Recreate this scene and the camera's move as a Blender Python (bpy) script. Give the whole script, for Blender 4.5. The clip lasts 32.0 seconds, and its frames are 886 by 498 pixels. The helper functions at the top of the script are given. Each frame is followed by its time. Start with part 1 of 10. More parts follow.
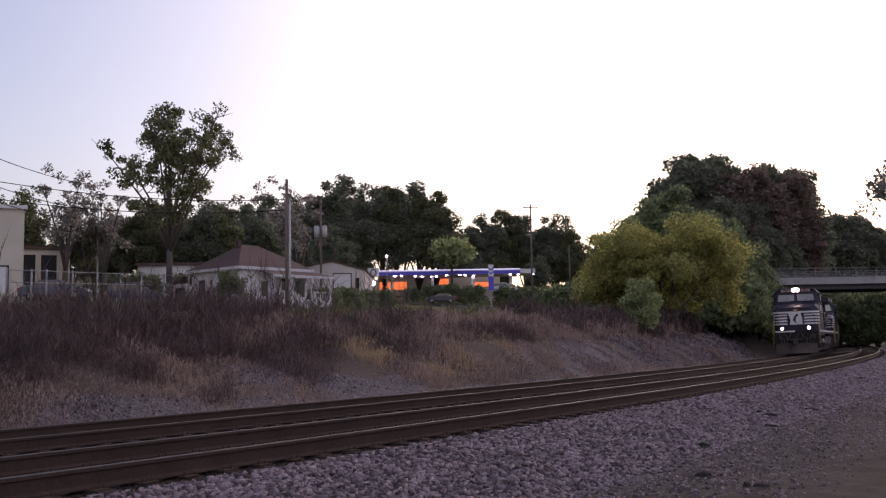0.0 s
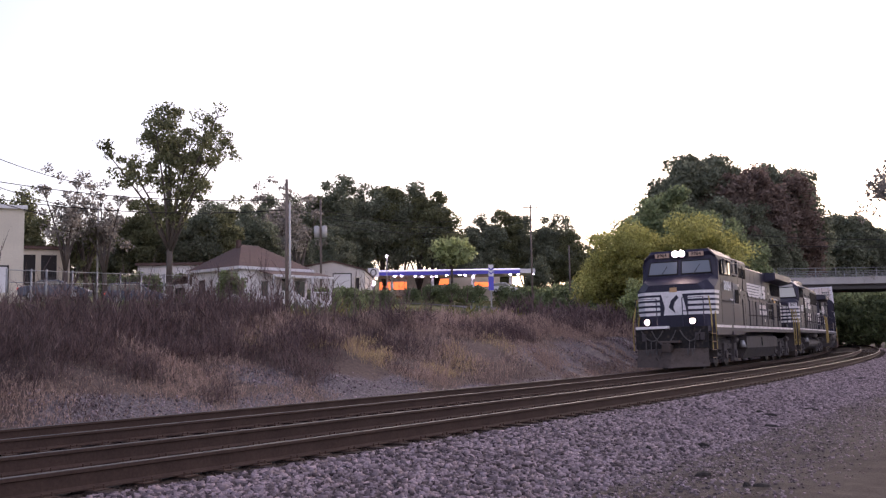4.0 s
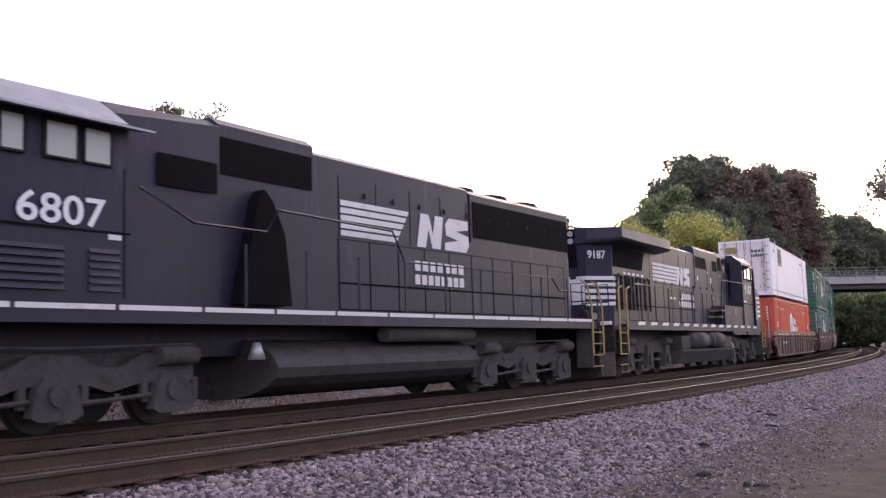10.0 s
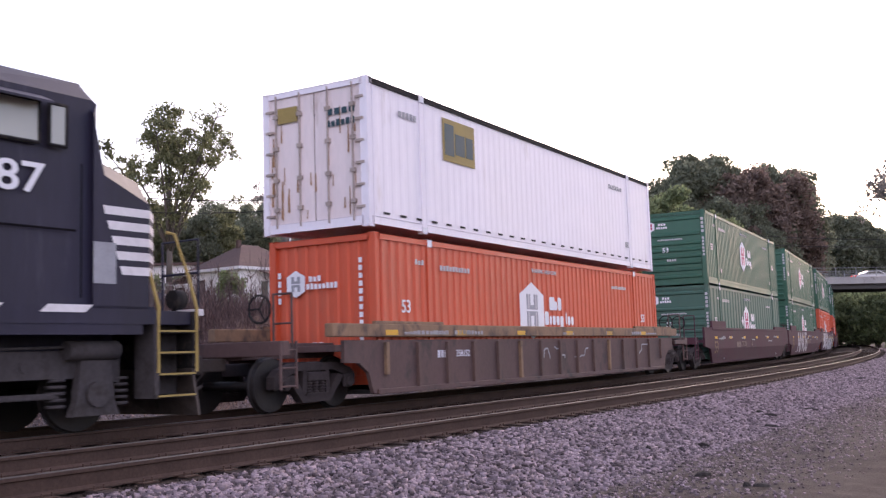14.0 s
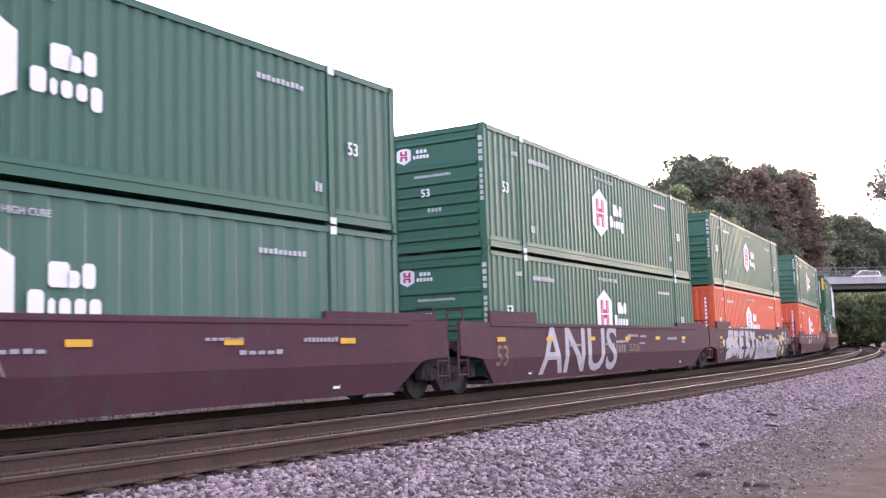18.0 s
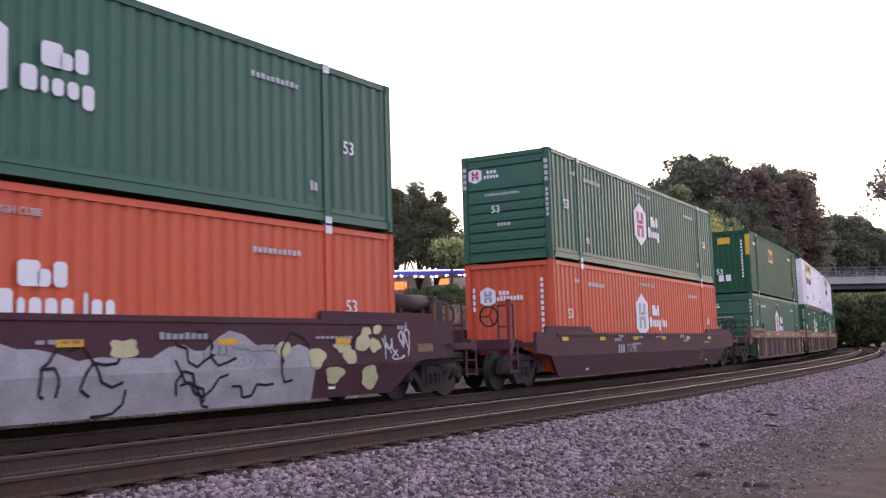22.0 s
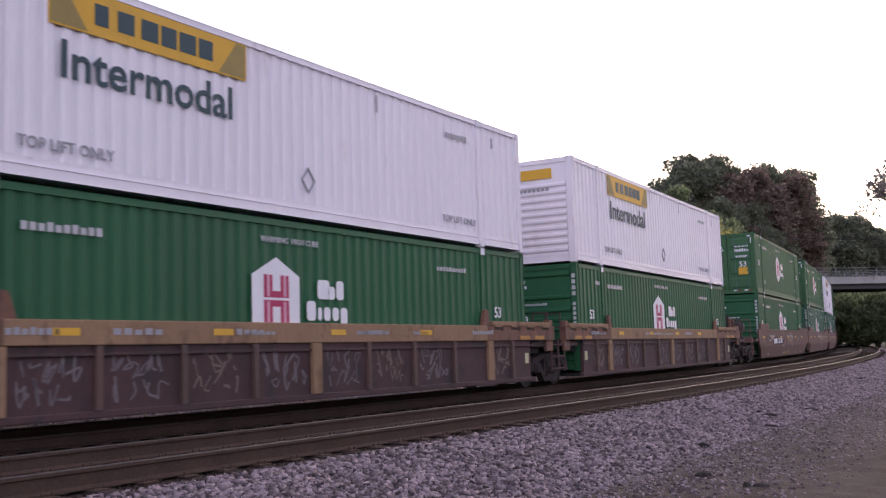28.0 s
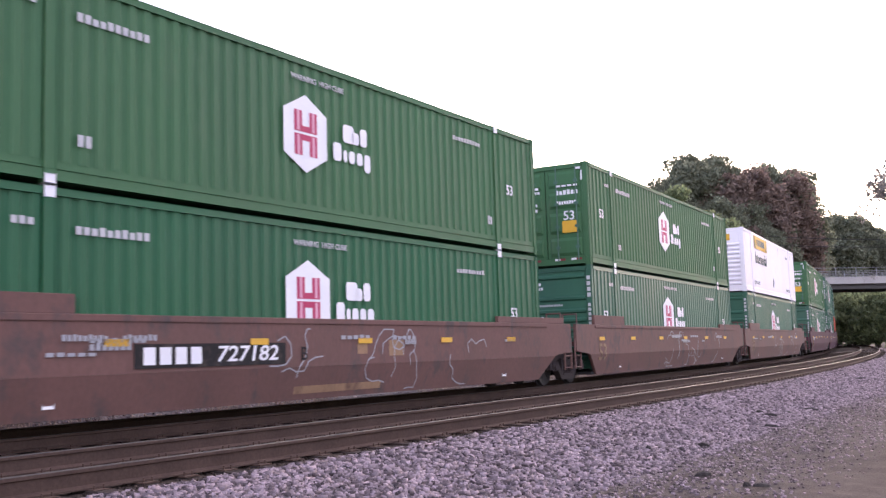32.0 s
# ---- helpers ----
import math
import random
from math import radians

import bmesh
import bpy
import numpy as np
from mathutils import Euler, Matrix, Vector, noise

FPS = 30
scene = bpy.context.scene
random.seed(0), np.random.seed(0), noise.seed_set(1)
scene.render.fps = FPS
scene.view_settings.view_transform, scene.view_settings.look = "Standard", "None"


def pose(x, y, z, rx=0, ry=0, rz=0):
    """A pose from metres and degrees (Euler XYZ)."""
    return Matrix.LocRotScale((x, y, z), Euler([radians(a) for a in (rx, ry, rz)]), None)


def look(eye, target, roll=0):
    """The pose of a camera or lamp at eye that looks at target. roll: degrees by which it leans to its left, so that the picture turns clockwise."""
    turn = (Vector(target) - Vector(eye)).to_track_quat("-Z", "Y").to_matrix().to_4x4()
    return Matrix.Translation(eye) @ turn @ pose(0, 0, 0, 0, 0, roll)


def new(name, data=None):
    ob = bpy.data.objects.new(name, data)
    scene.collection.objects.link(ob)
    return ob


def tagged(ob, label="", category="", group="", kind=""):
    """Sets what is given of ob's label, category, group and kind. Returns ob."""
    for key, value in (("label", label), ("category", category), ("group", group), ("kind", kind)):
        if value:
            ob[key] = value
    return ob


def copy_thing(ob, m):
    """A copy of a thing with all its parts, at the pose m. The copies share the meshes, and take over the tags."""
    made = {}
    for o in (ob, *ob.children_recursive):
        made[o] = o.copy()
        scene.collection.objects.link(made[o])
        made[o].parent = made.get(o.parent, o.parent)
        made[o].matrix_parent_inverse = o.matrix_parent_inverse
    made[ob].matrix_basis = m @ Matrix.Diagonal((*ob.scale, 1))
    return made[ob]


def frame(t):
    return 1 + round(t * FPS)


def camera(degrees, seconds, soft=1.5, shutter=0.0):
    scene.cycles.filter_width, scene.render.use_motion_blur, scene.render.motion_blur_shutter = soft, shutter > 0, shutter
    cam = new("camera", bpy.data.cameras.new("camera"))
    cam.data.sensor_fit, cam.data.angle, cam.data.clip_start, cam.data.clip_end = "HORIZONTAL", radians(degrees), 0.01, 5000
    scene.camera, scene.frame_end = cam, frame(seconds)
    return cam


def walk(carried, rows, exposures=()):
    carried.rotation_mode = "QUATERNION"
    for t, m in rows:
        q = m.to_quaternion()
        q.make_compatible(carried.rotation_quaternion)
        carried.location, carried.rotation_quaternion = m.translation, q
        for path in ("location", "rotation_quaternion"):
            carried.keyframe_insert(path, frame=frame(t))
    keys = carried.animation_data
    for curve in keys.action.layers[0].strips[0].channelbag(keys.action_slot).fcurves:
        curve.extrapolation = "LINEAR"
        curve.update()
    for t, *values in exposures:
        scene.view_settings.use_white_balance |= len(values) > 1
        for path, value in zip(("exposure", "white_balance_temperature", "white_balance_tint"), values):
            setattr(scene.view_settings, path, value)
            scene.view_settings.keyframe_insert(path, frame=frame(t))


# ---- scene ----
# Camera: it stands still beside the double track, about one metre above the rails.
CAM_H = 1.02
cam = camera(47.69, 32.0, soft=1.3, shutter=0.15)
EXPOSURE = [(0.0, 0.0), (1.0, 0.4), (2.0, 0.65), (3.0, 0.75), (6.0, 0.8), (9.0, 1.1), (12.0, 1.2), (13.0, 1.3), (15.0, 1.3), (18.0, 2.1), (19.0, 1.85), (20.0, 1.5), (21.0, 1.45), (22.0, 1.15), (23.0, 1.1), (24.0, 1.2), (27.0, 1.15), (28.0, 0.85), (29.0, 0.5), (30.0, 0.6), (31.0, 0.95), (32.0, 1.8)]
eye = (0.0, 0.0, CAM_H)
aim = (0.0, math.cos(radians(5.44)), CAM_H + math.sin(radians(5.44)))
walk(cam, [(0.0, look(eye, aim, -0.94)), (32.0, look(eye, aim, -0.94))], exposures=[(t, v, 6500, 27) for t, v in EXPOSURE])

# World: dusk sky, the sun low and veiled.
world = bpy.data.worlds.new("dusk_sky")
scene.world = world
world.use_nodes = True
wn = world.node_tree
sky = wn.nodes.new("ShaderNodeTexSky")
sky.sky_type = "NISHITA"
sky.sun_disc = False
sky.sun_elevation = radians(30)
sky.sun_rotation = radians(24)
sky.dust_density = 3.0
sky.ozone_density = 1.0
wn.links.new(sky.outputs[0], wn.nodes["Background"].inputs[0])
wn.nodes["Background"].inputs[1].default_value = 0.125
# added wide fill from behind the camera; the sky's own sun stands ahead
fill_sun_data = bpy.data.lights.new("fill_sun", "SUN")
fill_sun_data.energy = 0.75
fill_sun_data.angle = radians(80)
fill_sun_data.color = (1.0, 0.93, 0.9)
fill_sun = new("fill_sun", fill_sun_data)
fill_sun.matrix_world = look((8, -60, 30), (0, 0, 0))

# ---- the line of the track: s runs along it, away from the camera's foot point; lat is positive towards the camera ----
PHI, FOOT, K0, K1, TRACK_GAP = 2.5439, 12.698, 2.9525e-3, -1.8075e-5, 4.3645
FAR_Z = -0.1  # the far track lies a little lower than the near one
SG = np.arange(-260.0, 520.01, 0.5)
kap = np.where(SG > 0, K0 + K1 * np.minimum(SG, 108.0), K0)
zero = int(np.argmin(np.abs(SG)))


def summed(a):
    c = np.concatenate([[0.0], np.cumsum((a[1:] + a[:-1]) * 0.25)])
    return c - c[zero]


TH = summed(kap) + PHI - math.pi / 2
TX = summed(np.cos(TH)) + FOOT * math.cos(PHI)
TY = summed(np.sin(TH)) + FOOT * math.sin(PHI)


def heading(s):
    return float(np.interp(s, SG, TH))


def spot(s, lat=0.0, z=0.0):
    a = heading(s)
    return Vector((float(np.interp(s, SG, TX)) + math.sin(a) * lat, float(np.interp(s, SG, TY)) - math.cos(a) * lat, z))


def travelled(t):
    q = t - 16.0
    return 9.586 * q + 0.5845 * q * q / 20 + 0.1303 * q ** 3 / 1000


def on_track(u, half, t):
    """Pose of a vehicle whose middle lies u metres along the train, carried at half metres before and behind."""
    s = u - travelled(t)
    a, b = spot(s - half, 0.0, FAR_Z), spot(s + half, 0.0, FAR_Z)
    m = (a + b) / 2
    d = b - a
    return Matrix.Translation(m) @ pose(0, 0, 0, 0, 0, math.degrees(math.atan2(d.y, d.x))) @ pose(0, 0, 0, -1.0)


def along(xs, ys):
    """s and lat of many ground points."""
    s_out, l_out = np.zeros(len(xs)), np.zeros(len(xs))
    tx, ty, ta, sg = TX[::4], TY[::4], TH[::4], SG[::4]
    for i in range(0, len(xs), 4000):
        x, y = xs[i:i + 4000], ys[i:i + 4000]
        k = ((x[:, None] - tx) ** 2 + (y[:, None] - ty) ** 2).argmin(1)
        dx, dy = x - tx[k], y - ty[k]
        s_out[i:i + 4000] = sg[k] + dx * np.cos(ta[k]) + dy * np.sin(ta[k])
        l_out[i:i + 4000] = dx * np.sin(ta[k]) - dy * np.cos(ta[k])
    return s_out, l_out


LAT_KNOTS = np.array([-400, -150, -105, -60, -30, -12, -8.5, -5.5, -3.6, -2.7, -1.9, -1.45, 1.5, 2.4, 5.6, 6.1, 7.6, 9.0, 14.0, 40.0, 200.0])
LAT_Z = np.array([16.0, 11.0, 8.6, 5.2, 2.9, 1.95, 1.8, 0.9, -0.25, -0.6, -0.4, -0.315, -0.315, -0.22, -0.212, -0.27, -0.62, -0.66, -0.6, -0.4, 2.0])


def lift(lat):
    return np.interp(lat, LAT_KNOTS, LAT_Z)


def ground_z(x, y):
    s, lat = along(np.array([float(x)]), np.array([float(y)]))
    return float(terrain(np.array([float(x)]), np.array([float(y)]), s, lat)[0])


def ripple(x, y, f, seed):
    r = np.random.RandomState(seed)
    out = np.zeros_like(x)
    for k in range(7):
        a = r.uniform(0, 2 * math.pi)
        g = f * r.uniform(0.6, 1.8)
        out += np.sin((x * math.cos(a) + y * math.sin(a)) * g + r.uniform(0, 6.28)) / 7
    return out


def terrain(x, y, s, lat):
    z = lift(lat)
    z = np.where((lat < -3.6) & (z > 0), z * (1 - 0.36 * np.clip((34 - s) / 22, 0, 1) * np.clip((70 + lat) / 40, 0, 1)), z)
    slope = np.clip((-lat - 3.0) / 2.0, 0, 1) * np.clip((40 + lat) / 20, 0.25, 1)
    z = z + slope * (ripple(s, lat, 0.45, 3) * 0.55 + ripple(s, lat, 1.7, 4) * 0.22)
    rock = np.clip((-lat - 3.0) / 0.6, 0, 1) * np.clip((8.5 + lat) / 2.0, 0, 1) * np.clip((s - 26) / 12, 0, 1)
    z = z + rock * 0.35 * np.abs(ripple(s - 0.9 * lat, lat * 0.2, 2.2, 5))
    z = z + (2.0 * np.clip((y - 118) / 28, 0, 1) + 0.06 * np.clip(y - 150, 0, 250)) * np.clip((-lat - 35) / 15, 0, 1)
    near = np.clip((lat - 6.4) / 1.5, 0, 1)
    z = z + near * (ripple(x, y, 1.3, 6) * 0.07 + ripple(x, y, 3.6, 7) * 0.025)
    # the fill that carries the road up to the bridge, clear of the railway cutting
    across = np.clip(1.5 - np.abs(y - 118) / 9, 0, 1)
    fill = across * np.clip((37.5 - x) / 9.0, 0, 1) * np.clip((x - 8) / 18, 0, 1)
    fill2 = across * np.clip((x - 57.5) / 9.0, 0, 1)
    for f in (fill, fill2):
        z = np.maximum(z, z * (1 - f) + 7.05 * f)
    return z


# ---- helpers for meshes ----
def part(name, bm, material, parent=None, label=""):
    me = bpy.data.meshes.new(name)
    bm.to_mesh(me)
    bm.free()
    for m in (material if isinstance(material, (list, tuple)) else [material]):
        me.materials.append(m)
    ob = new(name, me)
    if parent is not None:
        ob.parent = parent
    if label:
        tagged(ob, label)
    return ob


def share(name, like, parent, m, label=""):
    ob = new(name, like.data)
    ob.parent = parent
    ob.matrix_basis = m
    if label:
        tagged(ob, label)
    return ob


def thing(name, label, category, group="", kind=""):
    return tagged(new(name), label, category, group, kind)


def box(bm, x0, x1, y0, y1, z0, z1, bevel=0.0, m=None, mi=0):
    r = bmesh.ops.create_cube(bm, size=1.0)
    vs = r["verts"]
    for v in vs:
        v.co = Vector((x0 + (v.co.x + 0.5) * (x1 - x0), y0 + (v.co.y + 0.5) * (y1 - y0), z0 + (v.co.z + 0.5) * (z1 - z0)))
    faces = list({f for v in vs for f in v.link_faces})
    if bevel:
        es = list({e for v in vs for e in v.link_edges})
        out = bmesh.ops.bevel(bm, geom=es, offset=bevel, segments=2, affect="EDGES", profile=0.6)
        faces = out["faces"]
        vs = list({v for f in faces for v in f.verts})
    if mi:
        for f in faces:
            f.material_index = mi
    if m is not None:
        bmesh.ops.transform(bm, matrix=m, verts=vs)
    return vs


def rod(bm, a, b, r0, r1=None, n=8, caps=True):
    a, b = Vector(a), Vector(b)
    r1 = r0 if r1 is None else r1
    d = b - a
    if d.length < 1e-6:
        return
    q = d.to_track_quat("Z", "Y").to_matrix()
    ring = []
    for c, r in ((a, r0), (b, r1)):
        ring.append([bm.verts.new(c + q @ Vector((r * math.cos(2 * math.pi * i / n), r * math.sin(2 * math.pi * i / n), 0))) for i in range(n)])
    for i in range(n):
        f = bm.faces.new((ring[0][i], ring[0][(i + 1) % n], ring[1][(i + 1) % n], ring[1][i]))
        f.smooth = n > 6
    if caps:
        bm.faces.new(list(reversed(ring[0])))
        bm.faces.new(ring[1])


def pipe(bm, pts, r, n=6):
    """One bent tube through the points."""
    pts = [Vector(p) for p in pts]
    rings = []
    for i, p in enumerate(pts):
        d = (pts[min(i + 1, len(pts) - 1)] - pts[max(i - 1, 0)]).normalized()
        q = d.to_track_quat("Z", "Y").to_matrix()
        rings.append([p + q @ Vector((r * math.cos(2 * math.pi * k / n), r * math.sin(2 * math.pi * k / n), 0)) for k in range(n)])
    # keep neighbouring rings in step, so that the tube does not twist
    for i in range(1, len(rings)):
        best = min(range(n), key=lambda o: (rings[i][o] - rings[i - 1][0]).length)
        rings[i] = rings[i][best:] + rings[i][:best]
    loft(bm, rings)


def prism(bm, outline, a, b, axis="y", mi=0):
    """A closed outline of (p, q) pairs, drawn out from a to b along an axis: y takes (x, z), x takes (y, z), z takes (x, y)."""
    def at(p, q, w):
        return {"y": (p, w, q), "x": (w, p, q), "z": (p, q, w)}[axis]
    v0 = [bm.verts.new(at(p, q, a)) for p, q in outline]
    v1 = [bm.verts.new(at(p, q, b)) for p, q in outline]
    n = len(outline)
    fs = [bm.faces.new(v0), bm.faces.new(list(reversed(v1)))]
    for i in range(n):
        fs.append(bm.faces.new((v0[(i + 1) % n], v0[i], v1[i], v1[(i + 1) % n])))
    bmesh.ops.recalc_face_normals(bm, faces=fs)
    for f in fs:
        f.material_index = mi
    return v0 + v1


def loft(bm, rings, mi=0, smooth=False):
    """Joins rings of the same number of points, with caps at both ends."""
    vs = [[bm.verts.new(p) for p in r] for r in rings]
    n = len(rings[0])
    fs = []
    for a, b in zip(vs[:-1], vs[1:]):
        for i in range(n):
            fs.append(bm.faces.new((a[i], a[(i + 1) % n], b[(i + 1) % n], b[i])))
    for f in fs:
        f.smooth = smooth
    fs.append(bm.faces.new(list(reversed(vs[0]))))
    fs.append(bm.faces.new(vs[-1]))
    bmesh.ops.recalc_face_normals(bm, faces=fs)
    for f in fs:
        f.material_index = mi


def text_bm(words, size, m, depth=0.004):
    """Letters as a mesh, standing upright in the x-z plane and facing -y, then moved by m."""
    cu = bpy.data.curves.new("letters", "FONT")
    cu.body, cu.size, cu.extrude = words, size, depth
    cu.align_x, cu.align_y, cu.resolution_u = "CENTER", "CENTER", 3
    cu.offset = 0.012 * size
    ob = bpy.data.objects.new("letters", cu)
    me = bpy.data.meshes.new_from_object(ob)
    bm = bmesh.new()
    bm.from_mesh(me)
    bpy.data.objects.remove(ob)
    bpy.data.curves.remove(cu)
    bpy.data.meshes.remove(me)
    bmesh.ops.transform(bm, matrix=m @ pose(0, 0, 0, 90), verts=bm.verts)
    return bm


def raw(name, verts, faces, material, smooth=False, mat_ids=None):
    me = bpy.data.meshes.new(name)
    me.from_pydata(verts, [], faces)
    for m in (material if isinstance(material, (list, tuple)) else [material]):
        me.materials.append(m)
    if smooth:
        me.polygons.foreach_set("use_smooth", [True] * len(me.polygons))
    if mat_ids is not None:
        me.polygons.foreach_set("material_index", mat_ids)
    me.update()
    return me


# ---- materials ----
def mat(name, color, rough=0.6, metal=0.0, var=0.18, scale=1.2, grain=30.0, gvar=0.12, bump=0.15, dirt=None, dirt_at=0.55, dirt_soft=0.15, streak=1.0, isle=0.0, spec=0.5, rnd=0.0, trans=0.0):
    m = bpy.data.materials.new(name)
    m.use_nodes = True
    nt = m.node_tree
    N, L = nt.nodes, nt.links
    p = N["Principled BSDF"]
    tc = N.new("ShaderNodeTexCoord")
    mp = N.new("ShaderNodeMapping")
    mp.inputs["Scale"].default_value = (1.0, 1.0, streak)
    L.new(tc.outputs["Object"], mp.inputs[0])
    big = N.new("ShaderNodeTexNoise")
    big.inputs["Scale"].default_value, big.inputs["Detail"].default_value = scale, 6.0
    L.new(mp.outputs[0], big.inputs["Vector"])
    fine = N.new("ShaderNodeTexNoise")
    fine.inputs["Scale"].default_value, fine.inputs["Detail"].default_value = grain, 4.0
    L.new(mp.outputs[0], fine.inputs["Vector"])

    def maths(op, a, b, c=None):
        q = N.new("ShaderNodeMath")
        q.operation = op
        for i, v in enumerate((a, b, c)):
            if v is None:
                continue
            if isinstance(v, (int, float)):
                q.inputs[i].default_value = v
            else:
                L.new(v, q.inputs[i])
        return q.outputs[0]
    k = maths("MULTIPLY_ADD", big.outputs["Fac"], 2.4 * var, 1.0 - 1.2 * var)
    k2 = maths("MULTIPLY_ADD", fine.outputs["Fac"], 2.4 * gvar, 1.0 - 1.2 * gvar)
    k = maths("MULTIPLY", k, k2)
    if isle:
        g = N.new("ShaderNodeNewGeometry")
        k = maths("MULTIPLY", k, maths("MULTIPLY_ADD", g.outputs["Random Per Island"], 2 * isle, 1.0 - isle))
    if rnd:
        oi = N.new("ShaderNodeObjectInfo")
        k = maths("MULTIPLY", k, maths("MULTIPLY_ADD", oi.outputs["Random"], 2 * rnd, 1.0 - rnd))
    base = N.new("ShaderNodeVectorMath")
    base.operation = "SCALE"
    base.inputs[0].default_value = color
    L.new(k, base.inputs["Scale"])
    out = base.outputs[0]
    if dirt is not None:
        dn = N.new("ShaderNodeTexNoise")
        dn.inputs["Scale"].default_value, dn.inputs["Detail"].default_value = scale * 2.3, 9.0
        dn.inputs["Roughness"].default_value = 0.65
        L.new(mp.outputs[0], dn.inputs["Vector"])
        fac = N.new("ShaderNodeMapRange")
        fac.inputs[1].default_value, fac.inputs[2].default_value = dirt_at, dirt_at + dirt_soft
        L.new(dn.outputs["Fac"], fac.inputs[0])
        mx = N.new("ShaderNodeMix")
        mx.data_type = "RGBA"
        L.new(fac.outputs[0], mx.inputs[0])
        L.new(out, mx.inputs[6])
        mx.inputs[7].default_value = (*dirt, 1)
        out = mx.outputs[2]
    L.new(out, p.inputs["Base Color"])
    L.new(maths("MULTIPLY_ADD", big.outputs["Fac"], 0.25, max(0.05, rough - 0.12)), p.inputs["Roughness"])
    p.inputs["Metallic"].default_value = metal
    p.inputs["Specular IOR Level"].default_value = spec
    if trans:
        p.inputs["Subsurface Weight"].default_value = 0.0
    if bump:
        b = N.new("ShaderNodeBump")
        b.inputs["Strength"].default_value, b.inputs["Distance"].default_value = bump, 0.02
        L.new(fine.outputs["Fac"], b.inputs["Height"])
        L.new(b.outputs[0], p.inputs["Normal"])
    return m


def glow(name, color, strength):
    m = bpy.data.materials.new(name)
    m.use_nodes = True
    p = m.node_tree.nodes["Principled BSDF"]
    p.inputs["Base Color"].default_value = (*color, 1)
    p.inputs["Emission Color"].default_value = (*color, 1)
    p.inputs["Emission Strength"].default_value = strength
    return m


def glass(name, tint=(0.02, 0.025, 0.03), rough=0.05):
    m = bpy.data.materials.new(name)
    m.use_nodes = True
    p = m.node_tree.nodes["Principled BSDF"]
    p.inputs["Base Color"].default_value = (*tint, 1)
    p.inputs["Roughness"].default_value = rough
    p.inputs["Specular IOR Level"].default_value = 0.8
    return m
# ---- colours of the place ----
M_GRAVEL = mat("ballast_stone", (0.205, 0.162, 0.178), 0.9, var=0.3, scale=2.0, grain=60, gvar=0.35, bump=0.4, isle=0.75, spec=0.15)
M_BEDSTONE = mat("rust_stained_bed_stone", (0.034, 0.025, 0.021), 0.95, var=0.3, scale=2.0, grain=60, gvar=0.3, bump=0.4, isle=0.35, spec=0.05)
M_TIE = mat("creosoted_wood", (0.034, 0.025, 0.023), 0.9, var=0.4, scale=4, grain=25, gvar=0.35, bump=0.5, rnd=0.3, spec=0.12)
M_RAIL = mat("rail_rusty_web", (0.07, 0.045, 0.037), 0.85, var=0.3, scale=2.5, grain=30, gvar=0.25, spec=0.12)
M_RAILTOP = mat("rail_polished_head", (0.06, 0.052, 0.05), 0.6, metal=0.15, spec=0.2, var=0.1, scale=2.0, grain=20, gvar=0.1, bump=0.03)
M_BRUSH = mat("dry_purple_brown_stems", (0.12, 0.078, 0.074), 0.9, var=0.55, scale=0.5, grain=6, gvar=0.2, bump=0, isle=0.7)
M_TANGRASS = mat("dry_tan_grass", (0.46, 0.33, 0.18), 0.9, var=0.35, scale=0.4, grain=6, gvar=0.2, bump=0, isle=0.4)
M_PINKGRASS = mat("faded_broomsedge", (0.36, 0.25, 0.205), 0.9, var=0.35, scale=0.4, grain=6, gvar=0.2, bump=0, isle=0.4)
M_WEED = mat("green_weed_leaves", (0.13, 0.15, 0.06), 0.8, var=0.4, scale=0.4, grain=6, gvar=0.2, bump=0, isle=0.4)
M_BARK = mat("grey_brown_bark", (0.1, 0.08, 0.07), 0.9, var=0.3, scale=2, grain=14, gvar=0.4, bump=0.6, streak=0.3)


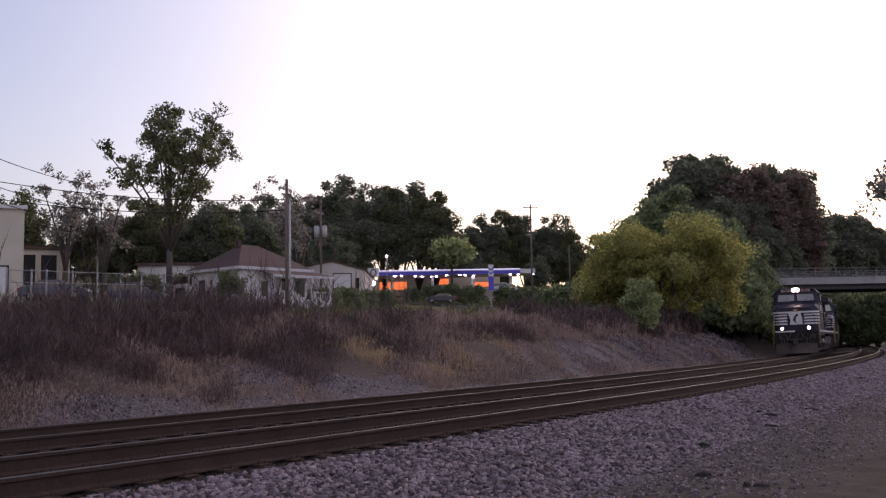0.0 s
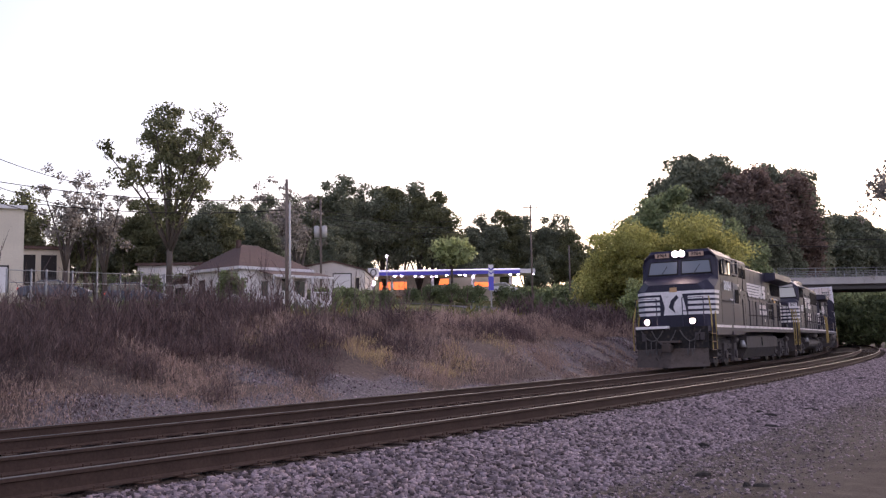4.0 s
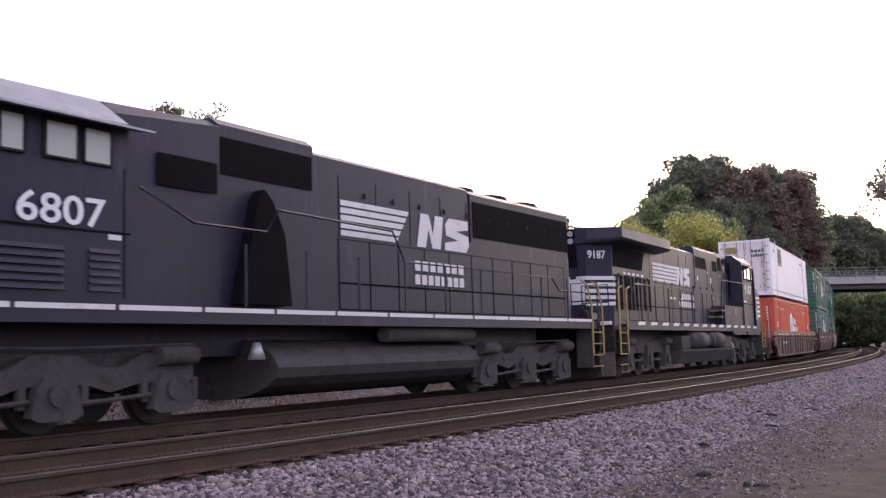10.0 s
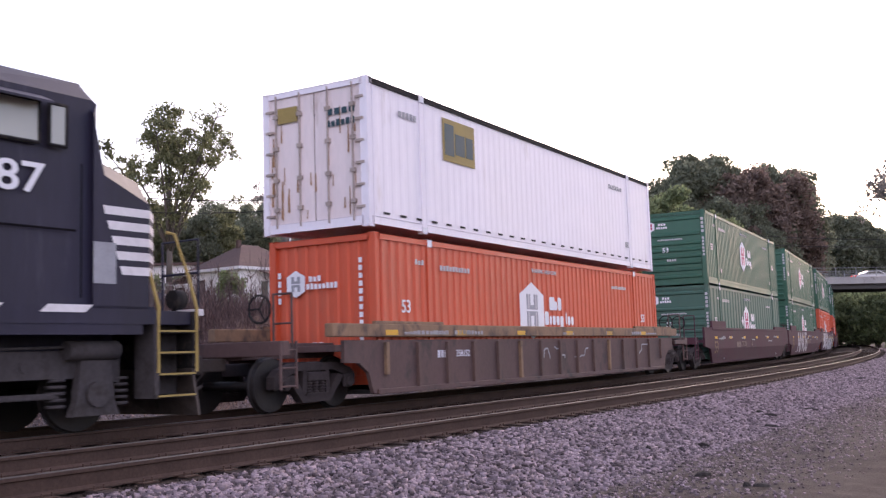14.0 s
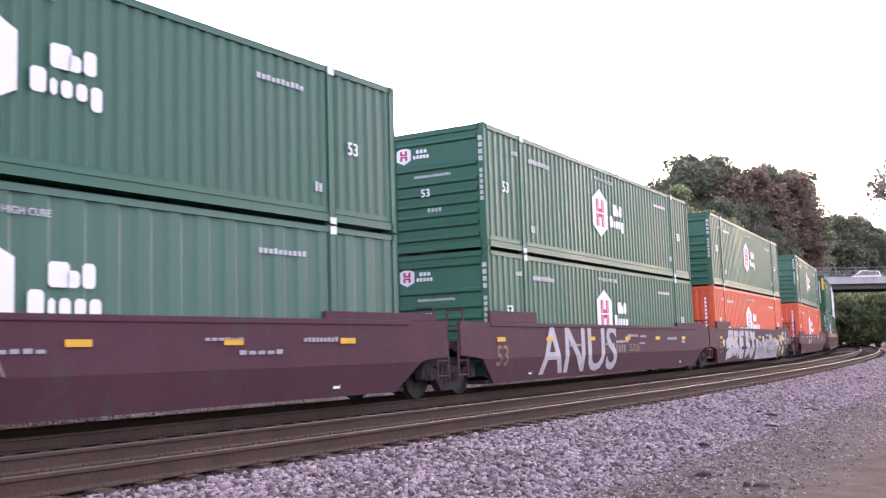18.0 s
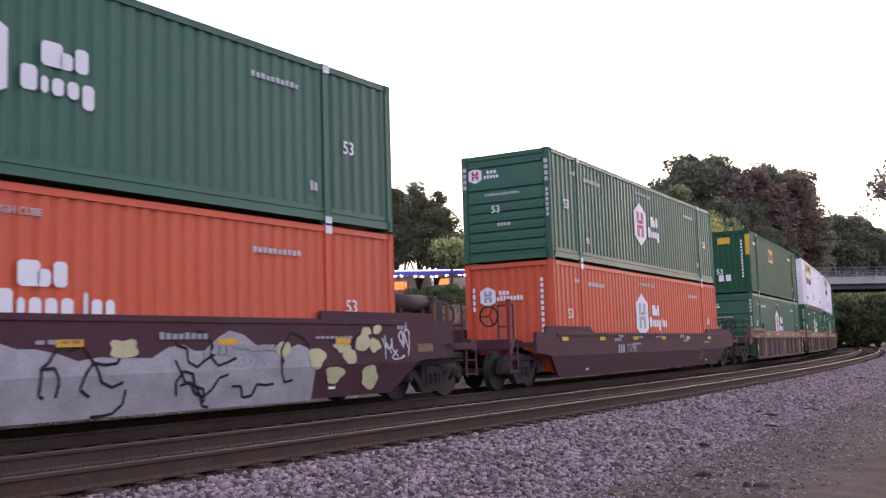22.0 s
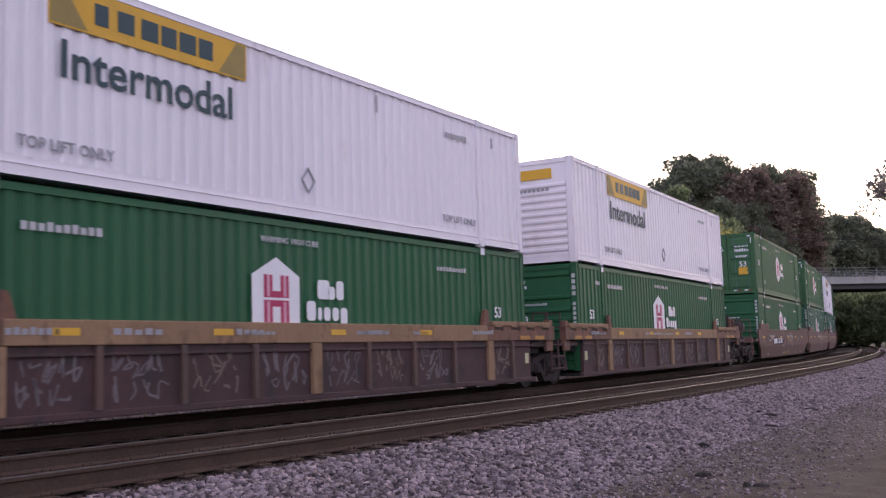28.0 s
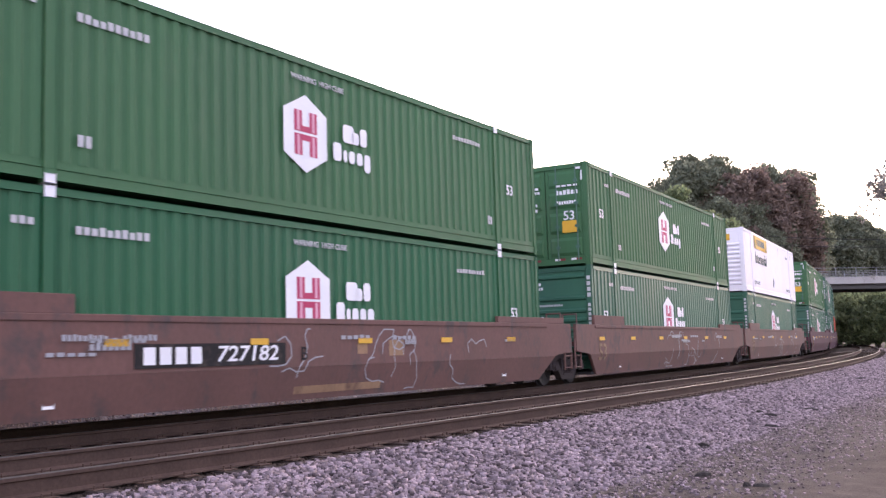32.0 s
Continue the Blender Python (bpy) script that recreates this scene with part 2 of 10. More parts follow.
def ground_material():
    m = bpy.data.materials.new("ground_earth_and_grass")
    m.use_nodes = True
    nt = m.node_tree
    N, L = nt.nodes, nt.links
    p = N["Principled BSDF"]
    p.inputs["Roughness"].default_value = 0.95
    p.inputs["Specular IOR Level"].default_value = 0.15
    at = N.new("ShaderNodeAttribute")
    at.attribute_name = "cover"
    tc = N.new("ShaderNodeTexCoord")

    def tex(scale, detail=8.0, rough=0.6):
        q = N.new("ShaderNodeTexNoise")
        q.inputs["Scale"].default_value, q.inputs["Detail"].default_value, q.inputs["Roughness"].default_value = scale, detail, rough
        L.new(tc.outputs["Object"], q.inputs["Vector"])
        return q.outputs["Fac"]

    def ramp(fac, stops):
        q = N.new("ShaderNodeValToRGB")
        while len(q.color_ramp.elements) < len(stops):
            q.color_ramp.elements.new(0.5)
        for e, (pos, c) in zip(q.color_ramp.elements, stops):
            e.position, e.color = pos, (*c, 1)
        L.new(fac, q.inputs[0])
        return q.outputs[0]

    def mix(fac, a, b):
        q = N.new("ShaderNodeMix")
        q.data_type = "RGBA"
        L.new(fac, q.inputs[0])
        L.new(a, q.inputs[6])
        L.new(b, q.inputs[7])
        return q.outputs[2]
    fine = tex(14.0)
    gravel = ramp(tex(22.0), [(0.3, (0.04, 0.034, 0.035)), (0.5, (0.1, 0.083, 0.086)), (0.7, (0.22, 0.185, 0.195))])
    dirt = ramp(tex(2.6, 10, 0.72), [(0.28, (0.022, 0.016, 0.015)), (0.5, (0.048, 0.037, 0.034)), (0.72, (0.085, 0.068, 0.063))])
    grass = ramp(tex(1.4), [(0.3, (0.08, 0.085, 0.035)), (0.55, (0.14, 0.14, 0.055)), (0.8, (0.23, 0.2, 0.095))])
    brown = ramp(tex(7.0, 10, 0.75), [(0.3, (0.06, 0.042, 0.04)), (0.55, (0.12, 0.088, 0.076)), (0.8, (0.22, 0.165, 0.13))])
    rock = ramp(tex(14.0, 10, 0.8), [(0.36, (0.045, 0.037, 0.039)), (0.5, (0.125, 0.105, 0.112)), (0.66, (0.27, 0.235, 0.25))])
    sep = N.new("ShaderNodeSeparateColor")
    L.new(at.outputs["Color"], sep.inputs[0])

    def thresh(v, noise_out, width=0.3):
        a = N.new("ShaderNodeMath")
        a.operation = "ADD"
        L.new(v, a.inputs[0])
        s = N.new("ShaderNodeMath")
        s.operation = "MULTIPLY_ADD"
        L.new(noise_out, s.inputs[0])
        s.inputs[1].default_value, s.inputs[2].default_value = 1.2, -0.6
        L.new(s.outputs[0], a.inputs[1])
        r = N.new("ShaderNodeMapRange")
        r.inputs[1].default_value, r.inputs[2].default_value = 0.5 - width / 2, 0.5 + width / 2
        L.new(a.outputs[0], r.inputs[0])
        return r.outputs[0]
    col = mix(thresh(sep.outputs[1], tex(0.35)), brown, grass)
    col = mix(thresh(sep.outputs[2], tex(0.55, 9, 0.7)), col, rock)
    lowcol = mix(thresh(at.outputs["Alpha"], tex(0.5)), gravel, dirt)
    bed = N.new("ShaderNodeAttribute")
    bed.attribute_name = "bed"
    lowcol = mix(bed.outputs["Fac"], lowcol, ramp(tex(9.0), [(0.3, (0.017, 0.012, 0.01)), (0.55, (0.034, 0.024, 0.02)), (0.8, (0.055, 0.04, 0.034))]))
    col = mix(sep.outputs[0], col, lowcol)
    L.new(col, p.inputs["Base Color"])
    b = N.new("ShaderNodeBump")
    b.inputs["Strength"].default_value, b.inputs["Distance"].default_value = 0.5, 0.06
    L.new(fine, b.inputs["Height"])
    L.new(b.outputs[0], p.inputs["Normal"])
    return m


# bare grey gravel on the bank: middle along the track, middle across, and the reach of each
GREY = [(12.6, -3.7, 1.8, 0.6), (14.5, -3.5, 1.4, 0.6), (18.9, -5.1, 1.3, 0.9), (17.5, -3.6, 1.6, 0.5), (21.2, -4.0, 1.6, 0.8), (23.4, -3.8, 1.6, 0.6), (27.0, -3.3, 2.0, 0.4), (36.0, -4.6, 3.0, 1.1), (42.0, -4.8, 4.0, 1.4), (50.0, -5.0, 5.0, 1.6), (60.0, -5.0, 7.0, 1.6), (74.0, -5.0, 9.0, 1.6), (8.0, -3.4, 2.5, 0.5)]


def spread(s, lat, patches):
    w = np.zeros(len(s))
    for ps, pl, rs, rl in patches:
        w = np.maximum(w, np.exp(-((s - ps) / rs) ** 2 - ((lat - pl) / rl) ** 2))
    return np.clip(w * 1.5 - 0.2, 0, 1)


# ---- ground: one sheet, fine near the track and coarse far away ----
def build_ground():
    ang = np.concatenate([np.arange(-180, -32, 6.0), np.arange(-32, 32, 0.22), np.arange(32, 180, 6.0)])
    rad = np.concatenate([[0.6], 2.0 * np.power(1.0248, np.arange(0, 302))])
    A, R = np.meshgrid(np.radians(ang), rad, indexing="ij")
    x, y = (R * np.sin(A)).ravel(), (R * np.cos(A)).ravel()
    s, lat = along(x, y)
    z = terrain(x, y, s, lat)
    na, nr = A.shape
    i = np.arange(na)[:, None]
    j = np.arange(nr - 1)[None, :]
    k = (i + 1) % na
    quads = np.stack([i * nr + j, k * nr + j, k * nr + j + 1, i * nr + j + 1], -1).reshape(-1, 4)
    verts = np.stack([x, y, z], -1)
    verts = np.concatenate([verts, [[0.0, 0.0, -0.6]]])
    faces = quads.tolist() + [[int((q + 1) % na) * nr, int(q) * nr, len(verts) - 1] for q in range(na)]
    me = raw("ground", verts.tolist(), faces, ground_material(), smooth=True)
    low = np.clip((lat + 3.0) / 0.6, 0, 1)
    grass = np.clip((-lat - 9.0) / 10.0, 0, 1)
    rock = np.maximum(spread(s, lat, GREY), 0.62 * np.clip((-lat - 2.5) / 0.4, 0, 1) * np.clip((3.9 + lat) / 0.6, 0, 1))
    dirt = np.clip((lat - 7.0 + 0.9 * np.clip((s - 12) / 18, 0, 1)) / 1.7, 0, 1)
    att = me.attributes.new("cover", "FLOAT_COLOR", "POINT")
    c = np.zeros((len(verts), 4), np.float32)
    c[:-1] = np.stack([low, grass, rock, dirt], -1)
    c[-1] = (1, 0, 0, 1)
    att.data.foreach_set("color", c.ravel())
    bed = np.zeros(len(verts), np.float32)
    bed[:-1] = np.clip((6.0 - lat) / 0.4, 0, 1) * np.clip((lat + 2.4) / 0.4, 0, 1)
    me.attributes.new("bed", "FLOAT", "POINT").data.foreach_set("value", bed)
    return tagged(new("ground", me), "earth, gravel and dry grass beside a railway", "ground", kind="structure")


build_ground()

# ---- ballast: loose grey stones ----


def stones(name, count, s0, s1, lat0, lat1, size0, size1, seed, label, material, power=1.5, patches=None):
    bm = bmesh.new()
    bmesh.ops.create_cube(bm, size=1.5)
    bmesh.ops.triangulate(bm, faces=bm.faces[:])
    bm.verts.ensure_lookup_table()
    base = np.array([v.co[:] for v in bm.verts])
    tri = np.array([[v.index for v in f.verts] for f in bm.faces])
    bm.free()
    r = np.random.RandomState(seed)
    # denser near the camera's end of the strip
    s = s0 + (s1 - s0) * r.rand(count) ** power
    lat = r.triangular(lat0, lat0 + 0.3, lat1, count) if power > 1.6 else r.uniform(lat0, lat1, count)
    if patches:
        ok = r.rand(count) < spread(s, lat, patches)
        s, lat = s[ok], lat[ok]
        count = len(s)
    a = np.interp(s, SG, TH)
    x = np.interp(s, SG, TX) + np.sin(a) * lat
    y = np.interp(s, SG, TY) - np.cos(a) * lat
    z = terrain(x, y, s, lat)
    size = r.uniform(size0, size1, count) * (1 + np.clip(s - 25, 0, 60) / 50)
    sc = r.uniform(0.5, 1.2, (count, 1, 3)) * np.array([1.15, 1.0, 0.75]) * size[:, None, None]
    bump = 1 + r.uniform(-0.4, 0.35, (count, len(base), 3))
    v = base[None] * bump * sc
    th = r.uniform(0, 6.28, count)
    ph = r.uniform(-1.0, 1.0, count)
    ct, st, cp, sp = np.cos(th)[:, None], np.sin(th)[:, None], np.cos(ph)[:, None], np.sin(ph)[:, None]
    vx, vy, vz = v[..., 0], v[..., 1], v[..., 2]
    vy, vz = vy * cp - vz * sp, vy * sp + vz * cp
    vx, vy = vx * ct - vy * st, vx * st + vy * ct
    P = np.stack([vx + x[:, None], vy + y[:, None], vz + (z + size * 0.15)[:, None]], -1).reshape(-1, 3)
    F = (tri[None] + (np.arange(count) * len(base))[:, None, None]).reshape(-1, 3)
    me = bpy.data.meshes.new(name)
    me.vertices.add(len(P))
    me.vertices.foreach_set("co", P.astype(np.float32).ravel())
    me.loops.add(F.size)
    me.loops.foreach_set("vertex_index", F.astype(np.int32).ravel())
    me.polygons.add(len(F))
    me.polygons.foreach_set("loop_start", np.arange(0, F.size, 3, dtype=np.int32))
    me.update(calc_edges=True)
    me.validate()
    me.materials.append(material)
    return tagged(new(name, me), label, "gravel", kind="stuff")


stones("ballast_shoulder", 52000, 3, 60, 5.5, 7.8, 0.016, 0.042, 11, "grey crushed stone ballast beside the near track", M_GRAVEL)
stones("far_ballast", 14000, 50, 120, 5.6, 8.4, 0.02, 0.036, 15, "grey crushed stone ballast along the distant curve", M_GRAVEL)
stones("scattered_stones", 15000, 3, 50, 7.5, 10.2, 0.007, 0.026, 13, "scattered grey stones on the dirt path", M_GRAVEL, 1.7)
stones("ballast_bed", 30000, 3, 90, -2.0, 5.75, 0.012, 0.026, 12, "dark rust-stained crushed stone between the ties and tracks", M_BEDSTONE)
stones("bank_rubble", 26000, 6, 90, -6.2, -2.2, 0.012, 0.04, 17, "loose grey stones at the foot of the bank", M_GRAVEL, 1.2, GREY)


# ---- two tracks: rails, ties, plates ----
def rail_mesh(lat, s0, s1, drop):
    prof = [(-0.07, -0.185), (0.07, -0.185), (0.07, -0.172), (0.012, -0.15), (0.012, -0.045), (0.036, -0.035), (0.036, -0.006), (0.03, 0.0), (-0.03, 0.0), (-0.036, -0.006), (-0.036, -0.035), (-0.012, -0.045), (-0.012, -0.15), (-0.07, -0.172)]
    n = len(prof)
    verts, faces, ids = [], [], []
    ss = np.arange(s0, s1 + 0.1, 1.5)
    for s in ss:
        for q, z in prof:
            verts.append(spot(s, lat + q, z + drop)[:])
    for i in range(len(ss) - 1):
        for k in range(n):
            a, b = i * n + k, i * n + (k + 1) % n
            faces.append((a, b, b + n, a + n))
            ids.append(1 if k in (6, 7, 8) else 0)
    return raw("rail", verts, faces, [M_RAIL, M_RAILTOP], mat_ids=ids)


def build_track(name, centre, label, drop=0.0):
    t = thing(name, label, "railway track", "tracks", "structure")
    for side in (-0.7525, 0.7525):
        ob = new("rail", rail_mesh(centre + side, -30, 330, drop))
        ob.parent = t
    bm = bmesh.new()
    box(bm, -0.115, 0.115, -1.3, 1.3, -0.36, -0.2, bevel=0.012)
    first = part("tie", bm, M_TIE, t)
    bm = bmesh.new()
    box(bm, -0.09, 0.09, -0.17, 0.17, -0.2, -0.186)
    for q in (-0.11, 0.11):
        for w in (-0.05, 0.05):
            rod(bm, (w, q, -0.186), (w, q, -0.15), 0.011, n=5)
    plate = part("tie_plate", bm, M_RAIL, t)
    r = random.Random(5)
    s, made = 1.0, 0
    while made < 210:
        p = spot(s, centre + r.uniform(-0.05, 0.05), drop + r.uniform(-0.012, 0.008))
        turn = math.degrees(heading(s)) + r.uniform(-1.2, 1.2)
        m = pose(p.x, p.y, p.z, 0, 0, turn)
        if made:
            share("tie", first, t, m)
        else:
            first.matrix_basis = m
        for side in (-0.7525, 0.7525):
            if s > 55:
                continue
            q = spot(s, centre + side)
            mm = pose(q.x, q.y, drop, 0, 0, math.degrees(heading(s)))
            if plate.get("used"):
                share("tie_plate", plate, t, mm)
            else:
                plate["used"] = 1
                plate.matrix_basis = mm
        s += 0.5 + r.uniform(-0.03, 0.03)
        made += 1
    return t


build_track("far_track", 0.0, "curved main track with worn steel rails on dark ties", FAR_Z)
build_track("near_track", TRACK_GAP, "curved second track with rusty rails beside gravel shoulder")


# ---- scraps lying on the gravel: place, length, turn ----
M_SCRAP = mat("wet_dark_bark", (0.022, 0.017, 0.016), 0.9, var=0.3, scale=8, grain=40, gvar=0.3, bump=0.4)
SCRAPS = [(6.45, 20.22, 0.3, 150), (6.35, 20.5, 0.18, 20), (5.99, 18.7, 0.28, 160), (7.19, 21.28, 0.22, 40), (8.23, 22.84, 0.36, 10), (3.93, 15.52, 0.22, 120), (3.49, 11.33, 0.2, 20), (3.35, 11.4, 0.08, 70), (3.12, 12.41, 0.2, 5), (14.23, 34.77, 0.5, 15), (2.87, 14.43, 0.12, 80)]
for k, (x, y, length, turn) in enumerate(SCRAPS):
    bm = bmesh.new()
    r = random.Random(k)
    n = 6
    rings = []
    for i in range(n):
        f = i / (n - 1)
        w = 0.045 * math.sin(math.pi * (0.12 + 0.76 * f)) * r.uniform(0.7, 1.3)
        rings.append([(length * (f - 0.5), w, 0.0), (length * (f - 0.5), w * 0.4, w * 0.7 + 0.012 + 0.03 * f * (1 - f)), (length * (f - 0.5), -w * 0.5, w * 0.6 + 0.012), (length * (f - 0.5), -w, 0.0)])
    loft(bm, rings)
    ob = part("bark_scrap", bm, M_SCRAP)
    ob.matrix_basis = pose(x, y, ground_z(x, y) + 0.02, r.uniform(-8, 8), r.uniform(-8, 8), turn)
    tagged(ob, "dark scrap of bark lying on gravel", "bark", "scraps on the gravel")
# ---- rolling stock ----
M_MAROON = mat("faded_maroon_car_paint", (0.074, 0.029, 0.04), 0.75, var=0.3, scale=0.8, grain=18, gvar=0.15, dirt=(0.062, 0.048, 0.05), dirt_at=0.56, streak=0.6, spec=0.25)
M_BROWN = mat("rusty_brown_car_paint", (0.125, 0.06, 0.051), 0.8, var=0.3, scale=0.8, grain=18, gvar=0.18, dirt=(0.06, 0.045, 0.045), dirt_at=0.54, streak=0.6)
M_OCHRE = mat("weathered_ochre_top_chord", (0.23, 0.14, 0.085), 0.8, var=0.3, scale=0.9, grain=18, gvar=0.2, dirt=(0.07, 0.05, 0.042), dirt_at=0.5, streak=0.6)
M_BLACKST = mat("grimy_black_steel", (0.022, 0.02, 0.021), 0.85, var=0.35, scale=2.0, grain=20, gvar=0.25, dirt=(0.06, 0.048, 0.042), dirt_at=0.52, spec=0.2)
M_PURPLEGREY = mat("grimy_purple_grey_car_paint", (0.1, 0.058, 0.054), 0.8, var=0.3, scale=0.8, grain=18, gvar=0.18, dirt=(0.04, 0.033, 0.033), dirt_at=0.54, streak=0.6)
M_RUSTCAR = mat("rusty_grimy_car_paint", (0.066, 0.032, 0.033), 0.85, var=0.4, scale=0.9, grain=18, gvar=0.2, dirt=(0.036, 0.026, 0.027), dirt_at=0.5, streak=0.6)
M_RIB = mat("rubbed_brown_rib_paint", (0.1, 0.058, 0.05), 0.8, var=0.3, scale=0.9, grain=18, gvar=0.2, dirt=(0.08, 0.055, 0.05), dirt_at=0.52, streak=0.6)
M_RUSTEND = mat("rust_brown_chord_end", (0.165, 0.077, 0.052), 0.8, var=0.35, scale=1.2, grain=18, gvar=0.22, dirt=(0.07, 0.04, 0.035), dirt_at=0.5, streak=0.5)
M_DULLYEL = mat("dull_orange_yellow_paint", (0.4, 0.19, 0.04), 0.7, var=0.3, scale=3, gvar=0.2, bump=0)
M_SPRAY = mat("grey_lavender_spray_paint", (0.34, 0.32, 0.35), 0.8, var=0.35, scale=2.5, gvar=0.25, bump=0)
M_GRIMEBROWN = mat("oily_dark_brown_steel", (0.04, 0.028, 0.028), 0.8, var=0.35, scale=2.0, grain=20, gvar=0.25, dirt=(0.075, 0.045, 0.038), dirt_at=0.55)
M_CASTING = mat("grimy_brown_cast_steel", (0.043, 0.033, 0.034), 0.85, var=0.35, scale=2.0, grain=20, gvar=0.25, dirt=(0.03, 0.024, 0.024), dirt_at=0.52, spec=0.2)
M_COUPLER = mat("rusty_coupler_steel", (0.05, 0.036, 0.031), 0.8, var=0.3, scale=3, grain=20, gvar=0.25)
M_TAN = mat("worn_tan_brown_chord_paint", (0.27, 0.165, 0.1), 0.8, var=0.3, scale=0.9, grain=18, gvar=0.2, dirt=(0.13, 0.075, 0.055), dirt_at=0.55, streak=0.6, spec=0.25)
M_CREAM = mat("sprayed_cream_paint", (0.5, 0.46, 0.28), 0.8, var=0.25, scale=3, gvar=0.2, bump=0)
M_DARKRED = mat("dark_red_paint", (0.2, 0.025, 0.03), 0.7)
M_WHEEL = mat("wheel_steel", (0.024, 0.02, 0.02), 0.6, metal=0.3, var=0.3, scale=3, grain=20)
M_WHEELRIM = mat("wheel_bright_tread", (0.32, 0.31, 0.32), 0.4, metal=0.9, var=0.1, scale=3)
M_GREEN = mat("container_green_paint", (0.026, 0.105, 0.066), 0.45, var=0.22, scale=0.5, grain=10, gvar=0.06, bump=0.05, dirt=(0.07, 0.12, 0.09), dirt_at=0.6, dirt_soft=0.3, streak=0.3, rnd=0.12)
M_GREENVIV = mat("bright_container_green_paint", (0.017, 0.1, 0.045), 0.55, spec=0.3, var=0.22, scale=0.5, grain=10, gvar=0.06, bump=0.05, dirt=(0.06, 0.13, 0.08), dirt_at=0.6, dirt_soft=0.3, streak=0.3)
M_GREENEMP = mat("deep_green_smooth_paint", (0.018, 0.09, 0.046), 0.65, var=0.2, scale=0.5, grain=10, gvar=0.06, bump=0.05, dirt=(0.04, 0.11, 0.065), dirt_at=0.62, dirt_soft=0.3, streak=0.3, spec=0.2)
M_GREENOLD = mat("sun_faded_container_green_paint", (0.042, 0.125, 0.055), 0.6, spec=0.3, var=0.22, scale=0.5, grain=10, gvar=0.06, bump=0.05, dirt=(0.1, 0.15, 0.09), dirt_at=0.58, dirt_soft=0.3, streak=0.3)
M_GREENGREY = mat("faded_container_green_paint", (0.045, 0.115, 0.085), 0.5, var=0.25, scale=0.5, grain=10, gvar=0.06, bump=0.05, dirt=(0.09, 0.13, 0.11), dirt_at=0.58, dirt_soft=0.3, streak=0.3)
M_ORANGE = mat("container_orange_red_paint", (0.58, 0.092, 0.037), 0.5, var=0.18, scale=0.5, grain=10, gvar=0.06, bump=0.05, dirt=(0.36, 0.12, 0.07), dirt_at=0.58, dirt_soft=0.3, streak=0.3)
M_WHITE = mat("container_white_paint", (0.8, 0.75, 0.81), 0.5, var=0.08, scale=0.5, grain=10, gvar=0.05, bump=0.05, dirt=(0.5, 0.42, 0.38), dirt_at=0.62, dirt_soft=0.2, streak=0.25)
M_SILL = mat("container_dark_gap", (0.02, 0.03, 0.025), 0.8)
M_DECAL = mat("white_lettering", (0.75, 0.74, 0.78), 0.6, var=0.08, scale=2, gvar=0.06, bump=0)
M_SMALL = mat("dull_white_lettering", (0.46, 0.46, 0.48), 0.7, var=0.15, scale=3, gvar=0.1, bump=0)
M_PINK = mat("crimson_lettering", (0.42, 0.02, 0.09), 0.6, var=0.08, scale=2, gvar=0.06, bump=0)
M_YEL = mat("yellow_paint", (0.66, 0.36, 0.03), 0.6, var=0.15, scale=2, gvar=0.1, bump=0)
M_OLIVE = mat("faded_olive_yellow_panel", (0.3, 0.22, 0.07), 0.7, var=0.25, scale=2, gvar=0.15, bump=0)
M_NAVY = mat("dark_blue_green_lettering", (0.02, 0.055, 0.07), 0.6, var=0.08, scale=2, gvar=0.06, bump=0)
M_GREYDEC = mat("grey_lettering", (0.3, 0.3, 0.33), 0.6, var=0.08, scale=2, gvar=0.06, bump=0)
M_GREYFADE = mat("faded_ochre_grey_lettering", (0.2, 0.14, 0.12), 0.8, var=0.3, scale=3, gvar=0.2, bump=0)
M_CHALK = mat("sprayed_white_paint", (0.62, 0.6, 0.66), 0.8, var=0.25, scale=3, gvar=0.2, bump=0)
M_RUSTDEC = mat("rust_streak", (0.35, 0.2, 0.11), 0.9, var=0.3, scale=3, gvar=0.2, bump=0)
M_HAND = mat("yellow_handrail_paint", (0.34, 0.24, 0.07), 0.65, var=0.15, scale=4)

M_STAINED = mat("rust_stained_cream_door", (0.72, 0.62, 0.62), 0.65, var=0.2, scale=0.9, grain=10, gvar=0.1, bump=0.05, dirt=(0.3, 0.17, 0.1), dirt_at=0.6, dirt_soft=0.22, streak=0.3)
M_RUSTROD = mat("rust_stained_white_rod", (0.36, 0.29, 0.26), 0.7, var=0.4, scale=3, grain=20, gvar=0.2)
M_PINKPALE = mat("pale_pink_lettering", (0.62, 0.3, 0.4), 0.6, var=0.08, scale=2, gvar=0.06, bump=0)
M_GREYPALE = mat("pale_grey_lettering", (0.5, 0.47, 0.5), 0.6, var=0.08, scale=2, gvar=0.06, bump=0)
BADGE_Z = 1.55

CL, CW, CH = 16.15, 1.295, 2.9


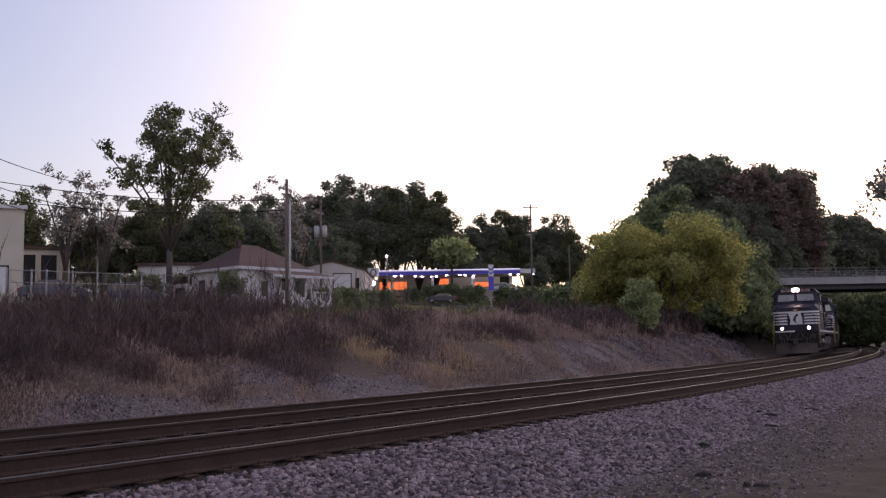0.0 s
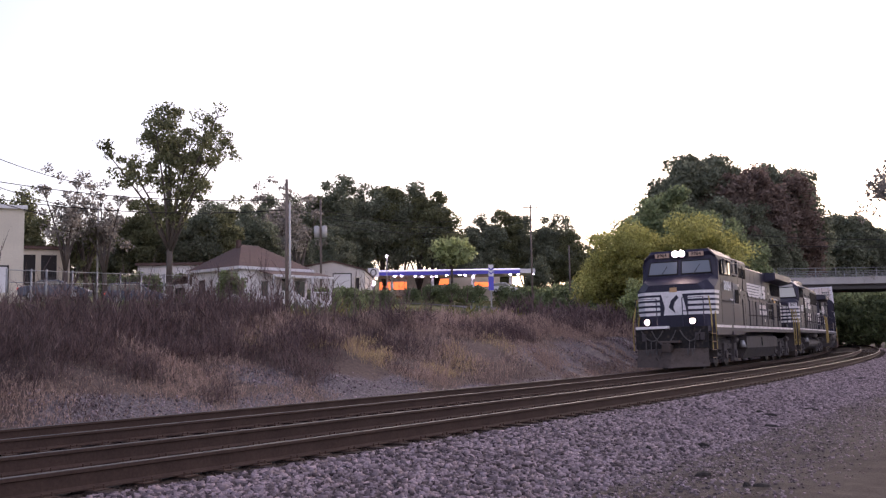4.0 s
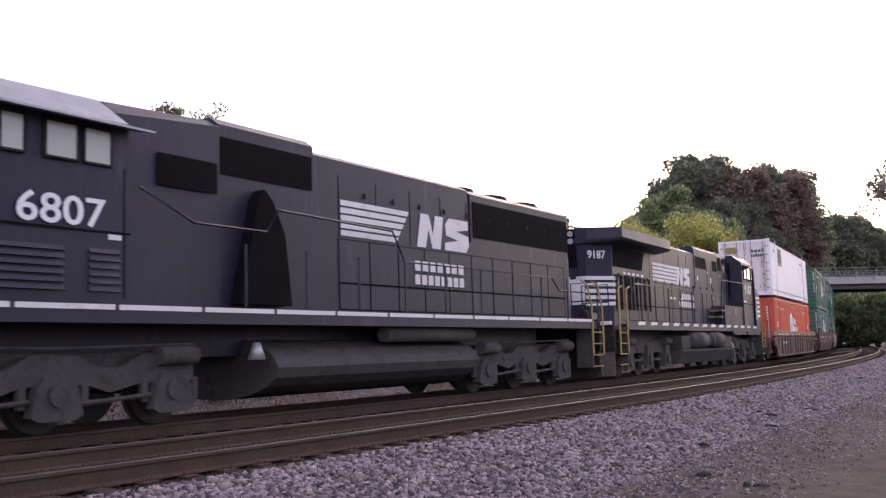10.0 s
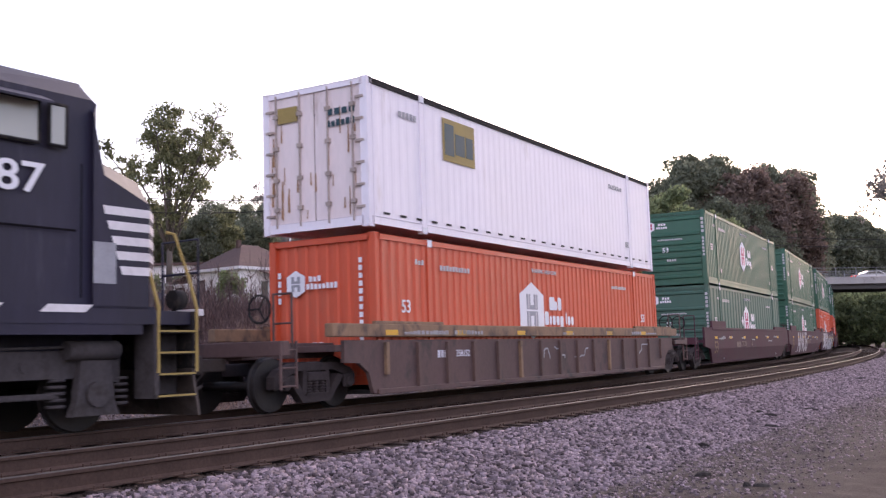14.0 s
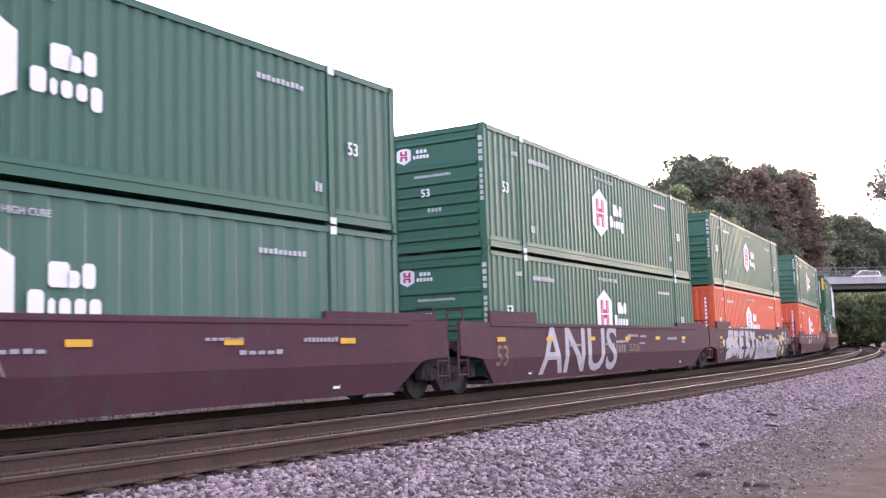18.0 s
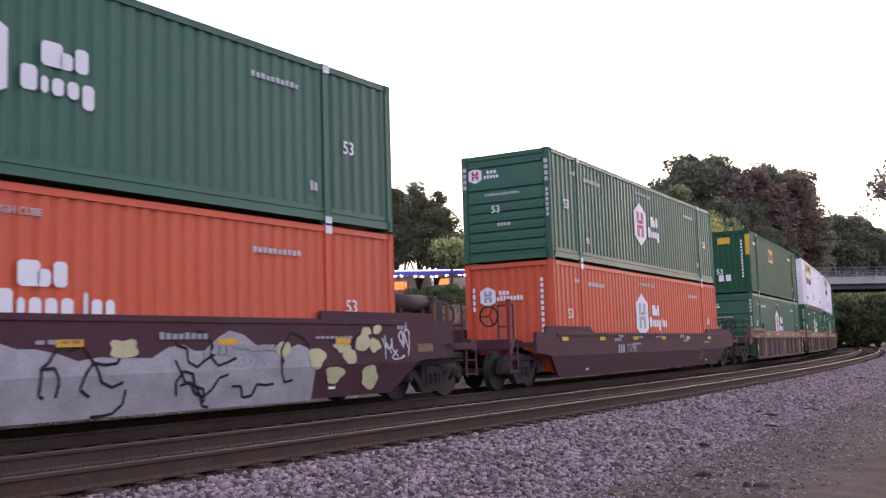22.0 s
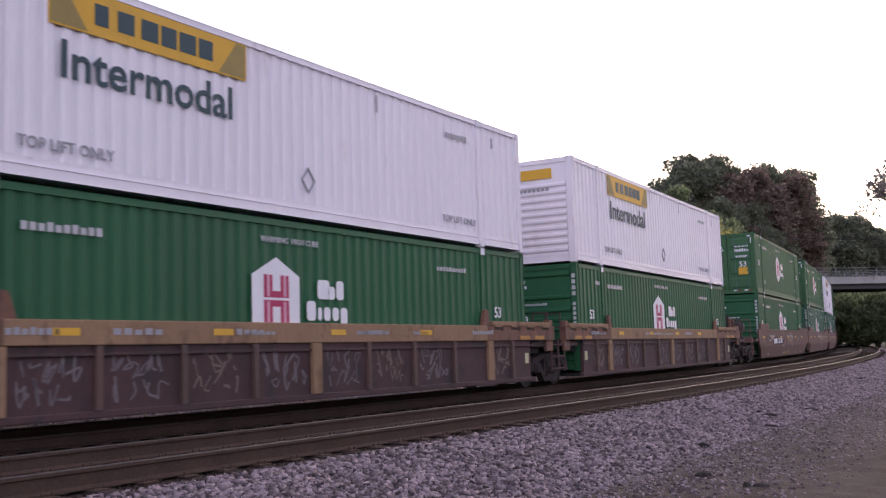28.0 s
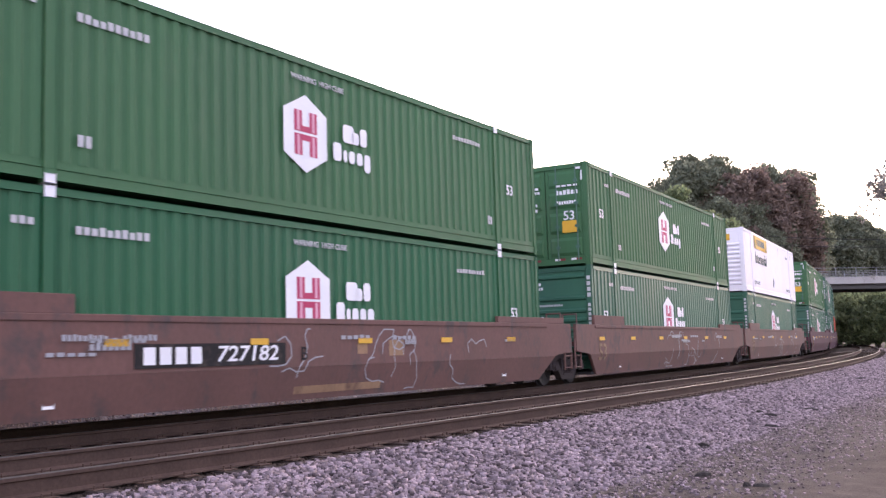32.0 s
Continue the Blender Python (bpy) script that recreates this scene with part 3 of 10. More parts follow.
def corr(bm, x0, x1, y, z0, z1, out, pitch=0.28, depth=0.032, mi=0):
    """A wall of trapezoid corrugation in the x-z plane; out is the way it bulges."""
    n = max(2, int(round((x1 - x0) / pitch)))
    w = (x1 - x0) / n
    xs = []
    for i in range(n):
        b = x0 + i * w
        xs += [(b, 0), (b + 0.38 * w, 0), (b + 0.5 * w, 1), (b + 0.88 * w, 1)]
    xs.append((x1, 0))
    lo = [bm.verts.new((x, y - out * depth * (1 - k), z0)) for x, k in xs]
    hi = [bm.verts.new((x, y - out * depth * (1 - k), z1)) for x, k in xs]
    for i in range(len(xs) - 1):
        f = bm.faces.new((lo[i], lo[i + 1], hi[i + 1], hi[i]) if out < 0 else (lo[i + 1], lo[i], hi[i], hi[i + 1]))
        f.material_index = mi


def hexagon(bm, cx, cz, w, h, y, axis="y", flip=1, cut=None):
    pts = [(cx, cz + h / 2), (cx + w / 2, cz + h * 0.28), (cx + w / 2, cz - h * 0.28), (cx, cz - h / 2), (cx - w / 2, cz - h * 0.28), (cx - w / 2, cz + h * 0.28)]
    prism(bm, pts, y, y - 0.004, axis)


def bars(bm, x, z, w, h, y, n=1, axis="y", r=None):
    """A row of n upright blocks that stand for letters too small to read."""
    step = w / n
    for i in range(n):
        a = x + i * step
        hh = h * (1.0 if r is None else r.uniform(0.75, 1.0))
        q = [(a, z), (a + step * 0.72, z), (a + step * 0.72, z + hh), (a, z + hh)]
        prism(bm, q, y, y - 0.004, axis)


def container(colour, material, front="ribs", logo="hub", seed=0, shift=0.0):
    r = random.Random(seed)
    label = {"green": "green corrugated steel shipping container with white markings", "orange": "orange-red corrugated shipping container with white markings",
             "white": "white corrugated shipping container with yellow panel", "grubby": "rust-stained white shipping container with double doors",
             "yellowmark": "green shipping container with yellow corner marks"}[colour]
    c = thing("shipping_container", label, "container", "containers on the train")
    h = CL / 2
    # side and rear walls
    posts = (-h + 1.98, h - 1.98)
    for y, out in ((-CW, -1), (CW, 1)):
        for a, b in ((-h + 0.12, posts[0] - 0.09), (posts[0] + 0.09, posts[1] - 0.09), (posts[1] + 0.09, h - 0.12)):
            bm = bmesh.new()
            corr(bm, a, b, y - out * 0.012, 0.3, CH - 0.11, out, 0.56 if seed == 8 else 0.28, 0.006 if colour in ("yellowmark", "grubby") else 0.032)
            part("side_wall", bm, material, c)
    bm = bmesh.new()
    box(bm, -h + 0.05, h - 0.05, -CW + 0.05, CW - 0.05, CH - 0.06, CH - 0.02)
    part("roof", bm, material, c)
    bm = bmesh.new()
    box(bm, h - 0.06, h - 0.02, -CW + 0.1, CW - 0.1, 0.1, CH - 0.1)
    part("rear_wall", bm, material, c)
    bm = bmesh.new()
    for y in (-CW, CW):
        q = 1 if y > 0 else -1
        box(bm, -h + 0.1, h - 0.1, y - q * 0.07, y, CH - 0.11, CH, 0.012)
        part("top_rail", bm, M_BLACKST if colour == "grubby" else material, c)
        bm = bmesh.new()
    for x in (-h, h):
        q = 1 if x > 0 else -1
        box(bm, x - q * 0.08, x, -CW + 0.12, CW - 0.12, CH - 0.12, CH, 0.012)
        part("top_rail", bm, material, c)
        bm = bmesh.new()
    for y in (-CW, CW):
        q = 1 if y > 0 else -1
        box(bm, -h + 0.1, h - 0.1, y - q * 0.1, y - q * 0.02, 0.2, 0.3)
        part("floor_beam", bm, material, c)
        bm = bmesh.new()
        box(bm, -h + 0.1, h - 0.1, y - q * 0.1, y, 0.04, 0.19, 0.012)
        part("bottom_rail", bm, material, c)
        bm = bmesh.new()
    for x in (-h, h):
        q = 1 if x > 0 else -1
        box(bm, x - q * 0.1, x, -CW + 0.12, CW - 0.12, 0.02, 0.2, 0.01)
        part("bottom_rail", bm, material, c)
        bm = bmesh.new()
    box(bm, -h + 0.12, h - 0.12, -CW + 0.12, CW - 0.12, 0.1, 0.14)
    part("floor", bm, material, c)
    for x in (-h, h):
        for y in (-CW, CW):
            bm = bmesh.new()
            qx, qy = (1 if x > 0 else -1), (1 if y > 0 else -1)
            box(bm, x - qx * 0.16, x, y - qy * 0.16, y, 0.0, CH + 0.01, 0.012)
            part("corner_post", bm, material, c)
    for x in posts:
        for y in (-CW, CW):
            qy = 1 if y > 0 else -1
            bm = bmesh.new()
            box(bm, x - 0.09, x + 0.09, y - qy * 0.1, y + qy * 0.008, 0.0, CH + 0.005, 0.01)
            p = part("lift_post", bm, material, c)
            bm = bmesh.new()
            box(bm, x - 0.085, x + 0.085, y - qy * 0.1, y + qy * 0.016, CH - 0.14, CH + 0.012, 0.01)
            part("casting", bm, M_DECAL, p, "white corner casting")
            bm = bmesh.new()
            box(bm, x - 0.085, x + 0.085, y - qy * 0.1, y + qy * 0.016, 0.0, 0.12, 0.01)
            part("casting", bm, M_DECAL, p, "white corner casting")
    # front end
    bm = bmesh.new()
    if front in ("ribs", "wribs"):
        box(bm, -h + 0.03, -h + 0.07, -CW + 0.14, CW - 0.14, 0.1, CH - 0.1)
        part("front_wall", bm, material, c)
        for z in (0.32, 0.6, 0.86, 1.12, 1.38, 1.64, 2.0, CH - 0.28) if front == "ribs" else (0.35, 0.55, 0.75, 0.95, 1.15, 1.35, 1.55, 1.75, 1.95, 2.15):
            bm = bmesh.new()
            prism(bm, [(-h + 0.03, z - 0.07), (-h - 0.02, z - 0.03), (-h - 0.02, z + 0.03), (-h + 0.03, z + 0.07)], -CW + 0.2, CW - 0.2, "y")
            part("front_rib", bm, material, c)
    elif front == "doors":
        bm.free()
        for y0, y1 in ((-CW + 0.14, -0.015), (0.015, CW - 0.14)):
            bm = bmesh.new()
            box(bm, -h + 0.03, -h + 0.06, y0, y1, 0.2, CH - 0.12)
            leaf = part("front_door", bm, M_STAINED if colour == "grubby" else material, c)
            if colour == "green":
                for z0, z1 in ((0.26, 0.78), (0.9, 1.5), (1.62, 2.1), (2.22, CH - 0.2)):
                    bm = bmesh.new()
                    loft(bm, [[(-h + 0.03, y0 + 0.1, z0), (-h + 0.03, y1 - 0.1, z0), (-h + 0.03, y1 - 0.1, z1), (-h + 0.03, y0 + 0.1, z1)], [(-h - 0.012, y0 + 0.13, z0 + 0.09), (-h - 0.012, y1 - 0.13, z0 + 0.09), (-h - 0.012, y1 - 0.13, z1 - 0.09), (-h - 0.012, y0 + 0.13, z1 - 0.09)]])
                    part("door_panel", bm, material, leaf)
            else:
                side = y0 if y0 < -1 else y1
                for k in range(6):
                    bm = bmesh.new()
                    qs = 1 if side > 0 else -1
                    box(bm, -h - 0.02, -h + 0.03, min(side - qs * 0.14, side + qs * 0.06), max(side - qs * 0.14, side + qs * 0.06), 0.35 + k * 0.43, 0.4 + k * 0.43)
                    part("hinge", bm, M_RUSTROD, leaf)
        for y in (-0.95, -0.35, 0.35, 0.95):
            bm = bmesh.new()
            rod(bm, (-h - 0.01, y, 0.12), (-h - 0.01, y, CH - 0.06), 0.02, n=6)
            for z in (0.5, 1.1, 1.75, 2.4):
                box(bm, -h - 0.035, -h + 0.02, y - 0.06, y + 0.06, z - 0.04, z + 0.04)
            part("lock_rod", bm, M_GREENGREY if colour == "green" else M_RUSTROD, c)
    else:
        b2 = bmesh.new()
        corr(b2, -CW + 0.14, CW - 0.14, 0.0, 0.2, CH - 0.1, -1, 0.26, 0.04)
        bmesh.ops.transform(b2, matrix=Matrix.Translation((-h + 0.04, 0, 0)) @ pose(0, 0, 0, 0, 0, -90), verts=b2.verts)
        bm.free()
        part("front_wall", b2, material, c)
    # markings on the long side and on the front
    y = -CW - 0.004
    lettering = M_DECAL
    if logo == "hub":
        bm = bmesh.new()
        bx = -h + 7.22 + shift
        if seed == 8:
            prism(bm, [(bx - 1.15, 1.55), (bx - 0.92, 1.78), (bx - 0.69, 1.55), (bx - 0.92, 1.32)], y, y - 0.004)
            part("placard", bm, M_DECAL, c, "white diamond placard")
            bm = bmesh.new()
        hexagon(bm, bx, BADGE_Z, 1.18 if shift > -0.4 else 1.36, 1.4, y)
        badge = part("badge", bm, M_DECAL, c, "white elongated hexagon badge")
        ink, tint = (M_PINK, M_PINKPALE) if colour == "green" else (M_GREYDEC, M_GREYPALE)
        for up in (1, -1):
            bm = bmesh.new()
            z0, z1, z2 = BADGE_Z + up * 0.022, BADGE_Z + up * 0.13, BADGE_Z + up * 0.4
            prism(bm, [(bx - 0.31, z0), (bx + 0.31, z0), (bx + 0.31, z2), (bx + 0.1, z2), (bx + 0.1, z1), (bx - 0.1, z1), (bx - 0.1, z2), (bx - 0.31, z2)], y - 0.005, y - 0.009)
            part("badge_mark", bm, ink, badge)
            for dx in (-0.205, 0.205):
                bm = bmesh.new()
                za, zb = sorted((z0 + up * 0.02, z2))
                prism(bm, [(bx + dx - 0.035, za), (bx + dx + 0.035, za), (bx + dx + 0.035, zb), (bx + dx - 0.035, zb)], y - 0.0095, y - 0.012)
                part("badge_streak", bm, tint, badge)
        # name in plain blocks: two rows
        tx = bx + (0.78 if colour == "green" else 0.72)
        row = [(0.3, 0.36, 1.0, 0), (0.58, 0.24, 0.68, 0), (0.83, 0.24, 1.0, 0)]
        low = [(0.0, 0.27, 1.0, 0), (0.3, 0.14, 0.7, 0), (0.47, 0.21, 0.7, 0), (0.71, 0.21, 0.7, 0), (0.95, 0.22, 0.7, -0.11)]
        if colour == "orange":
            low += [(1.3, 0.1, 1.0, 0), (1.43, 0.2, 0.7, 0), (1.66, 0.18, 0.7, 0)]
        for cells, z0 in ((row, BADGE_Z + 0.03), (low, BADGE_Z - 0.35)):
            for wx, ww, wh, wd in cells:
                bm = bmesh.new()
                ww -= 0.03
                za, zb, k = z0 + wd, z0 + 0.34 * wh, 0.045
                prism(bm, [(tx + wx + k, za), (tx + wx + ww - k, za), (tx + wx + ww, za + k), (tx + wx + ww, zb - k), (tx + wx + ww - k, zb), (tx + wx + k, zb), (tx + wx, zb - k), (tx + wx, za + k)], y, y - 0.004)
                part("wordmark_block", bm, lettering, c)
        for lx, lz, lw, lh, ln in ((-h + 2.4, CH - 0.6, 1.3, 0.13, 10), (h - 3.9, CH - 0.6, 1.2, 0.1, 10), (-h + 1.42, CH - 0.53, 0.36, 0.11, 3), (-h + 2.42, 0.55, 0.26, 0.2, 2), (h - 2.45, 0.55, 0.22, 0.2, 2)):
            bm = bmesh.new()
            bars(bm, lx, lz, lw, lh, y, ln, r=r)
            tagged(part("small_lettering", bm, M_SMALL, c), kind="stuff")
        tagged(part("small_lettering", text_bm("WARNING  HIGH CUBE", 0.14, pose(-h + 7.6, y, CH - 0.36)), M_SMALL, c), kind="stuff")
        bm = text_bm("53", 0.36, pose(-h + 1.05, y, 1.5))
        part("length_number", bm, lettering, c)
        bm = text_bm("53", 0.26, pose(h - 0.9, y, 1.2)) if seed == 8 else text_bm("53", 0.34, pose(h - 1.34, y, 1.45))
        part("length_number", bm, lettering, c)
    elif logo == "hunt":
        bm = bmesh.new()
        prism(bm, [(-h + 2.77, 2.17), (-h + 6.55, 2.17), (-h + 6.55, 2.78), (-h + 2.77, 2.78)], y, y - 0.004)
        panel = part("yellow_panel", bm, M_YEL, c, "yellow rectangular name panel")
        bm = bmesh.new()
        bm.free()
        for wx, ww in ((3.52, 0.24), (3.92, 0.3), (4.35, 0.32), (4.73, 0.3), (5.09, 0.34), (5.49, 0.3)):
            bm = bmesh.new()
            prism(bm, [(-h + wx, 2.33), (-h + wx + ww, 2.33), (-h + wx + ww, 2.64), (-h + wx, 2.64)], y - 0.005, y - 0.009)
            part("panel_block", bm, M_NAVY, panel)
        for wx, flip in ((2.8, 1), (6.52, -1)):
            bm = bmesh.new()
            prism(bm, [(-h + wx, 2.2), (-h + wx + flip * 0.6, 2.2), (-h + wx + flip * 0.2, 2.76), (-h + wx, 2.76)], y - 0.005, y - 0.007)
            part("panel_corner", bm, M_OLIVE, panel, "darker yellow panel corner")
        bm = text_bm("Intermodal", 0.75, pose(-h + 4.6, y, 1.7))
        part("word", bm, M_NAVY, c)
        bm = text_bm("TOP LIFT ONLY", 0.22, pose(-h + 3.1, y, 0.5))
        part("small_word", bm, M_GREYDEC, c)
        bm = text_bm("TOP LIFT ONLY", 0.2, pose(h - 2.9, y, 0.5))
        part("small_word", bm, M_GREYDEC, c)
        bm = bmesh.new()
        for k in range(4):
            a0, a1 = (math.pi / 2 * k, math.pi / 2 * (k + 1))
            pa = Vector((-h + 8.1 + 0.17 * math.cos(a0), y, 0.72 + 0.22 * math.sin(a0)))
            pb = Vector((-h + 8.1 + 0.17 * math.cos(a1), y, 0.72 + 0.22 * math.sin(a1)))
            rod(bm, pa, pb, 0.018, n=5)
        bars(bm, h - 3.4, CH - 0.6, 0.9, 0.13, y, 8, r=r)
        bars(bm, h - 1.4, CH - 0.55, 0.1, 0.25, y, 1)
        bars(bm, -h + 10.2, CH - 0.55, 0.07, 0.35, y, 1)
        tagged(part("small_lettering", bm, M_GREYDEC, c), kind="stuff")
    elif logo == "emp":
        gold = M_OLIVE if colour == "grubby" else M_YEL
        bm = bmesh.new()
        px0, px1, pz0, pz1 = (-h + 2.83, -h + 4.25, 1.68, 2.62) if colour == "grubby" else (-h + 5.6, -h + 6.9, 1.75, 2.4)
        prism(bm, [(px0, pz0), (px1, pz0), (px1, pz1), (px0, pz1)], y, y - 0.004)
        panel = part("yellow_panel", bm, gold, c, "square dull yellow name panel")
        bm = bmesh.new()
        bm.free()
        pw, ph = px1 - px0, pz1 - pz0
        for wx, ww, wz, wh in ((0.06, 0.28, 0.14, 0.74), (0.38, 0.3, 0.2, 0.5), (0.72, 0.22, 0.2, 0.5)):
            bm = bmesh.new()
            prism(bm, [(px0 + wx * pw, pz0 + wz * ph), (px0 + (wx + ww) * pw, pz0 + wz * ph), (px0 + (wx + ww) * pw, pz0 + (wz + wh) * ph), (px0 + wx * pw, pz0 + (wz + wh) * ph)], y - 0.005, y - 0.009)
            part("panel_block", bm, M_NAVY, panel)
        if colour == "grubby":
            for k in range(26):
                bm = bmesh.new()
                zx = -h + 0.5 + k * 0.6
                box(bm, zx, zx + 0.2, y - 0.006, y + 0.01, 0.26, 0.3)
                part("lashing_slot", bm, M_BLACKST, c)
        bm = bmesh.new()
        bars(bm, -h + 1.1, CH - 0.6, 0.7, 0.14, y, 5, r=r)
        bars(bm, h - 3.6, CH - 0.6, 1.1, 0.13, y, 8, r=r)
        bars(bm, h - 2.4, 0.6, 0.3, 0.2, y, 2, r=r)
        tagged(part("small_lettering", bm, M_DECAL if colour == "yellowmark" else M_GREYDEC, c), kind="stuff")
        if colour == "yellowmark":
            bm = bmesh.new()
            box(bm, -h - 0.004, -h + 0.15, -CW - 0.004, -CW + 0.17, 1.75, 2.7)
            part("corner_mark", bm, M_YEL, c, "yellow corner marking")
            bm = bmesh.new()
            box(bm, -h - 0.004, -h + 0.15, CW - 0.17, CW + 0.004, 1.75, 2.7)
            part("corner_mark", bm, M_YEL, c, "yellow corner marking")
    # front end markings
    bm = bmesh.new()
    x = -h - (0.005 if front != "ribs" else -0.024)
    if front == "ribs" and colour in ("green",):
        hexagon(bm, 0.9, 2.38, 0.4, 0.44, x, "x")
        fb = part("front_badge", bm, M_DECAL, c, "white hexagon badge")
        for up in (1, -1):
            bm = bmesh.new()
            prism(bm, [(0.8, 2.38 + up * 0.01), (1.0, 2.38 + up * 0.01), (1.0, 2.38 + up * 0.12), (0.94, 2.38 + up * 0.12), (0.94, 2.38 + up * 0.05), (0.86, 2.38 + up * 0.05), (0.86, 2.38 + up * 0.12), (0.8, 2.38 + up * 0.12)], x - 0.005, x - 0.009, "x")
            part("badge_mark", bm, M_PINK, fb)
        for ly, lz, lw, lh, ln in ((0.26, 2.4, 0.32, 0.1, 3), (0.2, 2.27, 0.46, 0.1, 5), (-0.39, 1.79, 1.02, 0.065, 14), (-0.1, 0.95, 0.4, 0.1, 4)):
            bm = bmesh.new()
            bars(bm, ly, lz, lw, lh, x, ln, "x", r)
            tagged(part("front_lettering", bm, M_DECAL if lz > 2 else M_SMALL, c), kind="stuff")
        part("front_number", text_bm("53", 0.27, pose(x - 0.05, 0.29, 1.4, 0, 0, -90)), M_DECAL, c)
        bm = bmesh.new()
        for k in range(4):
            z = 2.5 - k * 0.16
            prism(bm, [(-CW + 0.14, z), (-CW + 0.04, z), (-CW + 0.04, z + 0.11), (-CW + 0.14, z + 0.11)], -h - 0.003, -h - 0.012, "x")
            prism(bm, [(CW - 0.14, z), (CW - 0.04, z), (CW - 0.04, z + 0.11), (CW - 0.14, z + 0.11)], -h - 0.003, -h - 0.012, "x")
        for k in range(6):
            z = 1.75 - k * 0.13
            prism(bm, [(-CW + 0.13, z), (-CW + 0.05, z), (-CW + 0.05, z + 0.09), (-CW + 0.13, z + 0.09)], -h - 0.003, -h - 0.012, "x")
        tagged(part("corner_lettering", bm, M_SMALL, c), kind="stuff")
    elif front == "corr":
        if colour == "orange":
            hexagon(bm, 0.62, 2.02, 0.46, 0.54, -h - 0.012, "x")
            for k in range(4):
                bars(bm, 1.0, 2.15 - k * 0.17, 0.1, 0.12, -h - 0.012, 1, "x")
            bars(bm, 0.0, 2.05, 0.32, 0.12, -h - 0.012, 3, "x", r)
            bars(bm, -0.4, 1.9, 0.78, 0.13, -h - 0.012, 8, "x", r)
            for up in (1, -1):
                b2 = bmesh.new()
                prism(b2, [(0.51, 2.02 + up * 0.01), (0.73, 2.02 + up * 0.01), (0.73, 2.02 + up * 0.15), (0.66, 2.02 + up * 0.15), (0.66, 2.02 + up * 0.06), (0.58, 2.02 + up * 0.06), (0.58, 2.02 + up * 0.15), (0.51, 2.02 + up * 0.15)], -h - 0.017, -h - 0.021, "x")
                part("badge_mark", b2, M_GREYDEC, c)
        else:
            bars(bm, -0.25, 2.2, 0.0001, 0.0001, -h, 1, "x")
            prism(bm, [(0.55, 1.95), (0.8, 2.15), (1.05, 1.95), (0.8, 1.75)], -h - 0.001, -h - 0.005, "x")
            bars(bm, -0.4, 0.55, 0.65, 0.3, -h - 0.012, 2, "x")
        for k in range(12):
            z = 0.7 + k * 0.15
            prism(bm, [(-CW + 0.3, z), (-CW + 0.38, z), (-CW + 0.38, z + 0.1), (-CW + 0.3, z + 0.1)], -h - 0.003, -h - 0.012, "x")
        tagged(part("front_lettering", bm, M_DECAL, c), kind="stuff")
        bm = text_bm("53", 0.34, pose(-h - 0.002, 0.1, 1.0 if colour != "orange" else 0.72, 0, 0, -90))
        part("front_number", bm, M_DECAL, c)
        if colour == "yellowmark":
            bm = bmesh.new()
            bars(bm, -0.45, 2.3, 0.8, 0.3, -h - 0.012, 1, "x")
            part("front_panel", bm, M_YEL, c)
    elif front == "doors":
        bars(bm, -1.0, 2.25, 0.7, 0.16, x, 4, "x", r)
        bars(bm, -1.0, 2.02, 0.7, 0.14, x, 6, "x", r)
        if colour == "green":
            x = -h - 0.02
            bars(bm, -0.95, 1.74, 0.62, 0.1, x, 8, "x", r)
            bars(bm, 0.25, 1.74, 0.75, 0.1, x, 7, "x", r)
            bars(bm, 0.25, 1.58, 0.75, 0.1, x, 8, "x", r)
            bars(bm, 0.2, 2.22, 0.42, 0.08, x, 3, "x", r)
            bars(bm, 0.16, 2.1, 0.5, 0.09, x, 5, "x", r)
        tagged(part("front_lettering", bm, M_DECAL if colour == "green" else M_NAVY, c), kind="stuff")
        bm = bmesh.new()
        if colour == "green":
            bars(bm, -0.95, 0.92, 0.62, 0.34, x, 1, "x")
            part("front_placard", bm, M_YEL, c)
            part("front_number", text_bm("53", 0.36, pose(x, -0.72, 1.4, 0, 0, -90)), M_DECAL, c)
            bm = bmesh.new()
            hexagon(bm, 0.92, 2.2, 0.42, 0.5, x, "x")
            fb = part("front_badge", bm, M_DECAL, c, "white hexagon badge")
            bm = bmesh.new()
            hexagon(bm, 0.92, 2.2, 0.17, 0.24, x - 0.005, "x")
            part("badge_centre", bm, M_PINK, fb)
            for py, pz, pw, ph, pm in ((0.42, 1.18, 0.62, 0.24, M_GREYPALE), (0.72, 0.98, 0.28, 0.16, M_DECAL), (0.95, 2.72, 0.2, 0.06, M_DECAL), (-1.12, 2.72, 0.2, 0.06, M_DECAL), (1.1, 2.4, 0.06, 0.28, M_DECAL), (-1.16, 2.4, 0.06, 0.28, M_DECAL)):
                bm = bmesh.new()
                bars(bm, py, pz, pw, ph, x, 1, "x")
                part("end_marking", bm, pm, c)
            for k, py in enumerate((-1.05, -0.55, 0.2, 0.75)):
                for dy, pm in ((0.0, M_DARKRED), (0.16, M_DECAL)):
                    bm = bmesh.new()
                    bars(bm, py + dy, 0.13, 0.22, 0.06, -h - 0.006, 1, "x")
                    part("reflector", bm, pm, c)
        else:
            bars(bm, 0.4, 2.25, 0.7, 0.32, x, 1, "x")
            part("front_panel", bm, M_OLIVE, c)
            bm = bmesh.new()
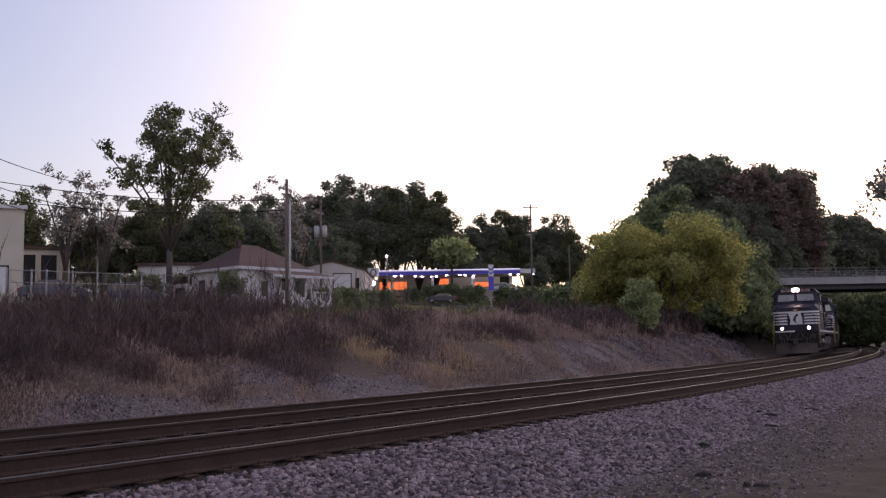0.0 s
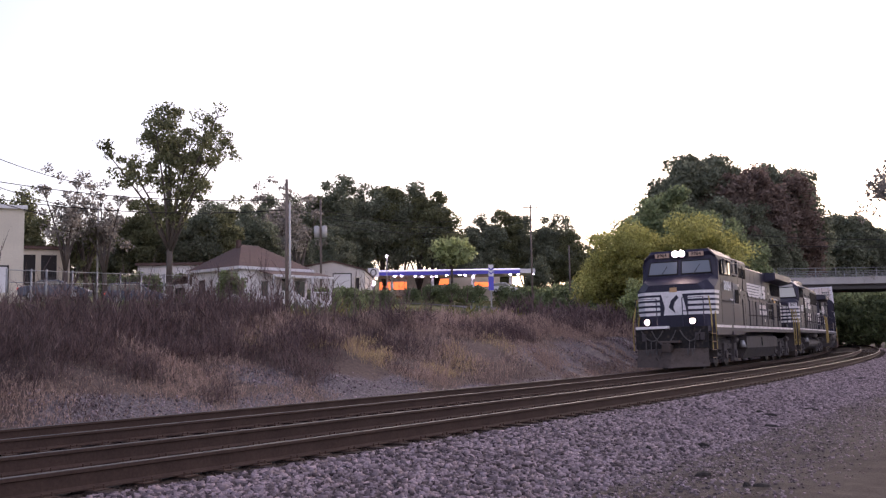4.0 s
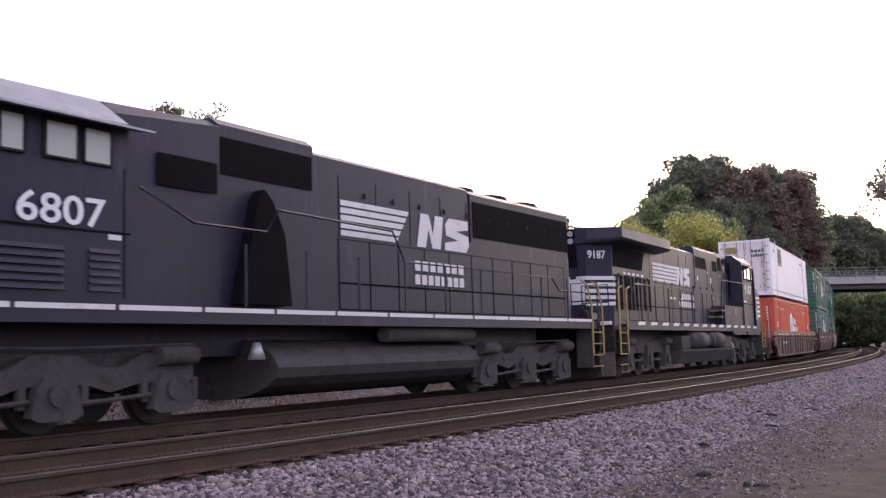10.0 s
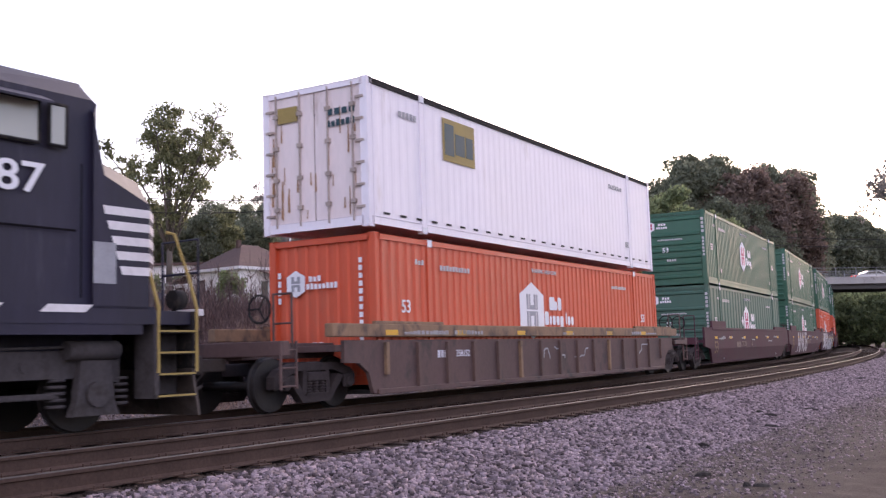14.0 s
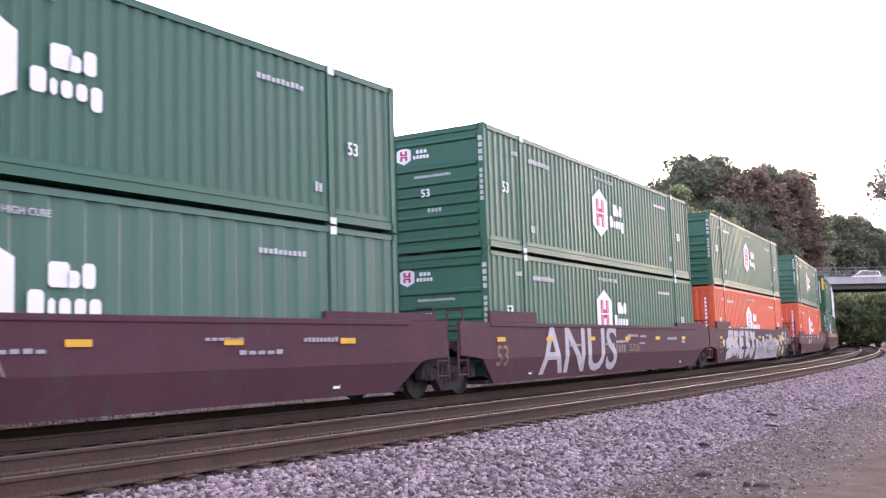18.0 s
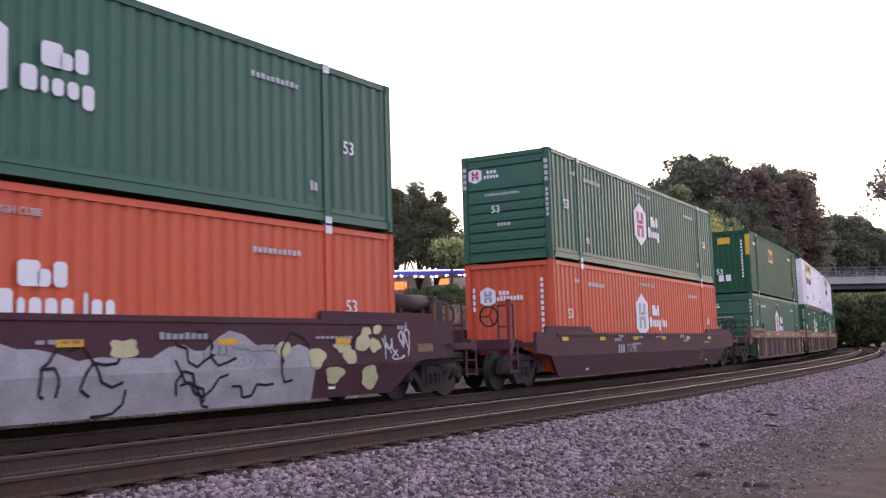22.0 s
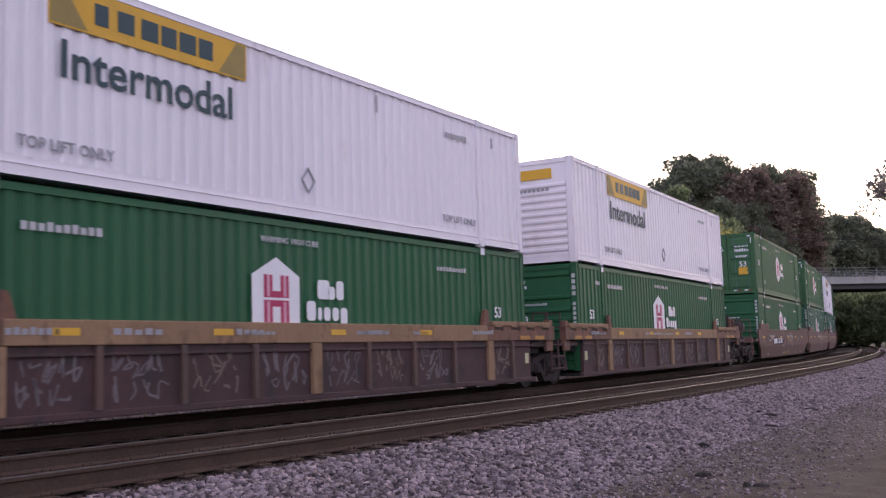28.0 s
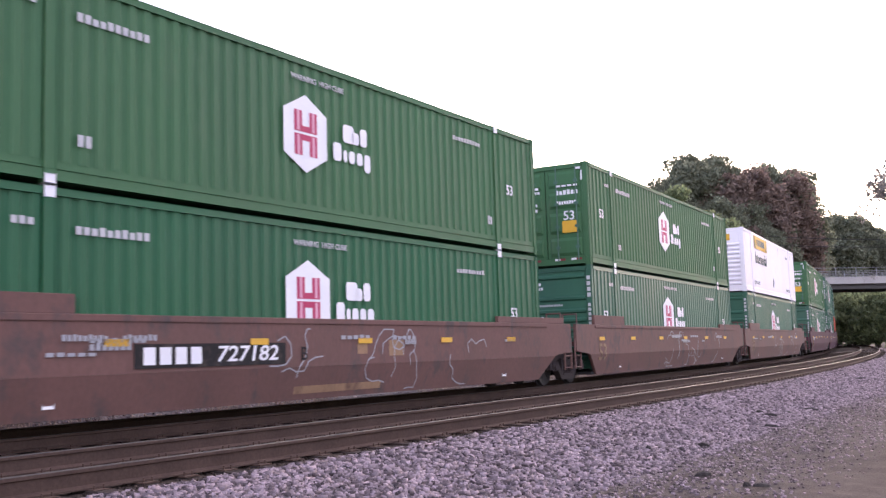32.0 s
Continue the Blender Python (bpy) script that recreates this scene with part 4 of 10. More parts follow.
            for k in range(26):
                yy = r.uniform(-1.15, 1.15)
                z = r.uniform(0.25, 1.9)
                hh = r.uniform(0.15, 0.6)
                w = r.uniform(0.012, 0.04)
                prism(bm, [(yy, z), (yy + w, z), (yy + w * 0.6, z + hh), (yy + w * 0.3, z + hh)], -h - 0.0, -h - 0.002 + 0.019, "x")
            tagged(part("rust_streaks", bm, M_RUSTDEC, c), kind="stuff")
    else:
        bars(bm, -0.7, 2.35, 1.3, 0.28, x, 1, "x")
        part("front_panel", bm, M_YEL, c)
        bm = bmesh.new()
        bars(bm, -0.6, 2.0, 1.2, 0.1, x, 9, "x", r)
        tagged(part("front_lettering", bm, M_GREYDEC, c), kind="stuff")
    return c


def wheelset_mesh(radius):
    bm = bmesh.new()
    rod(bm, (0, -0.78, 0), (0, 0.78, 0), 0.08, n=10)
    for q in (-1, 1):
        def ring(y, rr):
            return [(rr * math.cos(2 * math.pi * i / 28), q * y, rr * math.sin(2 * math.pi * i / 28)) for i in range(28)]
        loft(bm, [ring(0.7, radius + 0.025), ring(0.725, radius + 0.025), ring(0.735, radius), ring(0.82, radius - 0.008), ring(0.825, radius - 0.07)], smooth=False)
        prism(bm, [(0.16, -0.03), (0.3, -0.03), (0.3, 0.03), (0.16, 0.03)], q * 0.826, q * 0.84)
        rod(bm, (0, q * 0.8, 0), (0, q * 0.93, 0), 0.11, n=12)
    return bm


SPINNERS = []


def freight_truck(parent, x, radius=0.46):
    """A three-piece freight truck at x metres along its car."""
    bm = bmesh.new()
    for q in (-1, 1):
        # top chord, tension member and columns leave the three openings of a cast side frame
        for bar in ([(-1.14, 0.4), (-1.14, 0.6), (-1.0, 0.72), (-0.6, 0.82), (0.6, 0.82), (1.0, 0.72), (1.14, 0.6), (1.14, 0.4), (0.98, 0.4), (0.92, 0.56), (0.5, 0.69), (-0.5, 0.69), (-0.92, 0.56), (-0.98, 0.4)],
                    [(-0.8, 0.58), (-0.38, 0.14), (0.38, 0.14), (0.8, 0.58), (0.62, 0.62), (0.32, 0.27), (-0.32, 0.27), (-0.62, 0.62)],
                    [(-0.4, 0.26), (-0.28, 0.26), (-0.26, 0.7), (-0.36, 0.7)], [(0.28, 0.26), (0.4, 0.26), (0.36, 0.7), (0.26, 0.7)]):
            prism(bm, bar, q * 0.93, q * 1.1)
        box(bm, -0.26, 0.26, min(q * 1.02, q * 1.13), max(q * 1.02, q * 1.13), 0.5, 0.66, 0.03)
        box(bm, -0.3, 0.3, min(q * 0.95, q * 1.12), max(q * 0.95, q * 1.12), 0.26, 0.3)
        for xx in (-0.89, 0.89):
            box(bm, xx - 0.12, xx + 0.12, min(q * 1.08, q * 1.14), max(q * 1.08, q * 1.14), 0.36, 0.6, 0.03)
            rod(bm, (xx, q * 1.1, 0.46), (xx, q * 1.19, 0.46), 0.085, n=10)
        for xx in (-0.18, 0.0, 0.18):
            for k in range(4):
                rod(bm, (xx, q * 1.06, 0.305 + 0.05 * k), (xx, q * 1.06, 0.335 + 0.05 * k), 0.07, n=8)
            rod(bm, (xx, q * 1.06, 0.3), (xx, q * 1.06, 0.51), 0.05, n=6)
    box(bm, -0.2, 0.2, -1.05, 1.05, 0.6, 0.84, 0.03)
    for xx in (-0.45, 0.45):
        rod(bm, (xx, -0.9, 0.4), (xx, 0.9, 0.4), 0.05, n=6)
    t = part("truck", bm, M_CASTING, parent, "grimy brown cast steel truck")
    t.location = (x, 0, 0)
    for xx in (-0.89, 0.89):
        w = part("wheelset", wheelset_mesh(radius), M_WHEEL, t)
        w.location = (xx, 0, radius)
        SPINNERS.append((w, (xx, 0, radius), radius, parent))
    return t


def coupler(parent, x, q):
    bm = bmesh.new()
    box(bm, min(x, x + q * 0.7), max(x, x + q * 0.7), -0.09, 0.09, 0.72, 0.94, 0.02)
    box(bm, min(x + q * 0.62, x + q * 0.9), max(x + q * 0.62, x + q * 0.9), -0.17, 0.15, 0.68, 1.0, 0.04)
    pipe(bm, [(x, 0.35, 0.75), (x + q * 0.3, 0.36, 0.5), (x + q * 0.65, 0.37, 0.38), (x + q * 0.9, 0.37, 0.5)], 0.025)
    part("coupler", bm, M_COUPLER, parent, "rusty knuckle coupler")


FOLD, FOOT_Z = 0.76, 0.2  # where a smooth side bends inwards, and its foot


def fold(bm):
    """Lets paint follow the side where its lower half leans inwards."""
    for z in (FOLD - 0.005, 0.52, 0.36):
        bmesh.ops.bisect_plane(bm, geom=bm.verts[:] + bm.edges[:] + bm.faces[:], plane_co=(0, 0, z), plane_no=(0, 0, 1))
    for v in bm.verts:
        if v.co.z < FOLD - 0.004:
            v.co.y += 0.13 * max(0.0, FOLD - 0.002 - v.co.z) / (FOLD - 0.002 - FOOT_Z) - 0.004
    return bm


def well_car(style, front, rear, low=False, graffiti=None, seed=0, scrawl_mat=None):
    """A container well car; front and rear are 'coupler' or 'joint'. The origin lies on the rail under the middle of the well."""
    r = random.Random(seed)
    paint = {"maroon": M_MAROON, "brown": M_BROWN, "ribbed": M_PURPLEGREY if seed == 20 else M_RUSTCAR}[style]
    label = {"maroon": "faded maroon smooth-sided container well car", "brown": "rusty brown smooth-sided container well car with grime",
             "ribbed": "grimy purple-brown ribbed container well car with rusty top rail"}[style]
    c = thing("well_car", label, "railway car", "cars of the train")
    h = CL / 2 + 0.18
    top = 1.36 if low else 1.58
    # long sides
    for q, y in ((-1, -1.42), (1, 1.42)):
        bm = bmesh.new()
        y0, y1 = (y, y + 0.08) if q < 0 else (y - 0.08, y)
        if style == "ribbed" and seed > 20:
            box(bm, -8.08, 8.08, y0, y1, 0.22, 1.2)
            box(bm, -8.08, 8.08, min(q * 1.42, q * 1.46), max(q * 1.42, q * 1.46), 1.02, 1.06, 0.005)
        elif style == "ribbed":
            prism(bm, [(-h - 1.0, 0.8), (-h - 0.55, 0.78), (-h - 0.25, 0.6), (-h - 0.1, 0.22), (h + 0.1, 0.22), (h + 0.25, 0.6), (h + 0.55, 0.78), (h + 1.0, 0.8), (h + 1.0, 1.2), (-h - 1.0, 1.2)], y0, y1)
        else:
            fa = 1.4 if front == "joint" else (0.68 if style == "brown" else 1.3)
            fb = 1.4 if rear == "joint" else 1.75
            prism(bm, [(-h - fa, 0.86), (-h - 0.64, FOLD + 0.04), (-h - 0.42, FOLD), (h + 0.42, FOLD), (h + 0.64, FOLD + 0.04), (h + fb, 0.84), (h + fb, top), (-h - fa, top)], y0, y1)
            low_panel = prism(bm, [(-h - 0.42, FOLD - 0.002), (-h + 0.32, FOOT_Z), (h - 0.32, FOOT_Z), (h + 0.42, FOLD - 0.002)], y0, y1)
            for v in low_panel:
                if v.co.z < 0.5:
                    v.co.y -= q * 0.13
            box(bm, -h, h, y0 - 0.02, y1 + 0.02, top - 0.1, top, 0.015)
        side = part("side_wall", bm, paint, c)
        if style == "ribbed":
            bm = bmesh.new()
            xa, xb = (h + (1.58 if kind == "coupler" else 1.1) for kind in (front, rear))
            if seed == 20:
                box(bm, -h - 1.4, h + 1.4, y0 - 0.05, y1 + 0.05, 1.26, 1.5, 0.02)
                part("top_chord", bm, M_OCHRE, c, "worn rusty steel top chord")
            else:
                box(bm, -6.0, 6.0, y0 - 0.05, y1 + 0.05, 1.16, 1.5, 0.02)
                part("top_chord", bm, M_TAN, c, "worn rusty steel top chord")
                for e, xe in ((-1, xa), (1, xb)):
                    # rust-brown end of the chord with four recesses under a scalloped guide plate
                    bm = bmesh.new()
                    box(bm, min(e * 6.003, e * xe), max(e * 6.003, e * xe), y0 - 0.02, y1 + 0.02, 1.39, 1.5)
                    box(bm, min(e * 6.003, e * xe), max(e * 6.003, e * xe), y0 - 0.05, y1 + 0.05, 1.16, 1.392, 0.015)
                    for ra, rb in ((6.003, 6.3), (6.68, 7.08), (7.5, 7.86), (8.24, 8.66), (9.04, xe)):
                        box(bm, min(e * ra, e * rb), max(e * ra, e * rb), y0 - 0.05, y1 + 0.05, 1.385, 1.5, 0.008)
                    box(bm, min(e * (xe - 0.38), e * xe), max(e * (xe - 0.38), e * xe), y0, y1, 0.89, 1.18, 0.015)
                    end_chord = part("chord_end", bm, M_RUSTEND, c, "rust-brown end of the top chord")
                    for ra in (6.3, 7.08, 7.86, 8.66):
                        bm = bmesh.new()
                        box(bm, min(e * (ra + 0.03), e * (ra + 0.36)), max(e * (ra + 0.03), e * (ra + 0.36)), y0 - 0.024, y1 + 0.024, 1.41, 1.495)
                        part("chord_recess", bm, M_COUPLER, end_chord)
                    bm = bmesh.new()
                    box(bm, min(e * 6.2, e * 9.08), max(e * 6.2, e * 9.08), y0 - 0.07, y1 + 0.05, 1.504, 1.6, 0.02)
                    for ra in (6.45, 7.25, 8.05, 8.85):
                        prism(bm, [(e * (ra - 0.22), 1.51), (e * (ra - 0.14), 1.47), (e * (ra + 0.14), 1.47), (e * (ra + 0.22), 1.51)], y0 - 0.07, y0 - 0.052)
                    part("container_guide", bm, M_TAN, c)
                    bm = bmesh.new()
                    box(bm, min(e * 9.1, e * (xe - 0.05)), max(e * 9.1, e * (xe - 0.05)), y0 - 0.03, y1 + 0.05, 1.504, 1.66, 0.02)
                    part("end_bracket", bm, M_RUSTEND, c)
                    bm = bmesh.new()
                    prism(bm, [(e * 5.8, 1.5), (e * 6.08, 1.5), (e * 6.08, 1.8), (e * 6.02, 1.86), (e * 5.92, 1.84)], y0 - 0.03, y0 + 0.05)
                    part("guide_tab", bm, M_RUSTEND, c, "rusty upright guide tab")
                    bm = bmesh.new()
                    box(bm, min(e * 8.083, e * (xe - 0.4)), max(e * 8.083, e * (xe - 0.4)), min(q * 1.1, q * 1.2), max(q * 1.1, q * 1.2), 0.86, 1.16)
                    part("end_bolster", bm, M_BLACKST, c)
                    if q < 0:
                        for ya in (7.51, 8.26):
                            bm = bmesh.new()
                            xs = sorted((e * ya, e * (ya + 0.5)))
                            box(bm, xs[0], xs[1], y0 - 0.056, y0 - 0.0505, 1.18, 1.27)
                            part("reflector_strip", bm, M_DULLYEL, c, "dull orange-yellow reflective strip")
                        bm = bmesh.new()
                        xs = sorted((e * 7.8, e * 7.98))
                        box(bm, xs[0], xs[1], y0 - 0.008, y0 - 0.003, 0.62, 0.86)
                        part("paper_placard", bm, M_CREAM, c, "pale yellow placard")
            bm = bmesh.new()
            box(bm, -h, h, y0 - 0.05, y1 + 0.05, 0.19, 0.29, 0.02)
            part("bottom_chord", bm, paint, c)
            n = 10 if seed > 20 else 14
            for i in range(n + 1):
                x = (-7.13 if i == 0 else 7.13 if i == n else -7.6 + 1.52 * i) if seed > 20 else -h + 0.3 + (2 * h - 0.6) * i / n
                bm = bmesh.new()
                w2 = 0.12 if i % 4 == 1 and seed > 20 else 0.05
                box(bm, x - w2, x + w2, (y0 - 0.07) if q < 0 else y1, y0 if q < 0 else y1 + 0.07, 0.29 if 0 < i < n or seed > 20 else 0.55, 1.155, 0.008)
                part("rib", bm, (M_OCHRE if i % 5 == 0 else M_RIB) if seed == 20 else (M_TAN if i % 4 == 1 else M_RIB), c)
        if style == "ribbed" and seed > 20:
            pass
        elif not low:
            for x in (-h + 0.3, h - 2.2):
                bm = bmesh.new()
                box(bm, x - 0.3, x + (2.2 if x < 0 else 3.2), y0, y1, (1.502 if style == "ribbed" else top), (1.56 if style == "ribbed" else top + 0.26 - (0.12 if x > 0 else 0)), 0.01)
                part("container_guide", bm, paint if style != "ribbed" else (M_OCHRE if seed == 20 else M_TAN), c)
        else:
            for x, x2 in ((-8.93, -5.69), (5.99, 9.57)):
                bm = bmesh.new()
                prism(bm, [(x, top), (x2, top), (x2 - (0.25 if x2 < 0 else 0.05), top + 0.16), (x + (0.25 if x > 0 else 0.05), top + 0.16)], y0, y1)
                part("container_guide", bm, paint, c)
    bm = bmesh.new()
    half = 1.36 if style == "ribbed" else 1.24
    box(bm, -h, h, -half, half, 0.2, 0.28)
    part("well_floor", bm, M_BLACKST, c)
    for q, kind in ((-1, front), (1, rear)):
        x = q * h
        bm = bmesh.new()
        end = q * (h + (2.6 if kind == "coupler" else 1.65))
        x0, x1 = min(x, end), max(x, end)
        box(bm, x0, x1, -0.45, 0.45, 0.9, 1.18, 0.02)
        box(bm, min(x, x + q * 1.2), max(x, x + q * 1.2), -1.36, 1.36, 1.0, 1.12, 0.015)
        if kind == "coupler":
            box(bm, end - 0.12, end + 0.12, -1.4, 1.4, 0.95, 1.2, 0.02)
        part("end_platform", bm, paint, c)
        bm = bmesh.new()
        xg = x + q * (1.05 if kind == "joint" else 2.3)
        for yy in (-1.3, -0.9):
            rod(bm, (xg, yy, 1.1), (xg, yy, 2.0 if kind == "coupler" else 1.85), 0.022, n=6)
        rod(bm, (xg, -1.3, 2.0 if kind == "coupler" else 1.85), (xg, -0.9, 2.0 if kind == "coupler" else 1.85), 0.022, n=6)
        rod(bm, (xg, -1.3, 1.5), (xg, -0.9, 1.5), 0.02, n=6)
        part("grab_rail", bm, paint, c)
        bm = bmesh.new()
        rod(bm, (xg, 1.3, 1.1), (xg, 1.3, 2.0 if kind == "coupler" else 1.85), 0.022, n=6)
        part("end_post", bm, paint, c)
        bm = bmesh.new()
        for k in range(3):
            rod(bm, (xg, -1.38, 0.45 + 0.3 * k), (xg + q * 0.4, -1.38, 0.45 + 0.3 * k), 0.02, n=6)
        rod(bm, (xg, -1.38, 0.4), (xg, -1.38, 1.2), 0.025, n=6)
        rod(bm, (xg + q * 0.4, -1.38, 0.4), (xg + q * 0.4, -1.38, 1.2), 0.025, n=6)
        part("ladder", bm, paint, c)
        if kind == "coupler":
            freight_truck(c, x + q * 1.4)
            coupler(c, end, q)
            bm = bmesh.new()
            pipe(bm, [(end - q * 0.12, -0.75 + 0.24 * math.cos(k * math.pi / 7), 1.75 + 0.24 * math.sin(k * math.pi / 7)) for k in range(15)], 0.022)
            for k in range(3):
                rod(bm, (end - q * 0.12, -0.75, 1.75), (end - q * 0.12, -0.75 + 0.24 * math.cos(k * 2.1), 1.75 + 0.24 * math.sin(k * 2.1)), 0.016, n=5)
            part("brake_wheel", bm, M_BLACKST, c)
            if (q > 0 and seed == 23) or (q < 0 and seed == 28):
                bm = bmesh.new()
                xd, zd, rd = (x + q * 1.1, 1.98, 0.18) if q > 0 else (x + q * 2.35, 1.66, 0.28)
                cap = [(-0.62, 0.5 * rd), (-0.58, rd), (0.58, rd), (0.62, 0.5 * rd)]
                for (xc, ra), (xe, rb) in zip(cap[:-1], cap[1:]):
                    rod(bm, (xd + xc, -0.7, zd), (xd + xe, -0.7, zd), ra, rb, 16)
                for xc in (-0.4, 0.4):
                    box(bm, xd + xc - 0.04, xd + xc + 0.04, -0.85, -0.55, 1.12, zd - 0.12)
                part("air_reservoir", bm, M_GRIMEBROWN, c, "grimy dark brown cylindrical air reservoir")
            if q < 0:
                continue
            if seed in (23, 27):
                xs = end - (0.45 if seed == 27 else 0.85)
                for dx in (0.0, 0.55):
                    bm = bmesh.new()
                    box(bm, xs + dx - 0.04, xs + dx + 0.04, -0.98, -0.88, 1.15, 2.0, 0.015)
                    part("stand_post", bm, M_RUSTEND, c)
                bm = bmesh.new()
                box(bm, xs + 0.08, xs + 0.42, -0.92, -0.55, 1.15, 1.9 if seed == 27 else 2.05, 0.05)
                box(bm, xs + 0.14, xs + 0.3, -0.85, -0.6, 1.85, 2.15, 0.04)
                part("brake_stand", bm, M_GRIMEBROWN, c, "grimy dark brown brake housing")
                for z in (1.2, 1.3):
                    bm = bmesh.new()
                    box(bm, xs - 0.04, xs + 0.59, -1.0, -0.95, z, z + 0.045)
                    part("stand_rung", bm, M_TAN, c)
            bm = bmesh.new()
            rod(bm, (end - 0.9, -1.0, 0.62), (end - 0.3, -1.0, 0.62), 0.13, n=12)
            box(bm, end - 0.8, end - 0.45, -1.1, -0.6, 0.72, 0.95, 0.02)
            pipe(bm, [(end - 0.3, -1.0, 0.62), (end - 0.1, -0.95, 0.7), (end, -0.6, 0.78), (end + 0.4, -0.5, 0.45), (end + 0.8, -0.3, 0.5)], 0.025)
            part("brake_cylinder", bm, M_GRIMEBROWN, c)
            bm = bmesh.new()
            box(bm, min(x + q * 1.3, end), max(x + q * 1.3, end), -1.42, -1.36, 0.98, 1.12, 0.01)
            part("side_sill", bm, paint, c)
            bm = bmesh.new()
            box(bm, min(x + q * 1.3, end), max(x + q * 1.3, end), 1.36, 1.42, 0.98, 1.12, 0.01)
            part("side_sill", bm, paint, c)
            bm = bmesh.new()
            box(bm, end - q * 0.6, end - q * 0.1, -1.3, 1.3, 1.125, 1.16)
            part("crossover_platform", bm, M_BLACKST, c)
            bm = bmesh.new()
            pipe(bm, [(end - q * 0.05, -1.3, 0.95), (end + q * 0.05, -1.2, 0.8), (end + q * 0.05, -0.4, 0.78), (end, -0.2, 0.9)], 0.02)
            part("uncoupling_lever", bm, M_BLACKST, c)
        elif q < 0:
            freight_truck(c, x - 1.35)
    # small markings
    y = -1.42 - (0.03 if style == "ribbed" else 0.004)
    zt = 1.34 if style == "ribbed" else 1.19
    for x in (-8.0, -5.3, -2.45, 0.4, 3.25, 6.1):
        if style == "ribbed" and seed > 20 and abs(x) > 6:
            continue
        bm = bmesh.new()
        prism(bm, [(x, zt - 0.05), (x + 0.42, zt - 0.05), (x + 0.42, zt + 0.05), (x, zt + 0.05)], y - 0.022, y - 0.026)
        part("reflector_strip", bm, M_YEL, c, "yellow reflective strip")
    bm = bmesh.new()
    for k in range(9):
        x = r.uniform(-h + 0.4, h - 1.6)
        bars(bm, x, r.uniform(0.98, 1.24) if style != "ribbed" else 1.3, r.uniform(0.4, 1.1), r.uniform(0.05, 0.11), y - 0.022, r.randint(4, 9), r=r)
    tagged(part("small_lettering", bm, M_GREYDEC, c), kind="stuff")
    if style == "ribbed" and seed > 20:
        # sprayed tangles in the bays between the ribs
        for i in range(10):
            if r.random() < 0.2:
                continue
            x0 = -7.6 + 1.52 * i + 0.2
            bm = tangle(r, x0, x0 + 1.12, 0.4, 1.05)
            tagged(part("graffiti", bm, M_TAGGREY if i % 3 else M_TAGTAN, c, "faint sprayed graffiti"), kind="stuff")
    if style != "ribbed" and not low:
        bm = fold(text_bm("53", 0.66, pose(-h + 0.55, -1.426, 0.79)))
        part("length_number", bm, M_OCHRE, c)
    if graffiti:
        tagged(part("graffiti", fold(graffiti(r)), scrawl_mat or M_CHALK, c, "sprayed pale graffiti lettering"), kind="stuff")
    return c


M_PALESPRAY = mat("pale_grey_spray_paint", (0.42, 0.385, 0.41), 0.8, var=0.35, scale=2.0, gvar=0.25, bump=0)
M_TAGGREY = mat("thin_grey_spray", (0.145, 0.12, 0.128), 0.85, var=0.4, scale=2.5, gvar=0.3, bump=0)
M_TAGTAN = mat("thin_tan_spray", (0.17, 0.12, 0.1), 0.85, var=0.4, scale=2.5, gvar=0.3, bump=0)


def ribbon(bm, pts, w, y):
    """A flat brush stroke of width w through the (x, z) points, smoothed."""
    P = [Vector((p[0], 0, p[1])) for p in pts]
    P = [P[0] * 2 - P[1]] + P + [P[-1] * 2 - P[-2]]
    line = []
    for i in range(1, len(P) - 2):
        for k in range(5):
            t = k / 5
            a, b, c, d = P[i - 1:i + 3]
            line.append(0.5 * (2 * b + (c - a) * t + (2 * a - 5 * b + 4 * c - d) * t * t + (3 * b - a - 3 * c + d) * t ** 3))
    line.append(P[-2])
    row = []
    for i, p in enumerate(line):
        d = (line[min(i + 1, len(line) - 1)] - line[max(i - 1, 0)]).normalized()
        s = Vector((-d.z, 0, d.x)) * (w / 2)
        row.append((bm.verts.new((p.x - s.x, y, p.z - s.z)), bm.verts.new((p.x + s.x, y, p.z + s.z))))
    for (a, b), (c, d) in zip(row[:-1], row[1:]):
        f = bm.faces.new((a, c, d, b))


def tangle(r, x0, x1, z0, z1):
    """Quick looping sprayed letters that fill one bay."""
    bm = bmesh.new()
    n = 0
    for row in range(2):
        zc = z0 + (z1 - z0) * (0.72 if row == 0 else 0.25)
        x = x0 + 0.1
        while x < x1 - 0.15:
            pts = [(min(x1, max(x0, x + r.uniform(-0.1, 0.16))), min(z1, max(z0, zc + r.uniform(-0.2, 0.2)))) for k in range(r.randint(3, 5))]
            n += 1
            ribbon(bm, pts, r.uniform(0.02, 0.05), -1.4225 - 0.0004 * n)
            x += r.uniform(0.12, 0.24)
    return bm


